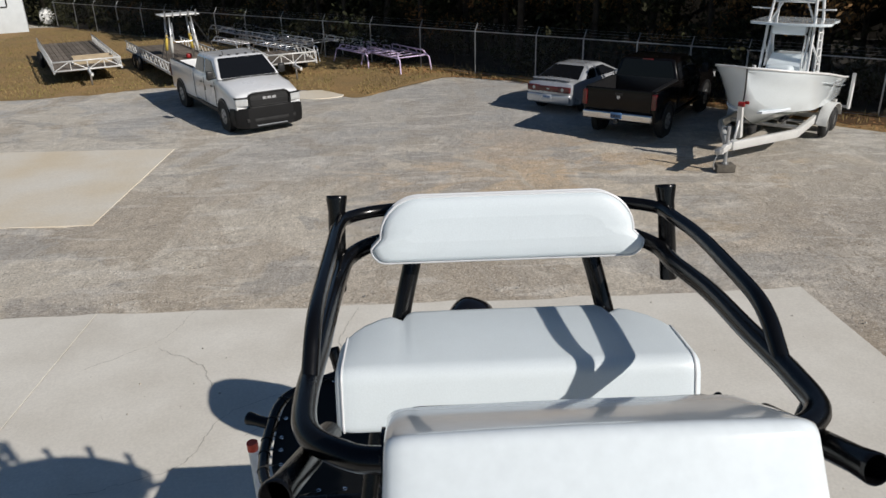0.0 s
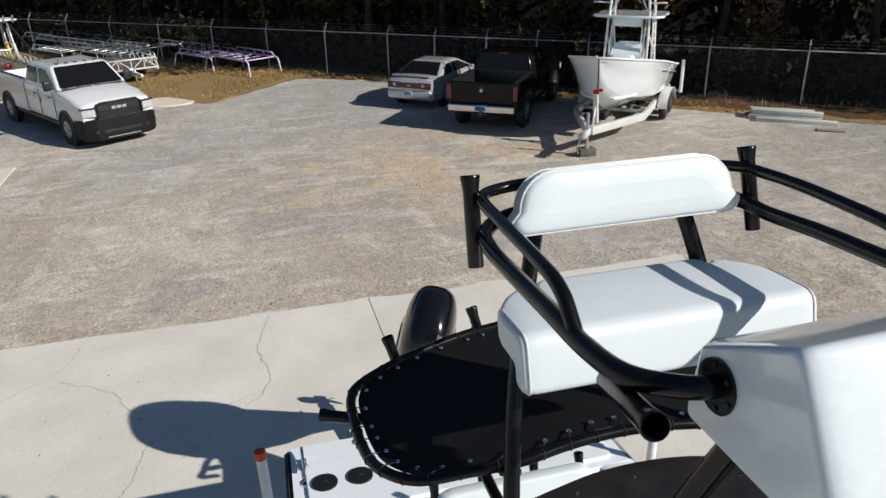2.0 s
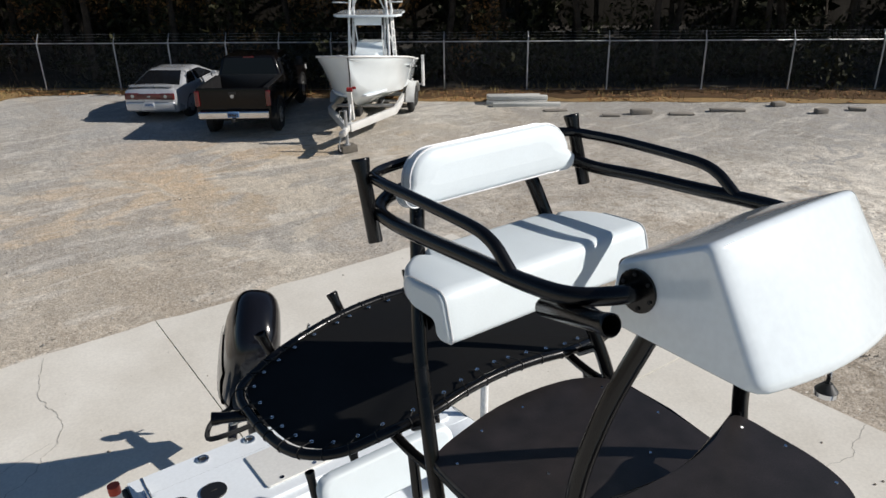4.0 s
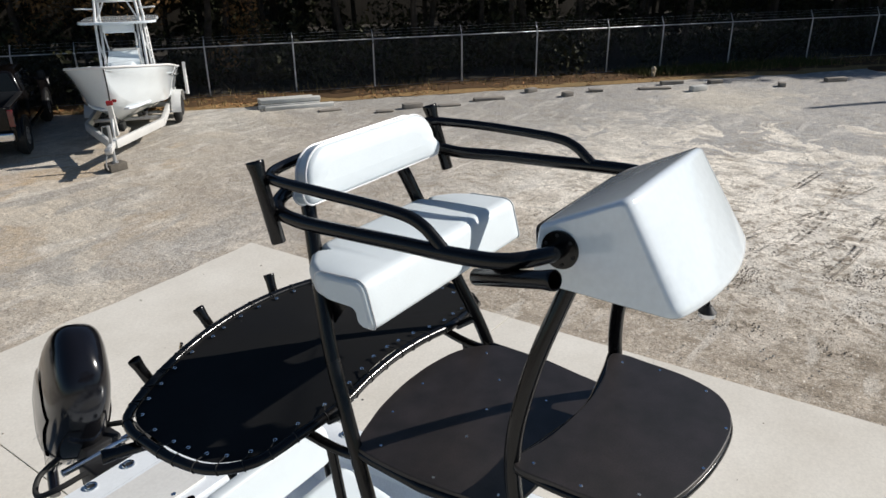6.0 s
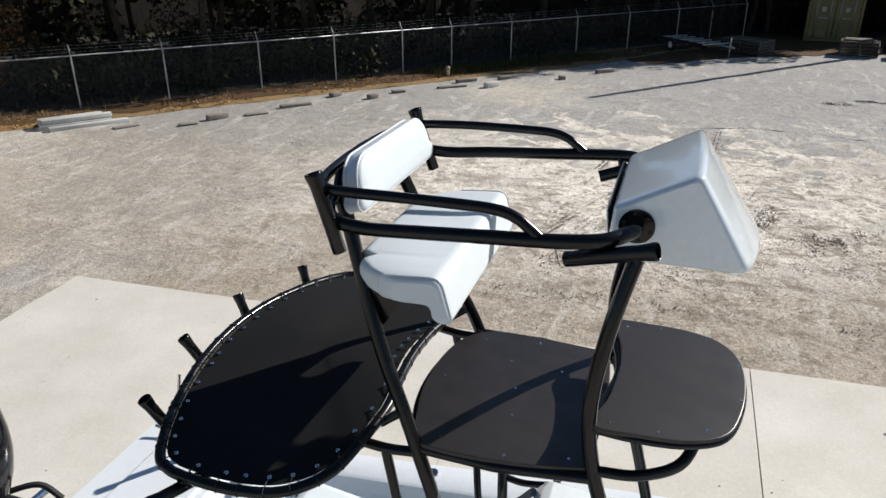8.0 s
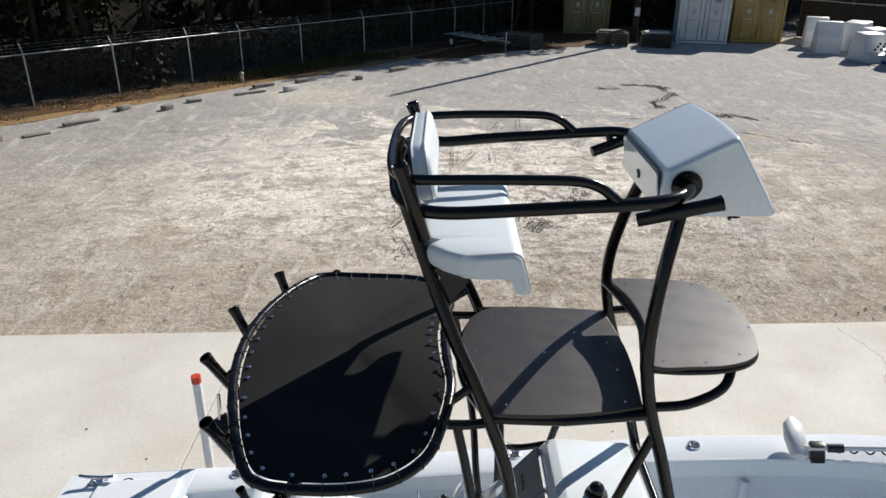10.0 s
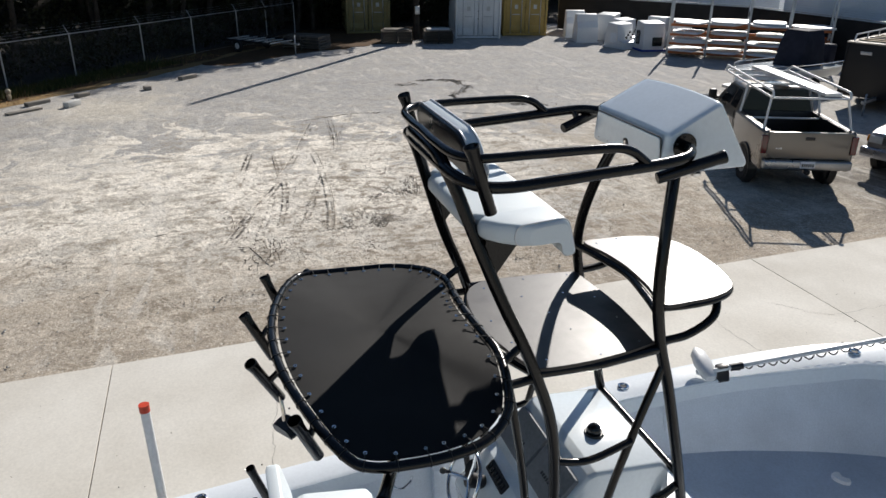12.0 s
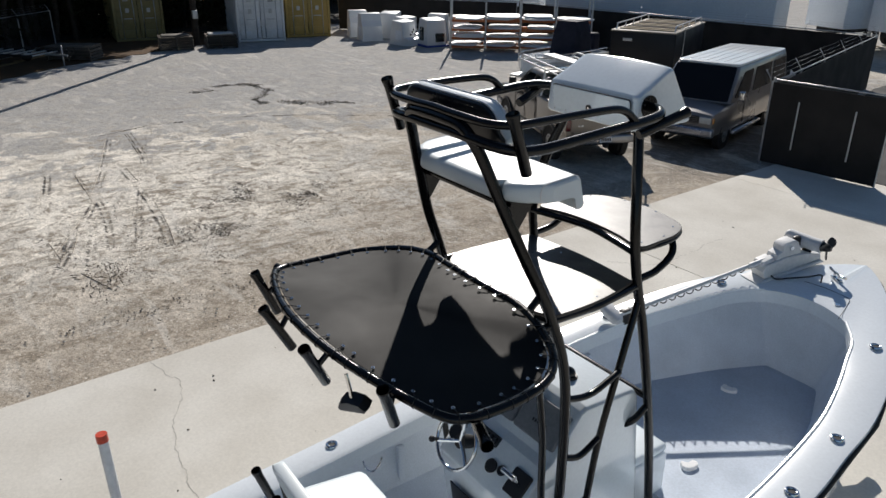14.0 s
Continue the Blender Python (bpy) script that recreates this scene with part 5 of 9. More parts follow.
# cracks: thin dark filled seams
CRACK = mat("crack_filler", (0.42, 0.40, 0.36), 0.95)
cracks = thing("slab_cracks", pose(0, 0, 0), "thin dark cracks wandering through the concrete slab", "cracks", "", "structure")
for pts in ([(6.3, 2.7), (5.4, 2.55), (4.6, 2.9), (3.4, 3.0), (2.2, 2.8)], [(6.45, -3.55), (5.6, -3.75), (4.9, -3.45), (4.1, -3.5), (3, -3.7)], [(-1.2, 7.9), (-2.3, 7.3), (-2.6, 6.4), (-3.6, 6.0)],
            [(-2.6, 7.9), (-2.9, 8.4), (-3.6, 8.9)], [(-0.9, 9.9), (-1.1, 9.0), (-1.0, 8.2), (-1.3, 7.6), (-2.0, 6.9)], [(-3.4, 10), (-3.6, 9.2), (-4.4, 8.4)], [(5.2, -4.6), (4.6, -5.3), (4.7, -7.2)], [(-7, 9.7), (-6.6, 8.6), (-7.2, 7.5)]):
    line = [Vector((p.x + 0.06 * noise.noise((p.x * 4, p.y * 4, 3)) + 0.03 * noise.noise((p.x * 14, p.y * 14, 5)), p.y + 0.06 * noise.noise((p.x * 4, p.y * 4, 9)) + 0.03 * noise.noise((p.x * 14, p.y * 14, 8)), 0.0165)) for p in spline([(x, y, 0) for x, y in pts], 30)]
    b = B()
    prev = None
    for k, p in enumerate(line):
        t = (line[min(k + 1, len(line) - 1)] - line[max(k - 1, 0)]).normalized()
        w = 0.002 + 0.005 * abs(noise.noise((p.x * 7, p.y * 7, 1)))
        s = Vector((-t.y, t.x, 0)) * w
        cur = (b.verts.new(p + s), b.verts.new(p - s))
        if prev:
            b.faces.new((prev[0], cur[0], cur[1], prev[1]))
        prev = cur
    part("crack", b, CRACK, cracks)
# lot behind the gate: a dark sheet whose colour stands in for shade
solid("shade_lot", plate(B(), [(7.25, -13.0), (10.7, -24.8), (13.5, -60), (-25, -60), (-25, -13.4)], 0.0, 0.028), mat("shade_dark_ground", (0.05, 0.048, 0.046), 0.9, 0, 0.15, 0.8, 40, 0.004), "lot behind the black gate, coloured dark in place of shade", "asphalt", "", "structure")
# second slab across the yard
PALE = mat("pale_stained_concrete", (0.72, 0.69, 0.62), 0.9, 0, 0.06, 0.45, 24, 0.003, 0, (0.66, 0.57, 0.43), 0.25)
pad2 = thing("far_slab", pose(0, 0, 0), "pale concrete pad with rusty stains in the yard", "slab", "", "structure")
for x0, x1 in ((-12.0, -6.45), (-17.6, -12.02), (-23.2, -17.62)):
    part("panel", plate(B(), [(x0, 13.85), (x1, 13.85), (x1 + (-0.05 if x1 > -7 else 0), 19.5), (x0, 19.7)], -0.1, 0.016, 0.004, 1), PALE, pad2)
b = B()
plate(b, smooth_outline([(-4.3, 25.9), (-3.2, 25.6), (-2.5, 26.0), (-3.0, 27.0), (-4.2, 26.9)], 4), -0.05, 0.03)
solid("concrete_scrap", b, PALE, "small pale concrete patch at the grass edge", "slab", "", "structure")

# ---- clods, pebbles and tread marks ----
def scatter(count, place, size, name, material, label, category):
    """Many small lumps in one mesh."""
    vs, fs = [], []
    rg = np.random.RandomState(len(name) + count)
    for _ in range(count):
        x, y = place(rg)
        s = size * (0.4 + rg.rand() ** 2 * 1.6)
        z = max(0.0, ground_height(x, y)) + (0.02 if name == "slab_debris" else 0.0)
        a, f = rg.rand() * 6.28, 0.5 + rg.rand()
        k = len(vs)
        for q in range(5):
            an = a + q * 1.2566 + rg.rand() * 0.5
            vs.append((x + s * math.cos(an) * f, y + s * math.sin(an), z - 0.01))
        vs.append((x + s * 0.3 * (rg.rand() - 0.5), y + s * 0.3 * (rg.rand() - 0.5), z + s * (0.35 + 0.4 * rg.rand())))
        fs += [(k + q, k + (q + 1) % 5, k + 5) for q in range(5)]
    me = bpy.data.meshes.new(name)
    me.from_pydata(vs, [], fs)
    me.materials.append(material)
    return tagged(new(name, me), label, category, "", "stuff")


CLOD = mat("dry_earth_clods", (0.42, 0.38, 0.32), 0.95, 0, 0.2, 3, 60, 0, 0, None, 0.2, 0.05, 0.4)
PEBBLE = mat("grey_pebbles", (0.46, 0.445, 0.41), 0.9, 0, 0.15, 3, 60, 0, 0, None, 0.25, 0.05, 0.4)


def open_side(rg):
    while True:
        x, y = 7.6 + abs(rg.randn()) * 5.5, rg.randn() * 6.5 + 0.5
        if noise.noise((x * 0.55, y * 0.55, 4)) + 0.5 * noise.noise((x * 1.7, y * 1.7, 8)) > 0.02 + 0.3 * rg.rand() and (x > right_edge(y) + 0.15 or y > 10.3) and y < 16:
            return x, y


def all_yard(rg):
    while True:
        x, y = -15 + rg.rand() * 40, -8 + rg.rand() * 34
        if (x > right_edge(y) + 0.1 or y > 10.25) and not (x < -6 and 13.7 < y < 19.9):
            return x, y


scatter(2600, open_side, 0.010, "earth_clods", CLOD, "scattered dark crumbs of dry earth", "earth")
def on_slab(rg):
    return -4.5 + 10.2 * rg.rand(), -9 + 18.7 * rg.rand()


scatter(260, on_slab, 0.012, "slab_debris", CLOD, "small dark crumbs and leaf bits on the slab", "debris")
scatter(6500, all_yard, 0.012, "pebbles", PEBBLE, "scattered grey pebbles on the yard", "pebbles")
TREAD = mat("pressed_damp_sand", (0.56, 0.495, 0.41), 0.95, 0, 0.2, 4, 40, 0, 0, None, 0.2, 0.05, 0.35)
vs, fs = [], []
rg = np.random.RandomState(5)


def tread(pts, half=0.11, pitch=0.055, drop=0.0, bar=0.013):
    """One tyre's print: rows of slanted lug marks, worn away in places."""
    line = spline([(x, y, 0) for x, y in pts], 40)
    run = 0.0
    for a, c in zip(line, line[1:]):
        run += (c - a).length
        if run < pitch:
            continue
        run = 0.0
        t = (c - a).normalized()
        sd = Vector((-t.y, t.x, 0))
        if noise.noise((a.x * 0.9, a.y * 0.9, half * 31)) + 0.5 * noise.noise((a.x * 4, a.y * 4, 3)) < drop:
            continue
        for e in (-1, 1):
            if rg.rand() < 0.35:
                continue
            p0 = a + sd * (e * half * 0.12) + t * 0.02
            p1 = a + sd * (e * half * (0.8 + 0.35 * rg.rand())) - t * (0.03 + 0.02 * rg.rand())
            w = t * bar * (0.5 + rg.rand())
            q = len(vs)
            for p, h in ((p0 - w, -0.004), (p1 - w, -0.004), (p1 + w, -0.004), (p0 + w, -0.004), ((p0 + p1) / 2, 0.005)):
                vs.append((p.x, p.y, max(0, ground_height(p.x, p.y)) + h))
            fs.extend(((q, q + 1, q + 4), (q + 1, q + 2, q + 4), (q + 2, q + 3, q + 4), (q + 3, q, q + 4)))


def pressed_line(pts, w=0.008):
    """A thin low ridge pushed up along the side of a tyre's print, broken here and there."""
    line = spline([(x, y, 0) for x, y in pts], 30)
    q = len(vs)
    for k, (a, c) in enumerate(zip(line, line[1:])):
        if noise.noise((a.x * 0.8, a.y * 0.8, 9)) < -0.12:
            continue
        sd = (c - a).normalized()
        sd = Vector((-sd.y, sd.x, 0)) * w * (0.6 + rg.rand())
        q = len(vs)
        for p, h in ((a - sd, -0.004), (a, 0.006), (a + sd, -0.004), (c - sd, -0.004), (c, 0.006), (c + sd, -0.004)):
            vs.append((p.x, p.y, max(0, ground_height(p.x, p.y)) + h))
        fs.extend(((q, q + 1, q + 4, q + 3), (q + 1, q + 2, q + 5, q + 4)))


for pts, drop in (([(15.6, 1.8), (13.3, 1.87), (12.0, 1.98), (10.5, 2.23)], -0.15), ([(15.45, 0.9), (13.2, 0.97), (11.3, 1.15), (10.1, 1.34)], -0.15), ([(19.0, -0.1), (16.8, 0.1), (15.6, 0.3)], -0.1), ([(20.1, -1.0), (15.15, 0.47), (12.7, 1.2), (10.5, 1.77)], -0.05),
                  ([(18.7, 0.46), (15.2, 1.4), (12.6, 2.2), (10.7, 3.0)], -0.1), ([(12.4, 2.2), (11.2, 2.4), (9.96, 2.7)], -0.15), ([(16.4, 2.34), (14.9, 2.6), (13.4, 2.85)], 0.0), ([(12.0, 2.6), (10.8, 2.9), (9.4, 3.4)], -0.1), ([(11.4, 3.2), (10.2, 3.1), (8.8, 2.7)], -0.1),
                  ([(19.2, -2.2), (15.5, -1.2), (12.0, 0.0), (8.6, 2.0)], 0.15), ([(8.2, 5.6), (9.6, 3.0), (10.2, 0.0), (10.0, -3.0)], 0.1), ([(9.6, 6.2), (11.0, 3.6), (11.7, 0.3), (11.5, -2.8)], 0.1), ([(4.2, 12.2), (1.5, 13.2), (-1.0, 12.6), (-4.0, 11.6)], 0.1), ([(6.0, 13.6), (2.0, 15.2), (-1.0, 14.6)], 0.15)):
    tread(pts, 0.095, 0.035, drop - 0.1, 0.006)
    if drop < 0.1:
        for e in ((-0.10,) if pts[0][0] < 15.6 else (0.11,)):
            pressed_line([(x, y + e) for x, y in pts])
me = bpy.data.meshes.new("tread_marks")
me.from_pydata(vs, [], fs)
me.materials.append(TREAD)
tagged(new("tread_marks", me), "tyre tread marks pressed into the sandy yard", "tyre tracks", "", "stuff")
# ---- dry grass, leaf litter, fence ----
FA, FB = Vector((-23.5, 51.3, 0)), Vector((34.2, 3.0, 0))
FD = (FB - FA).normalized()
FN = Vector((-FD.y, FD.x, 0))         # towards the wood
if FN.y < 0:
    FN = -FN


def crumbs_along(pts, spread, name, count, size, material, label):
    """Loose dark earth strewn in ragged clumps along a line."""
    line = spline([(x, y, 0) for x, y in pts], 24)
    def place(rg):
        while True:
            p = line[rg.randint(len(line))]
            w = spread * (0.25 + 1.5 * max(0.0, 0.4 + noise.noise((p.x * 0.9, p.y * 0.9, 2))))
            x, y = p.x + w * rg.randn() * 0.6, p.y + w * rg.randn() * 0.6
            if noise.noise((x * 1.3, y * 3.0, 6)) > -0.25 + 0.45 * rg.rand():
                return x, y
    scatter(count, place, size, name, material, label, "earth")


DAMP = mat("dark_damp_earth", (0.31, 0.27, 0.22), 0.95, 0, 0.2, 3, 60, 0, 0, None, 0.2, 0.05, 0.4)
crumbs_along([(23.7, -3.5), (24.5, -4.8), (24.2, -5.6), (22.8, -5.8), (21.4, -4.8), (20.8, -4.9), (19.9, -6.3), (19.1, -7.6)], 0.26, "damp_earth_edge", 3600, 0.017, DAMP, "dark damp earth along the broken edge of the hard-packed yard")
crumbs_along([(18.9, 0.9), (19.5, -0.6), (19.5, -2.2), (19.05, -3.8), (18.2, -5.5), (16.5, -7.8)], 0.06, "earth_edge", 900, 0.013, CLOD, "thin line of loose earth where sand meets hard-packed ground")
crumbs_along([(12.7, -0.6), (11.9, -1.0), (11.9, -2.0), (11.1, -2.3), (10.1, -2.7)], 1.1, "loose_earth", 3200, 0.009, DAMP, "loose dark earth scattered over the sand")
crumbs_along([(9.2, 2.4), (9.6, 1.3), (10.4, 0.2), (9.4, -1.2)], 1.4, "loose_earth", 3600, 0.0085, DAMP, "loose dark earth scattered over the sand")


def fence_y(x):
    return FA.y + (x - FA.x) * FD.y / FD.x


GRASS = mat("dry_lawn", (0.23, 0.165, 0.08), 0.95, 0, 0.25, 0.5, 14, 0.02, 0, (0.31, 0.20, 0.09), 0.2)
edge = [(-60, 27.5), (-22, 27.2), (-15, 26.9), (-12, 27.6), (-9.5, 28.6), (-7.0, 27.4), (-4.0, 27.2), (-2.2, 25.6), (-1.0, 26.6), (0.2, 28.4), (2.0, 28.9), (4.6, 27.0), (7.5, 24.2), (10.5, 21.2), (12.5, 19.0), (15, 16.9), (18, 14.3), (21.5, 11.2), (25, 8.0), (29, 4.4), (34, 0.8), (37, -2.0)]
line = [(p.x, p.y + 0.25 * noise.noise((p.x * 1.1, p.y, 3)) + 0.12 * noise.noise((p.x * 4, p.y, 6))) for p in spline([(x, y, 0) for x, y in edge], 9)]
b = B()
lo = [b.verts.new((x, y, 0.004)) for x, y in line]
m1 = [b.verts.new((x + 0.12, y + 0.25, 0.035)) for x, y in line]
hi = [b.verts.new((x + 22, y + 24, 0.05)) for x, y in line]
for k in range(len(line) - 1):
    b.faces.new((lo[k], lo[k + 1], m1[k + 1], m1[k]))
    b.faces.new((m1[k], m1[k + 1], hi[k + 1], hi[k]))
solid("dry_grass", b, GRASS, "brown dry grass verge along the fence and wood", "grass", "", "structure")


def blades(count, place, h, w, name, material, label, category, flat=False, tilt=0.5):
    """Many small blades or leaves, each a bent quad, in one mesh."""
    vs, fs = [], []
    rg = np.random.RandomState(count % 9973)
    for _ in range(count):
        x, y, z = place(rg)
        a = rg.rand() * 6.283
        dx, dy = math.cos(a), math.sin(a)
        k = len(vs)
        if flat:
            s = h * (0.6 + 0.8 * rg.rand())
            tz = s * (rg.rand() - 0.3) * 0.7
            vs += [(x - dx * s, y - dy * s, z), (x - dy * w, y + dx * w, z + 0.02 + abs(tz) * 0.4), (x + dx * s, y + dy * s, z + max(0, tz)), (x + dy * w, y - dx * w, z + 0.015)]
            fs.append((k, k + 1, k + 2, k + 3))
        else:
            s = h * (0.5 + rg.rand())
            l = s * tilt * rg.rand()
            vs += [(x - dy * w, y + dx * w, z), (x + dy * w, y - dx * w, z), (x + dx * l, y + dy * l, z + s)]
            fs.append((k, k + 1, k + 2))
    me = bpy.data.meshes.new(name)
    me.from_pydata(vs, [], fs)
    me.materials.append(material)
    return tagged(new(name, me), label, category, "", "stuff")


def on_lawn(rg):
    while True:
        x = -24 + 30 * rg.rand()
        y = 25.5 + 24 * rg.rand() ** 1.3
        ey = np.interp(x, [p[0] for p in line], [p[1] for p in line])
        if y > ey + 0.1 and y < fence_y(x) + 1.0 and noise.noise((x * 0.6, y * 0.6, 2)) > -0.35:
            return x, y, 0.03


def along_fence(rg):
    while True:
        x = -3 + 36 * rg.rand()
        y = fence_y(x) - 2.6 * rg.rand() ** 1.4 + 1.5 * rg.rand()
        ey = np.interp(x, [p[0] for p in line], [p[1] for p in line])
        if y > ey - 0.5 * rg.rand() ** 3 and noise.noise((x * 0.5, y * 0.5, 7)) > -0.25:
            return x, y, 0.03


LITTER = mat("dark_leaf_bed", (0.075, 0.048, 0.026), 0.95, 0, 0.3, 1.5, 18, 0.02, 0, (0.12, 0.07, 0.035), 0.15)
b = B()
bed = [(x, y) for x, y in line if 8.5 < x < 36]
lo = [b.verts.new((x + 0.3 + 0.3 * noise.noise((x * 2.2, y, 4)), y + 0.35 + 0.3 * noise.noise((x, y * 2.2, 8)), 0.045)) for x, y in bed]
hi = [b.verts.new((x + 2.2, y + 2.4, 0.062)) for x, y in bed]
for k in range(len(bed) - 1):
    b.faces.new((lo[k], lo[k + 1], hi[k + 1], hi[k]))
solid("leaf_bed", b, LITTER, "dark bed of rotting leaves along the fence", "leaves", "", "structure")
# leaf litter by the timber, its colour darkened to carry the trees' shade
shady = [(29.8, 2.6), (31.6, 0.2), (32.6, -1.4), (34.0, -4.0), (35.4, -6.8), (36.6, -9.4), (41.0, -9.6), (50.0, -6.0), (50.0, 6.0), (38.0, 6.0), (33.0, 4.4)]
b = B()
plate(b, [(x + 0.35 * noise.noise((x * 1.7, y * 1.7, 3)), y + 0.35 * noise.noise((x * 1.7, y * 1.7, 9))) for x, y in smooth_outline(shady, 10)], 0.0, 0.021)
solid("leaf_bed", b, LITTER, "brown leaf litter by the timber stacks, darkened for the tree shade", "leaves", "", "structure")
DRY = mat("dry_grass_blades", (0.27, 0.19, 0.09), 0.9, 0, 0.15, 0.6, 30, 0, 0, (0.24, 0.20, 0.075), 0.2, 0.05, 0.35)
LEAF = mat("fallen_leaves", (0.33, 0.16, 0.065), 0.8, 0, 0.2, 0.8, 30, 0, 0, (0.40, 0.22, 0.10), 0.25, 0.05, 0.5)
GREENB = mat("green_weeds", (0.045, 0.06, 0.018), 0.85, 0, 0.2, 0.8, 30, 0, 0, (0.09, 0.08, 0.025), 0.25, 0.05, 0.4)
blades(26000, on_lawn, 0.07, 0.018, "grass_blades", DRY, "short dry brown grass blades", "grass")
blades(15000, along_fence, 0.055, 0.03, "leaf_litter", LEAF, "orange and brown fallen leaves along the fence", "leaves", True)
blades(2200, along_fence, 0.16, 0.014, "fence_weeds", DRY, "thin dry weeds along the fence", "weeds")


def weed_patch(rg):
    x = 24.3 + 6.5 * rg.rand()
    return x, fence_y(x) - 0.2 - 1.6 * rg.rand() ** 1.5, 0.02


blades(3600, weed_patch, 0.20, 0.02, "green_weeds", GREENB, "low green weeds at the foot of the fence", "weeds")

GALV2 = mat("galvanised_fence_steel", (0.50, 0.51, 0.52), 0.5, 0.6, 0.1)


def wire_material(name, color, cover):
    """Chain-link wire: thin crossing diagonals with open gaps between them."""
    m = bpy.data.materials.new(name)
    m.use_nodes = True
    nt = m.node_tree
    n, ln = nt.nodes, nt.links
    b = n["Principled BSDF"]
    b.inputs["Base Color"].default_value = (*color, 1)
    b.inputs["Metallic"].default_value, b.inputs["Roughness"].default_value = 0.6, 0.5
    co = n.new("ShaderNodeUVMap").outputs[0]
    sep = n.new("ShaderNodeSeparateXYZ")
    ln.new(co, sep.inputs[0])
    masks = []
    for op in ("ADD", "SUBTRACT"):
        a = n.new("ShaderNodeMath"); a.operation = op
        ln.new(sep.outputs[0], a.inputs[0]); ln.new(sep.outputs[1], a.inputs[1])
        f = n.new("ShaderNodeMath"); f.operation = "FRACT"; ln.new(a.outputs[0], f.inputs[0])
        l = n.new("ShaderNodeMath"); l.operation = "LESS_THAN"; ln.new(f.outputs[0], l.inputs[0]); l.inputs[1].default_value = cover
        masks.append(l.outputs[0])
    mx = n.new("ShaderNodeMath"); mx.operation = "MAXIMUM"
    ln.new(masks[0], mx.inputs[0]); ln.new(masks[1], mx.inputs[1])
    ln.new(mx.outputs[0], b.inputs["Alpha"])
    return m


WIRE = wire_material("chain_link_wire", (0.16, 0.165, 0.17), 0.045)


def chain_fence(name, a, d, length, spacing, height, label, screen=None, arms=True, stations=None):
    """A chain-link fence from a along d, with posts, rails, wire and barbed arms."""
    f = thing(name, Matrix.Translation(a) @ Matrix.Rotation(math.atan2(d.y, d.x), 4, "Z"), label, "fence")
    n = int(length / spacing)
    stations = stations or [k * spacing for k in range(n + 1)]
    run = stations[-1]
    pm = finish(tube(B(), [(0, 0, -0.1), (0, 0, height + 0.04)], 0.027, 10), "post", GALV2)
    am = finish(tube(B(), [(0, 0, height), (0, 0.20, height + 0.30)], 0.009 if screen else 0.016, 8), "arm", GALV2)
    for u in stations:
        o = new("post", pm); o.parent = f; o.location = (u, 0, 0)
        if arms:
            q = new("arm", am); q.parent = o
    part("top_rail", tube(B(), [(0, 0, height), (run, 0, height)], 0.019, 8), GALV2, f)
    part("tension_wire", tube(B(), [(0, 0, 0.06), (run, 0, 0.06)], 0.005, 6), GALV2, f)
    b = B()
    uv = b.loops.layers.uv.new("UVMap")
    q = [b.verts.new(p) for p in ((0, 0.024, 0.03), (run, 0.024, 0.03), (run, 0.024, height), (0, 0.024, height))]
    face = b.faces.new(q)
    cell = 0.075
    for lp in face.loops:
        lp[uv].uv = (lp.vert.co.x / cell, lp.vert.co.z / cell)
    w = part("wire_mesh", b, WIRE, f, "open diamond chain-link wire")
    if screen:
        b = B()
        box(b, (run / 2, -0.03, height / 2 - 0.01), (run, 0.006, height - 0.10))
        part("privacy_screen", b, screen, f, "black woven privacy screen")
    if arms:
        for u in (0.35, 0.65, 0.95):
            pts = [(run * k / (4 * n), 0.20 * u, height + 0.30 * u - (0.012 if k % 4 else 0)) for k in range(4 * n + 1)]
            part("barbed_wire", tube(B(), pts, 0.0022, 5), GALV2, f)
    return f


POSTS_X = (-23.4, -21.4, -19.6, -17.6, -15.6, -13.8, -11.9, -10.3, -8.4, -6.3, -4.1, -1.85, 0.3, 2.44, 4.56, 6.05, 7.6, 9.02, 10.4, 11.85, 13.35, 15.5, 17.55, 19.95, 22.1, 24.25, 25.95, 28.2, 30.95, 33.35, 35.85, 37.7, 39.7)
chain_fence("chain_link_fence", FA, FD, 82.0, 2.7, 1.65, "galvanised chain-link fence with barbed wire before the dark wood", stations=[(x - FA.x) / FD.x for x in POSTS_X])
# ---- the wood behind the fence ----
BARK = mat("grey_brown_bark", (0.055, 0.045, 0.036), 0.9, 0, 0.25, 3, 22, 0.02, 0, None, 0.2)
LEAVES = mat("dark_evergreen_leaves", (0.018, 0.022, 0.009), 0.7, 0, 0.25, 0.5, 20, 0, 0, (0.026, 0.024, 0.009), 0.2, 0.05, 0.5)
AUTUMN = mat("autumn_leaves", (0.10, 0.06, 0.018), 0.7, 0, 0.25, 0.5, 20, 0, 0, (0.16, 0.08, 0.03), 0.3, 0.05, 0.5)


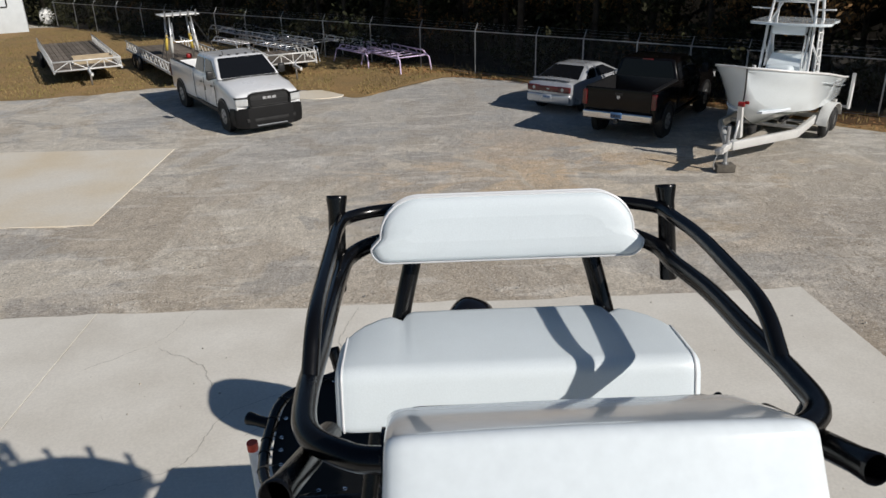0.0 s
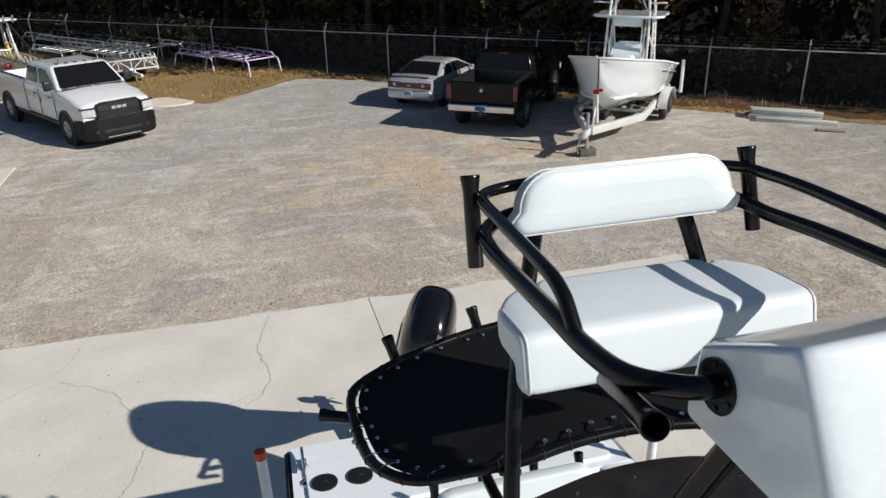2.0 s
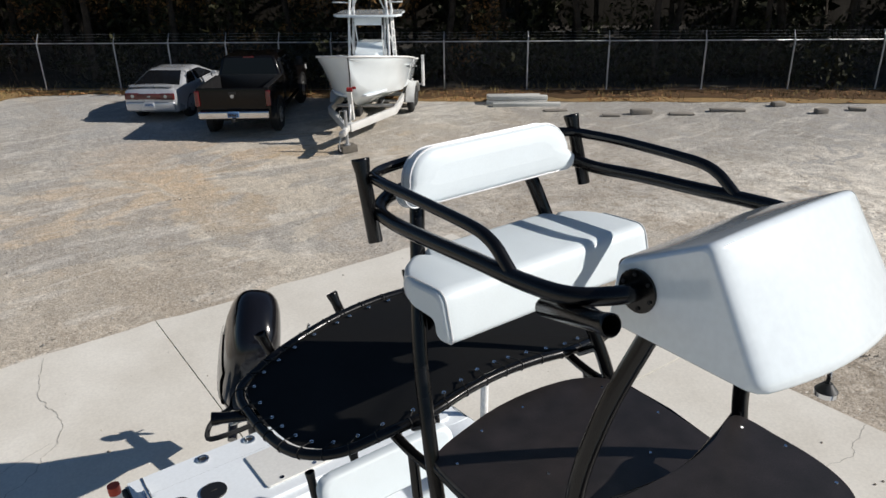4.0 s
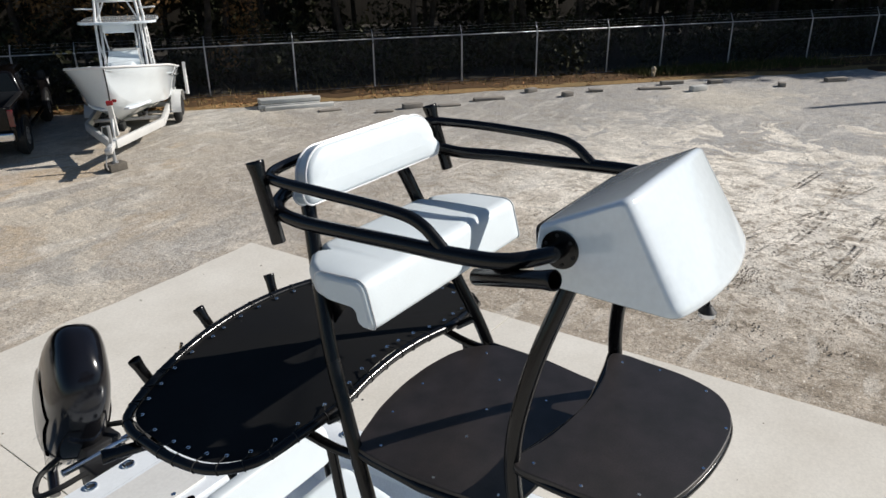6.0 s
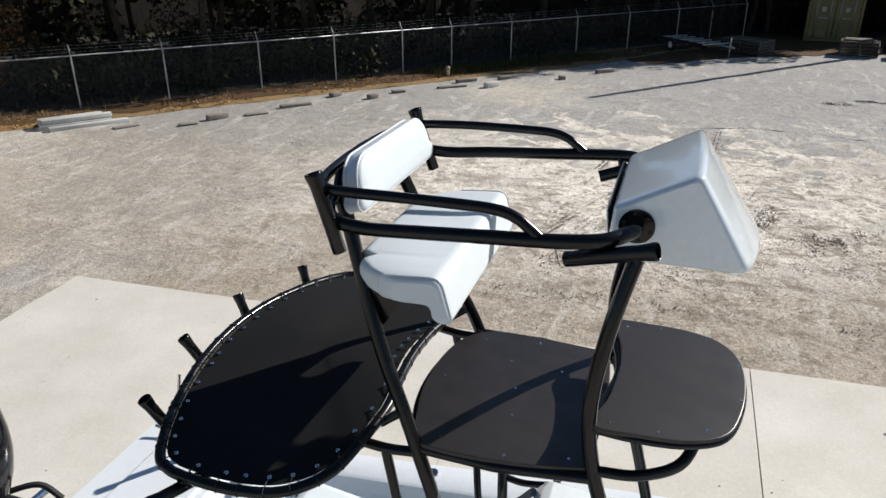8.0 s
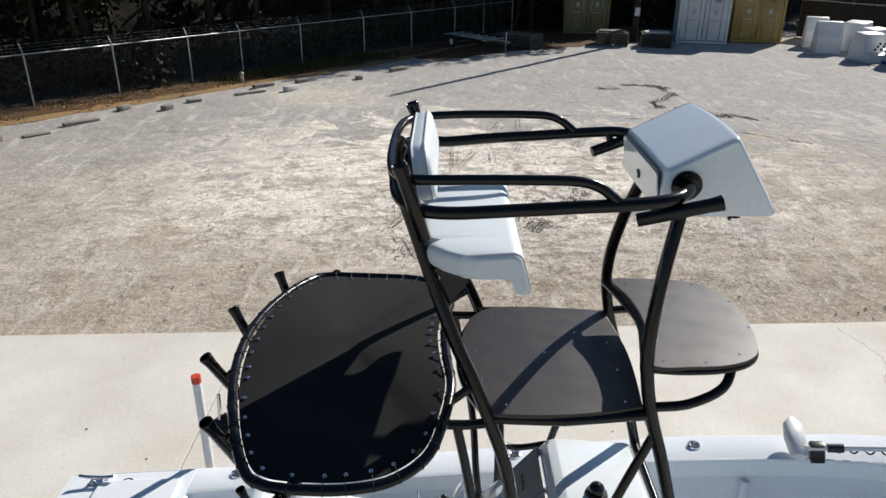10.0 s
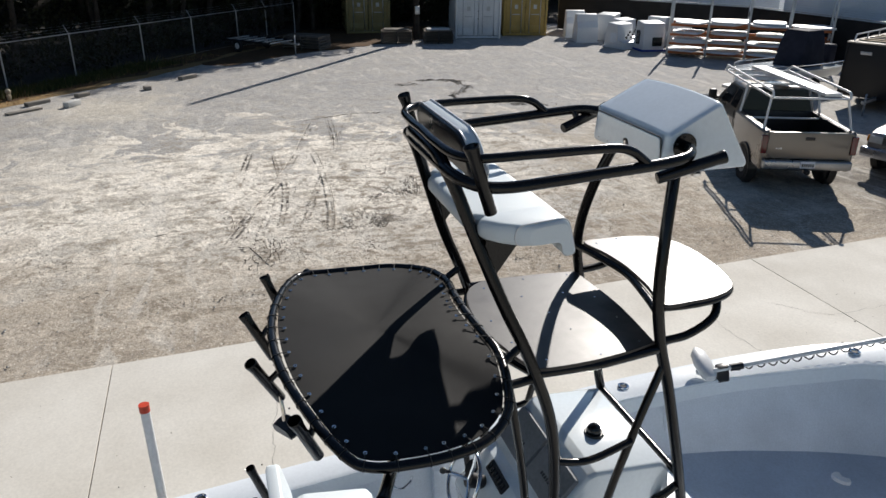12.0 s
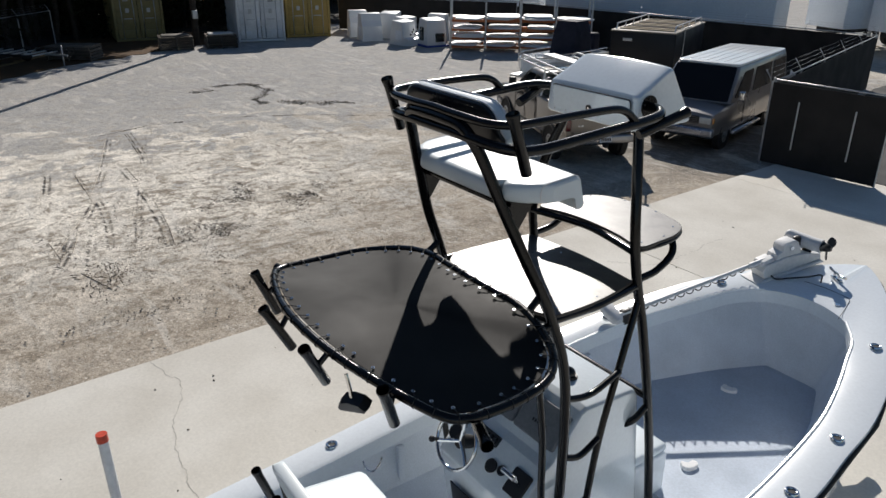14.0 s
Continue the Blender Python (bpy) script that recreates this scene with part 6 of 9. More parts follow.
def leaf_cloud(blobs, count, size, seed, squash=0.8):
    """Leaves as small bent quads gathered in clumps round the blobs (x, y, z, r)."""
    rg = np.random.RandomState(seed)
    Q = np.array(blobs)
    w = Q[:, 3] ** 2
    pick = Q[rg.choice(len(Q), count, p=w / w.sum())]

    def unit(a):
        return a / (np.linalg.norm(a, axis=1, keepdims=True) + 1e-6)

    d = unit(rg.randn(count, 3))
    c = pick[:, :3] + d * pick[:, 3:] * (0.35 + 0.65 * rg.rand(count, 1) ** 0.5) * np.array((1, 1, squash))
    a = unit(rg.randn(count, 3))
    t = unit(np.cross(a, rg.randn(count, 3)))
    s = size * (0.5 + rg.rand(count, 1))
    up = np.array((0, 0, 0.1)) * s
    V = np.stack((c - a * s, c + t * s * 0.45 + up, c + a * s, c - t * s * 0.45), 1).reshape(-1, 3)
    vs = V.tolist()
    fs = np.arange(4 * count).reshape(-1, 4).tolist()
    return vs, fs


def cloud_mesh(name, blobs, count, size, seed, material, squash=0.8):
    me = bpy.data.meshes.new(name)
    v, f = leaf_cloud(blobs, count, size, seed, squash)
    me.from_pydata(v, [], f)
    me.materials.append(material)
    return me


def make_tree(seed, height, material, label, at):
    rg = np.random.RandomState(seed)
    t = thing("tree", at, label, "tree", "trees behind the fence")
    b = B()
    lean = rg.randn(2) * 0.03
    pts = [(lean[0] * z * z * 0.1 + 0.06 * rg.randn(), lean[1] * z * z * 0.1 + 0.06 * rg.randn(), z) for z in np.linspace(-0.2, height, 9)]
    tube(b, spline(pts, 3), 0.075 + 0.006 * height, 9, r1=0.03)
    blobs = []
    for k in range(11):
        z = height * (0.30 + 0.62 * k / 10)
        a = rg.rand() * 6.28
        l = (0.9 + 1.6 * rg.rand()) * (1.15 - 0.7 * k / 10)
        x0, y0 = np.interp(z, [p[2] for p in pts], [p[0] for p in pts]), np.interp(z, [p[2] for p in pts], [p[1] for p in pts])
        end = (x0 + l * math.cos(a), y0 + l * math.sin(a), z + 0.3 + 0.7 * rg.rand())
        tube(b, spline([(x0, y0, z), ((x0 + end[0]) / 2, (y0 + end[1]) / 2, z + 0.25), end], 3), 0.05, 6, r1=0.012)
        blobs.append((*end, 0.55 + 0.7 * rg.rand()))
        blobs.append(((x0 + end[0]) / 2, (y0 + end[1]) / 2, z + 0.4, 0.5 + 0.5 * rg.rand()))
    part("trunk", b, BARK, t)
    o = new("crown", cloud_mesh("crown", blobs, 3200 if material is LEAVES else 2600, 0.15 if material is LEAVES else 0.08, seed, material))
    o.parent = t
    return t


kinds = [make_tree(3, 9.0, LEAVES, "tall dark evergreen tree in the wood", pose(8.0, 29.5, 0)), make_tree(8, 11.0, LEAVES, "tall slender dark tree in the wood", pose(15.5, 21.8, 0)), make_tree(14, 7.0, AUTUMN, "young tree with yellow-brown autumn leaves", pose(12.2, 23.2, 0)), make_tree(21, 10.0, LEAVES, "dense dark tree in the wood", pose(-2, 38.5, 0))]
rg = np.random.RandomState(4)
for k in range(88):
    u = -10 + 106 * (k + rg.rand()) / 88
    p = FA + FD * u + FN * (1.3 + 9 * rg.rand() ** 1.2)
    kd = kinds[[0, 1, 3, 0, 1, 3, 0, 1, 3, 2][rg.randint(10)]]
    s = 0.85 + 0.4 * rg.rand()
    o = copy_thing(kd, pose(p.x, p.y, 0, 0, 0, 360 * rg.rand()))
    o.scale = (s, s, s)
# a close front row along the fence, and the wood's end that shades it
for k in range(26):
    p = FA + FD * (8 + 88 * (k + 0.7 * rg.rand()) / 26) + FN * (1.6 + 1.8 * rg.rand())
    o = copy_thing(kinds[[0, 1, 3][rg.randint(3)]], pose(p.x, p.y, 0, 0, 0, 360 * rg.rand()))
for k in range(9):
    o = copy_thing(kinds[[0, 1, 3][k % 3]], pose(37.5 + 5 * rg.rand(), 3.5 - 7 * k / 9, 0, 0, 0, 360 * rg.rand()))
# the wood goes on behind the containers
for k in range(26):
    p = Vector((42.5 + 9 * rg.rand(), -26 + 30 * (k + rg.rand()) / 26, 0))
    if p.y < -14:
        p.x += 6
    o = copy_thing(kinds[rg.randint(4)], pose(p.x, p.y, 0, 0, 0, 360 * rg.rand()))
    if p.y > -14:
        o.scale = (0.75, 0.75, 0.62)
for k in range(7):
    o = copy_thing(kinds[[0, 3, 1][k % 3]], pose(43.2 + 1.1 * (k % 3), -13.0 + 2.0 * k, 0, 0, 0, 360 * rg.rand()))
    o.scale = (0.8, 0.8, 0.6)
# tall trees behind the first container, whose shade lies over the corner of the yard
for x, y, k, f in ((44.5, -10.3, 0, 0.95), (44.0, -8.0, 3, 1.25), (46.0, -7.2, 1, 1.45), (43.6, -6.0, 1, 1.3), (45.2, -4.6, 3, 1.4), (43.4, -3.2, 0, 1.4), (45.5, -1.8, 1, 1.35), (43.2, -0.4, 3, 1.3), (44.8, 1.2, 0, 1.4), (47.5, -5.5, 1, 1.5)):
    o = copy_thing(kinds[k], pose(x, y, 0, 0, 0, 360 * rg.rand()))
    o.scale = (f * 1.15, f * 1.15, f)
# dense undergrowth: one mass of small leaves
blobs = []
for k in range(370):
    u = -12 + 106 * rg.rand()
    dist = 0.7 + 7.5 * rg.rand() ** 1.4
    p = FA + FD * u + FN * dist
    h = (0.5 + 2.2 * rg.rand()) * min(1.0, 0.5 + dist * 0.3)
    for q in range(3):
        blobs.append((p.x + 0.5 * rg.randn(), p.y + 0.5 * rg.randn(), h * (0.3 + 0.35 * q), 0.45 + 0.6 * rg.rand()))
for k in range(90):
    x, y, h = 41.5 + 6 * rg.rand(), -16 + 19 * rg.rand(), 0.8 + 2.0 * rg.rand()
    for q in range(3):
        blobs.append((x + 0.5 * rg.randn(), y + 0.5 * rg.randn(), h * (0.3 + 0.35 * q), 0.5 + 0.6 * rg.rand()))
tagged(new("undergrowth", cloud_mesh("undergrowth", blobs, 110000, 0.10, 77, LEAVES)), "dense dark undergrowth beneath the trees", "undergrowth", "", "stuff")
blobs = []
for k in range(60):
    u = 4 + 46 * rg.rand()
    p = FA + FD * u + FN * (0.8 + 2.5 * rg.rand())
    blobs.append((p.x, p.y, 0.5 + 2.8 * rg.rand(), 0.3 + 0.4 * rg.rand()))
tagged(new("autumn_bushes", cloud_mesh("autumn_bushes", blobs, 4200, 0.07, 78, AUTUMN)), "sparse brown and yellow bushes at the wood edge", "bushes", "", "stuff")
b = B()
for k in range(110):
    u = 2 + 66 * rg.rand()
    p = FA + FD * u + FN * (0.3 + 2.2 * rg.rand())
    h = 0.8 + 2.4 * rg.rand()
    q = [p, p + Vector((0.3 * rg.randn(), 0.3 * rg.randn(), h * 0.5)), p + Vector((0.7 * rg.randn(), 0.7 * rg.randn(), h))]
    tube(b, spline(q, 4), 0.014, 5, r1=0.004)
ob = solid("bare_saplings", b, BARK, "thin bare saplings and vines at the wood edge", "saplings", "", "stuff")
# far treeline that closes the view
blobs = []
for k in range(260):
    u = -60 + 190 * rg.rand()
    p = FA + FD * u + FN * (10 + 7 * rg.rand())
    blobs.append((p.x, p.y, 0.5 + 9 * rg.rand(), 1.2 + 1.0 * rg.rand()))
for k in range(170):
    blobs.append((54.5 + 6 * rg.rand(), -40 + 50 * rg.rand(), 0.5 + 8 * rg.rand(), 1.2 + 1.0 * rg.rand()))
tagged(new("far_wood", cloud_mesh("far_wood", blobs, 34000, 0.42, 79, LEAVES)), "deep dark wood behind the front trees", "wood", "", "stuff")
# near-black floor sheets: the shade under the trees is put into their colour
SHADE_EARTH = mat("shade_dark_forest_floor", (0.03, 0.024, 0.016), 0.95, 0, 0.25, 0.8, 12, 0.03)
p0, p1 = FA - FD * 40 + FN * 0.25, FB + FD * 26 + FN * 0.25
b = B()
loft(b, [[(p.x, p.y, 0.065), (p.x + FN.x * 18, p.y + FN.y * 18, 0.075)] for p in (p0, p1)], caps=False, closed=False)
solid("forest_floor", b, SHADE_EARTH, "leaf-strewn forest floor behind the fence, darkened for the wood's shade", "forest floor", "", "structure")
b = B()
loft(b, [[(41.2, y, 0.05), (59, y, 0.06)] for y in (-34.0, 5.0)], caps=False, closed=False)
solid("forest_floor", b, SHADE_EARTH, "forest floor behind the containers, darkened for the wood's shade", "forest floor", "", "structure")
# backdrop banks in the same shade-dark colour close the view
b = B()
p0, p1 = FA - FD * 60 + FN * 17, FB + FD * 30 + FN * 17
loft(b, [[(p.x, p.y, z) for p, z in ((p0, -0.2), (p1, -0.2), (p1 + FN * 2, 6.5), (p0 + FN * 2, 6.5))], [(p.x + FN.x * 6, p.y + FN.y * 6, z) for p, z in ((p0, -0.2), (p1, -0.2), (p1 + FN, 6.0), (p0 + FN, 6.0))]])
solid("wood_bank", b, SHADE_EARTH, "dark wooded bank closing the view", "bank", "", "structure")
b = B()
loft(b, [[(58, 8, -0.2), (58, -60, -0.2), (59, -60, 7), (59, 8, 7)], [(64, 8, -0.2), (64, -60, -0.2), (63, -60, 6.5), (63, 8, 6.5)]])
solid("wood_bank", b, SHADE_EARTH, "dark wooded bank closing the view", "bank", "", "structure")
# ---- vehicles: local y forward, x to the right, origin on the ground ----
TINT = mat("dark_window_glass", (0.008, 0.009, 0.011), 0.06, 0, 0.05, 2, 40, 0, 0.0, None, 0.25)
LAMP_GLASS = mat("clear_headlamp", (0.62, 0.63, 0.63), 0.12, 0.2, 0.1, 12, 60, 0, 0.8)
LAMP_RED = mat("red_tail_lamp", (0.11, 0.005, 0.007), 0.18, 0, 0.1, 10, 60, 0, 0.8)
LAMP_AMBER = mat("amber_lamp", (0.75, 0.30, 0.05), 0.2, 0, 0.1, 10, 60, 0, 0.8)
RIM = mat("alloy_rim", (0.45, 0.46, 0.47), 0.35, 0.8, 0.1)
PLATE_W = mat("number_plate_white", (0.70, 0.73, 0.78), 0.4)
PLATE_B = mat("number_plate_blue", (0.10, 0.22, 0.45), 0.4)


def paint(name, base, rough=0.28, metal=0.0, coat=0.8, tint=None):
    return mat(name, base, rough, metal, 0.05, 0.8, 70, 0, coat, tint)


def at_dir(x, y, fx, fy, z=0):
    return pose(x, y, z, 0, 0, math.degrees(math.atan2(-fx, fy)))


def shell(bm, stations, crown=0.02):
    """A body lofted along y from stations (y, half width, bottom, top, shoulder)."""
    rings = []
    for y, w, zb, zt, sh in stations:
        half = [(w * 0.90, zb), (w * 0.985, zb + 0.06), (w, zb + (zt - zb) * 0.35), (w * 0.995, zb + (zt - zb) * 0.62), (w * 0.97, zt - 0.09), (w * 0.93, zt - 0.025), (w * sh, zt), (w * 0.35, zt + crown)]
        rings.append([(x, y, z) for x, z in half] + [(-x, y, z) for x, z in half[::-1]])
    return loft(bm, rings)


def greenhouse(bm, y0, y1, w0, z0, ty0, ty1, w1, z1, r=0.10):
    rings = []
    for k, f in ((0, 0), (0.86, 0.80), (0.95, 0.93), (1.0, 1.0), (1.025, 1.0)):
        q = min(k, 1.0)
        a, c, w, z = y0 + (ty0 - y0) * q, y1 + (ty1 - y1) * q, w0 + (w1 - w0) * q, z0 + (z1 - z0) * k
        ins = 0 if k < 0.9 else (0.02 if k < 0.97 else (0.05 if k < 1.01 else 0.25))
        a, c, w = a + ins, c - ins, w - ins
        rings.append([tuple(p) for p in fillet([(-w, a, z), (w, a, z), (w, c, z), (-w, c, z)], r, 4, True)])
    return loft(bm, rings)


def pane(corners, inset=0.04, out=0.008):
    """A glass panel set just proud of the face with these four corners."""
    P = [Vector(p) for p in corners]
    c = sum(P, Vector()) / 4
    nrm = (P[1] - P[0]).cross(P[3] - P[0]).normalized()
    Q = [p + (c - p).normalized() * inset for p in P]
    Q = fillet(Q, 0.05, 3, True)
    return loft(B(), [[p - nrm * 0.01 for p in Q], [p + nrm * out for p in Q]])


def wheel(parent, x, y, r, w, side, hub=None):
    b = B()
    ring = []
    for k in range(28):
        a = 2 * math.pi * k / 28
        ring.append((math.cos(a), math.sin(a)))
    prof = [(0, r * 0.62), (0.0, r * 0.90), (0.03, r * 0.985), (0.07, r), (w - 0.07, r), (w - 0.03, r * 0.985), (w, r * 0.90), (w, r * 0.62)]
    loft(b, [[(x + side * (h - w), y + q * c, r + q * s) for c, s in ring] for h, q in prof])
    t = part("wheel", b, RUBBER, parent, "black tyre")
    b = B()
    disc(b, (x + side * -0.02, y, r), r * 0.60, 0.025, (side, 0, 0), 24, r * 0.52)
    rim = part("rim", b, hub or RIM, t, "metal rim")
    for k in range(5):
        a = 2 * math.pi * k / 5
        b = B(); box(b, (x + side * 0.006, y + r * 0.36 * math.cos(a), r + r * 0.36 * math.sin(a)), (0.012, r * 0.13, r * 0.13), 0.01); part("rim_hole", b, RUBBER, t)
    b = B(); disc(b, (x, y, r), r * 0.16, 0.02, (side, 0, 0), 14); part("hub_cap", b, hub or RIM, t)
    # dark arch around it
    b = B()
    loft(b, [[(x + side * d, y + q * c, r + q * s) for c, s in ((math.cos(math.pi * k / 16), math.sin(math.pi * k / 16)) for k in range(17))] for d, q in ((-0.16, r * 1.24), (0.012, r * 1.24), (0.012, r * 1.10), (-0.16, r * 1.10))], caps=False, closed=False)
    part("wheel_arch", b, PLASTIC, parent, "dark wheel arch")
    b = B(); disc(b, (x - side * 0.17, y, r), r * 1.16, 0.160, (side, 0, 0), 28); part("wheel_well", b, RUBBER, parent, "dark wheel well")


def pickup(name, m, col, label, L=6.0, W=1.0, cab=(-0.75, 1.15), hood=(1.18, 1.24), roof=1.95, belt=1.36, wb=3.9, r=0.40, bump=CHROME, front="truck", plate_mat=PLATE_W, crew=True, dark_front=None, rake=0.52):
    v = thing(name, m, label, "pickup truck")
    h = L / 2
    c0, c1 = cab
    zb = 0.52
    nose = hood[0]
    body = part("front_body", shell(B(), [(c1 - 0.25, W * 0.985, zb, belt - 0.02, 0.8), (c1 + 0.1, W * 0.985, zb, belt - 0.02, 0.8), (c1 + 0.45, W * 0.99, zb, hood[1], 0.80), ((c1 + h) / 2 + 0.1, W * 0.995, zb, (hood[1] + nose) / 2 + 0.025, 0.80), (h - 0.42, W * 0.985, zb, nose, 0.78), (h - 0.22, W * 0.965, zb, nose - 0.03, 0.76), (h - 0.12, W * (0.955 if dark_front else 0.935), zb + 0.02, nose - 0.075, 0.72), (h - 0.07, W * (0.935 if dark_front else 0.90), zb + 0.04, nose - 0.15, 0.70)], 0.045), col, v, "", 50)
    for s in (-1, 1):
        part("cowl", box(B(), (s * W * 0.42, c1 + 0.26, belt - 0.012), (W * 0.8, 0.10, 0.03), 0.01), PLASTIC, body)
    mid = part("cab_body", shell(B(), [(c0, W * 0.985, zb, belt, 0.93), ((c0 + c1) / 2, W * 0.99, zb, belt, 0.93), (c1, W * 0.985, zb, belt, 0.93)], 0.0), col, v, "", 30)
    gh = (c0 + 0.02, c1 + 0.22, W * 0.93, belt - 0.02, c0 + 0.10, c1 + 0.22 - rake - 0.22, W * 0.77, roof)
    cabin = part("cabin", greenhouse(B(), *gh), col, v, "", 40)
    y0, y1, w0, z0, t0, t1, w1, z1 = gh
    def fp(side, f, k):
        yy = (y0 + (t0 - y0) * k) * (1 - f) + (y1 + (t1 - y1) * k) * f
        return (side * (w0 + (w1 - w0) * k + 0.004), yy, z0 + (z1 - z0) * k)
    part("windshield", pane([(-w0, y1, z0), (w0, y1, z0), (w1, t1, z1), (-w1, t1, z1)][::-1], 0.09), TINT, cabin)
    part("rear_window", pane([(-w0, y0, z0), (w0, y0, z0), (w1, t0, z1), (-w1, t0, z1)], 0.10), TINT, cabin)
    for s in (-1, 1):
        cuts = ((0.04, 0.43), (0.47, 0.93)) if crew else ((0.08, 0.36), (0.40, 0.93))
        for a, c in cuts:
            q = [fp(s, a, 0.06), fp(s, c, 0.06), fp(s, c - (0.13 if c > 0.9 else 0), 0.86), fp(s, a, 0.86)]
            part("side_window", pane(q if s > 0 else q[::-1], 0.03), TINT, cabin)
        for a in (0.45, 0.02, 0.88):
            yy = y0 + (y1 - y0) * a
            part("door_seam", box(B(), (s * W * 0.993, yy, 0.98), (0.012, 0.012, 0.72)), RUBBER, mid)
        for a in (0.40, 0.83):
            yy = y0 + (y1 - y0) * a - 0.12
            part("door_handle", box(B(), (s * (W * 0.985 + 0.012), yy - 0.05, 1.17), (0.025, 0.16, 0.035), 0.01), PLASTIC, mid)
        mir = part("mirror", box(B(), (s * (W * 0.93 + 0.17), c1 - 0.02, belt + 0.10), (0.20, 0.12, 0.26), 0.04, 3), PLASTIC, v, "black door mirror")
        part("mirror_arm", box(B(), (s * (W * 0.93 + 0.03), c1 - 0.02, belt + 0.02), (0.14, 0.05, 0.06), 0.01), PLASTIC, mir)
        part("bed_side", box(B(), (s * (W * 0.985 - 0.07), (-h + c0) / 2 + 0.02, (zb + belt) / 2 + 0.02), (0.14, c0 + h - 0.06, belt - zb + 0.04), 0.045, 4), col, v)
        part("bed_rail", box(B(), (s * (W * 0.985 - 0.07), (-h + c0) / 2 + 0.02, belt + 0.045), (0.10, c0 + h - 0.16, 0.02), 0.006), PLASTIC, v)
        part("tail_lamp", box(B(), (s * (W * 0.95), -h + 0.045, 1.10), (0.13, 0.10, 0.40), 0.02, 3), LAMP_RED, v, "red tail lamp")
        hl = part("head_lamp", box(B(), (s * W * 0.775, h - 0.10, hood[0] - 0.25), (0.36, 0.19, 0.22), 0.045, 4, Matrix.Rotation(-s * 0.25, 4, "Z")), LAMP_GLASS, v, "clear headlamp")
        part("lamp_bezel", box(B(), (s * W * 0.775, h - 0.105, hood[0] - 0.132), (0.40, 0.19, 0.035), 0.012, 3, Matrix.Rotation(-s * 0.25, 4, "Z")), PLASTIC, hl, "dark lamp bezel")
        part("bed_liner", box(B(), (s * (W * 0.985 - 0.150), (-h + c0) / 2 + 0.02, 1.10), (0.02, c0 + h - 0.20, belt - 0.78)), PLASTIC, v, "black bed liner")
        wheel(v, s * (W + 0.008), wb / 2 - 0.02, r, 0.26, s)
        wheel(v, s * (W + 0.008), -wb / 2, r, 0.26, s)
        part("rocker", box(B(), (s * W * 0.955, 0.1, 0.50), (0.10, wb - 1.1, 0.10), 0.03), PLASTIC if dark_front else col, v)
    part("bed_floor", box(B(), (0, (-h + c0) / 2 + 0.03, 0.80), (W * 1.84, c0 + h - 0.12, 0.06)), PLASTIC, v, "black bed floor")
    part("bed_front", box(B(), (0, c0 - 0.03, 1.08), (W * 1.80, 0.05, 0.60), 0.01), PLASTIC, v)
    part("underbody", box(B(), (0, 0, 0.50), (W * 1.5, L - 0.9, 0.20), 0.05), RUBBER, v)
    tg = part("tailgate", box(B(), (0, -h + 0.06, 1.08), (W * 1.76, 0.09, 0.58), 0.02, 3), col, v)
    part("tailgate_handle", box(B(), (0, -h + 0.01, 1.24), (0.20, 0.02, 0.07), 0.008), PLASTIC, tg)
    b = B(); box(b, (0, -h - 0.02, 0.68), (W * 1.90, 0.16, 0.20), 0.04, 3); rb = part("rear_bumper", b, bump, v, "bright steel rear bumper" if bump is CHROME else "")
    part("hitch", box(B(), (0, -h - 0.12, 0.55), (0.09, 0.16, 0.09), 0.01), RUBBER, v)
    pl = part("number_plate", box(B(), (0, -h - 0.108, 0.70), (0.31, 0.02, 0.16), 0.01), plate_mat, rb, "number plate with plain bars")
    bars(pl, Matrix.Translation((0, -h - 0.12, 0.69)) @ Matrix.Rotation(radians(90), 4, "X"), 6, 0.26, 0.07, SCREEN)
    bz, bh = (0.50, 0.56) if dark_front else (0.62, 0.30)
    fb = part("front_bumper", loft(B(), [[(x, y, z) for x, y in [(p.x, p.y) for p in fillet([(-W * k, h - 0.62, 0), (-W * k, h - 0.10, 0), (-W * 0.66, h + 0.07 * k, 0), (W * 0.66, h + 0.07 * k, 0), (W * k, h - 0.10, 0), (W * k, h - 0.62, 0), (W * 0.8, h - 0.62, 0), (W * 0.8, h - 0.25, 0), (-W * 0.8, h - 0.25, 0), (-W * 0.8, h - 0.62, 0)], 0.10, 4, True)]] for z, k in ((bz - bh / 2, 0.93), (bz - bh / 2 + 0.05, 0.985), (bz, 1.01), (bz + bh / 2 - 0.05, 1.0), (bz + bh / 2, 0.965))]), dark_front or bump, v, "", 50)
    gh2 = 0.40 if dark_front else 0.32
    gr = part("grille", box(B(), (0, h - 0.07, nose - 0.04 - gh2 / 2), (W * (1.16 if dark_front else 1.12), 0.14, gh2), 0.05, 4), PLASTIC, v, "black grille")
    if dark_front:
        part("grille_frame", tube(B(), fillet([(-W * 0.60, h + 0.0, nose - gh2 - 0.02), (-W * 0.62, h - 0.01, nose - 0.14), (-W * 0.48, h - 0.02, nose - 0.03), (W * 0.48, h - 0.02, nose - 0.03), (W * 0.62, h - 0.01, nose - 0.14), (W * 0.60, h + 0.0, nose - gh2 - 0.02)], 0.06, 4, True), 0.035, 8, True), dark_front, gr, "thick black grille surround")
    for k in range(3):
        part("grille_bar", box(B(), (0, h + 0.005, nose - gh2 + 0.03 + (gh2 - 0.10) / 2 * k), (W * 1.08, 0.02, 0.030), 0.008), RUBBER if dark_front else CHROME, gr)
    if dark_front:
        part("fog_lamp", box(B(), (-W * 0.62, h + 0.045, bz - 0.05), (0.22, 0.05, 0.10), 0.015), RUBBER, fb)
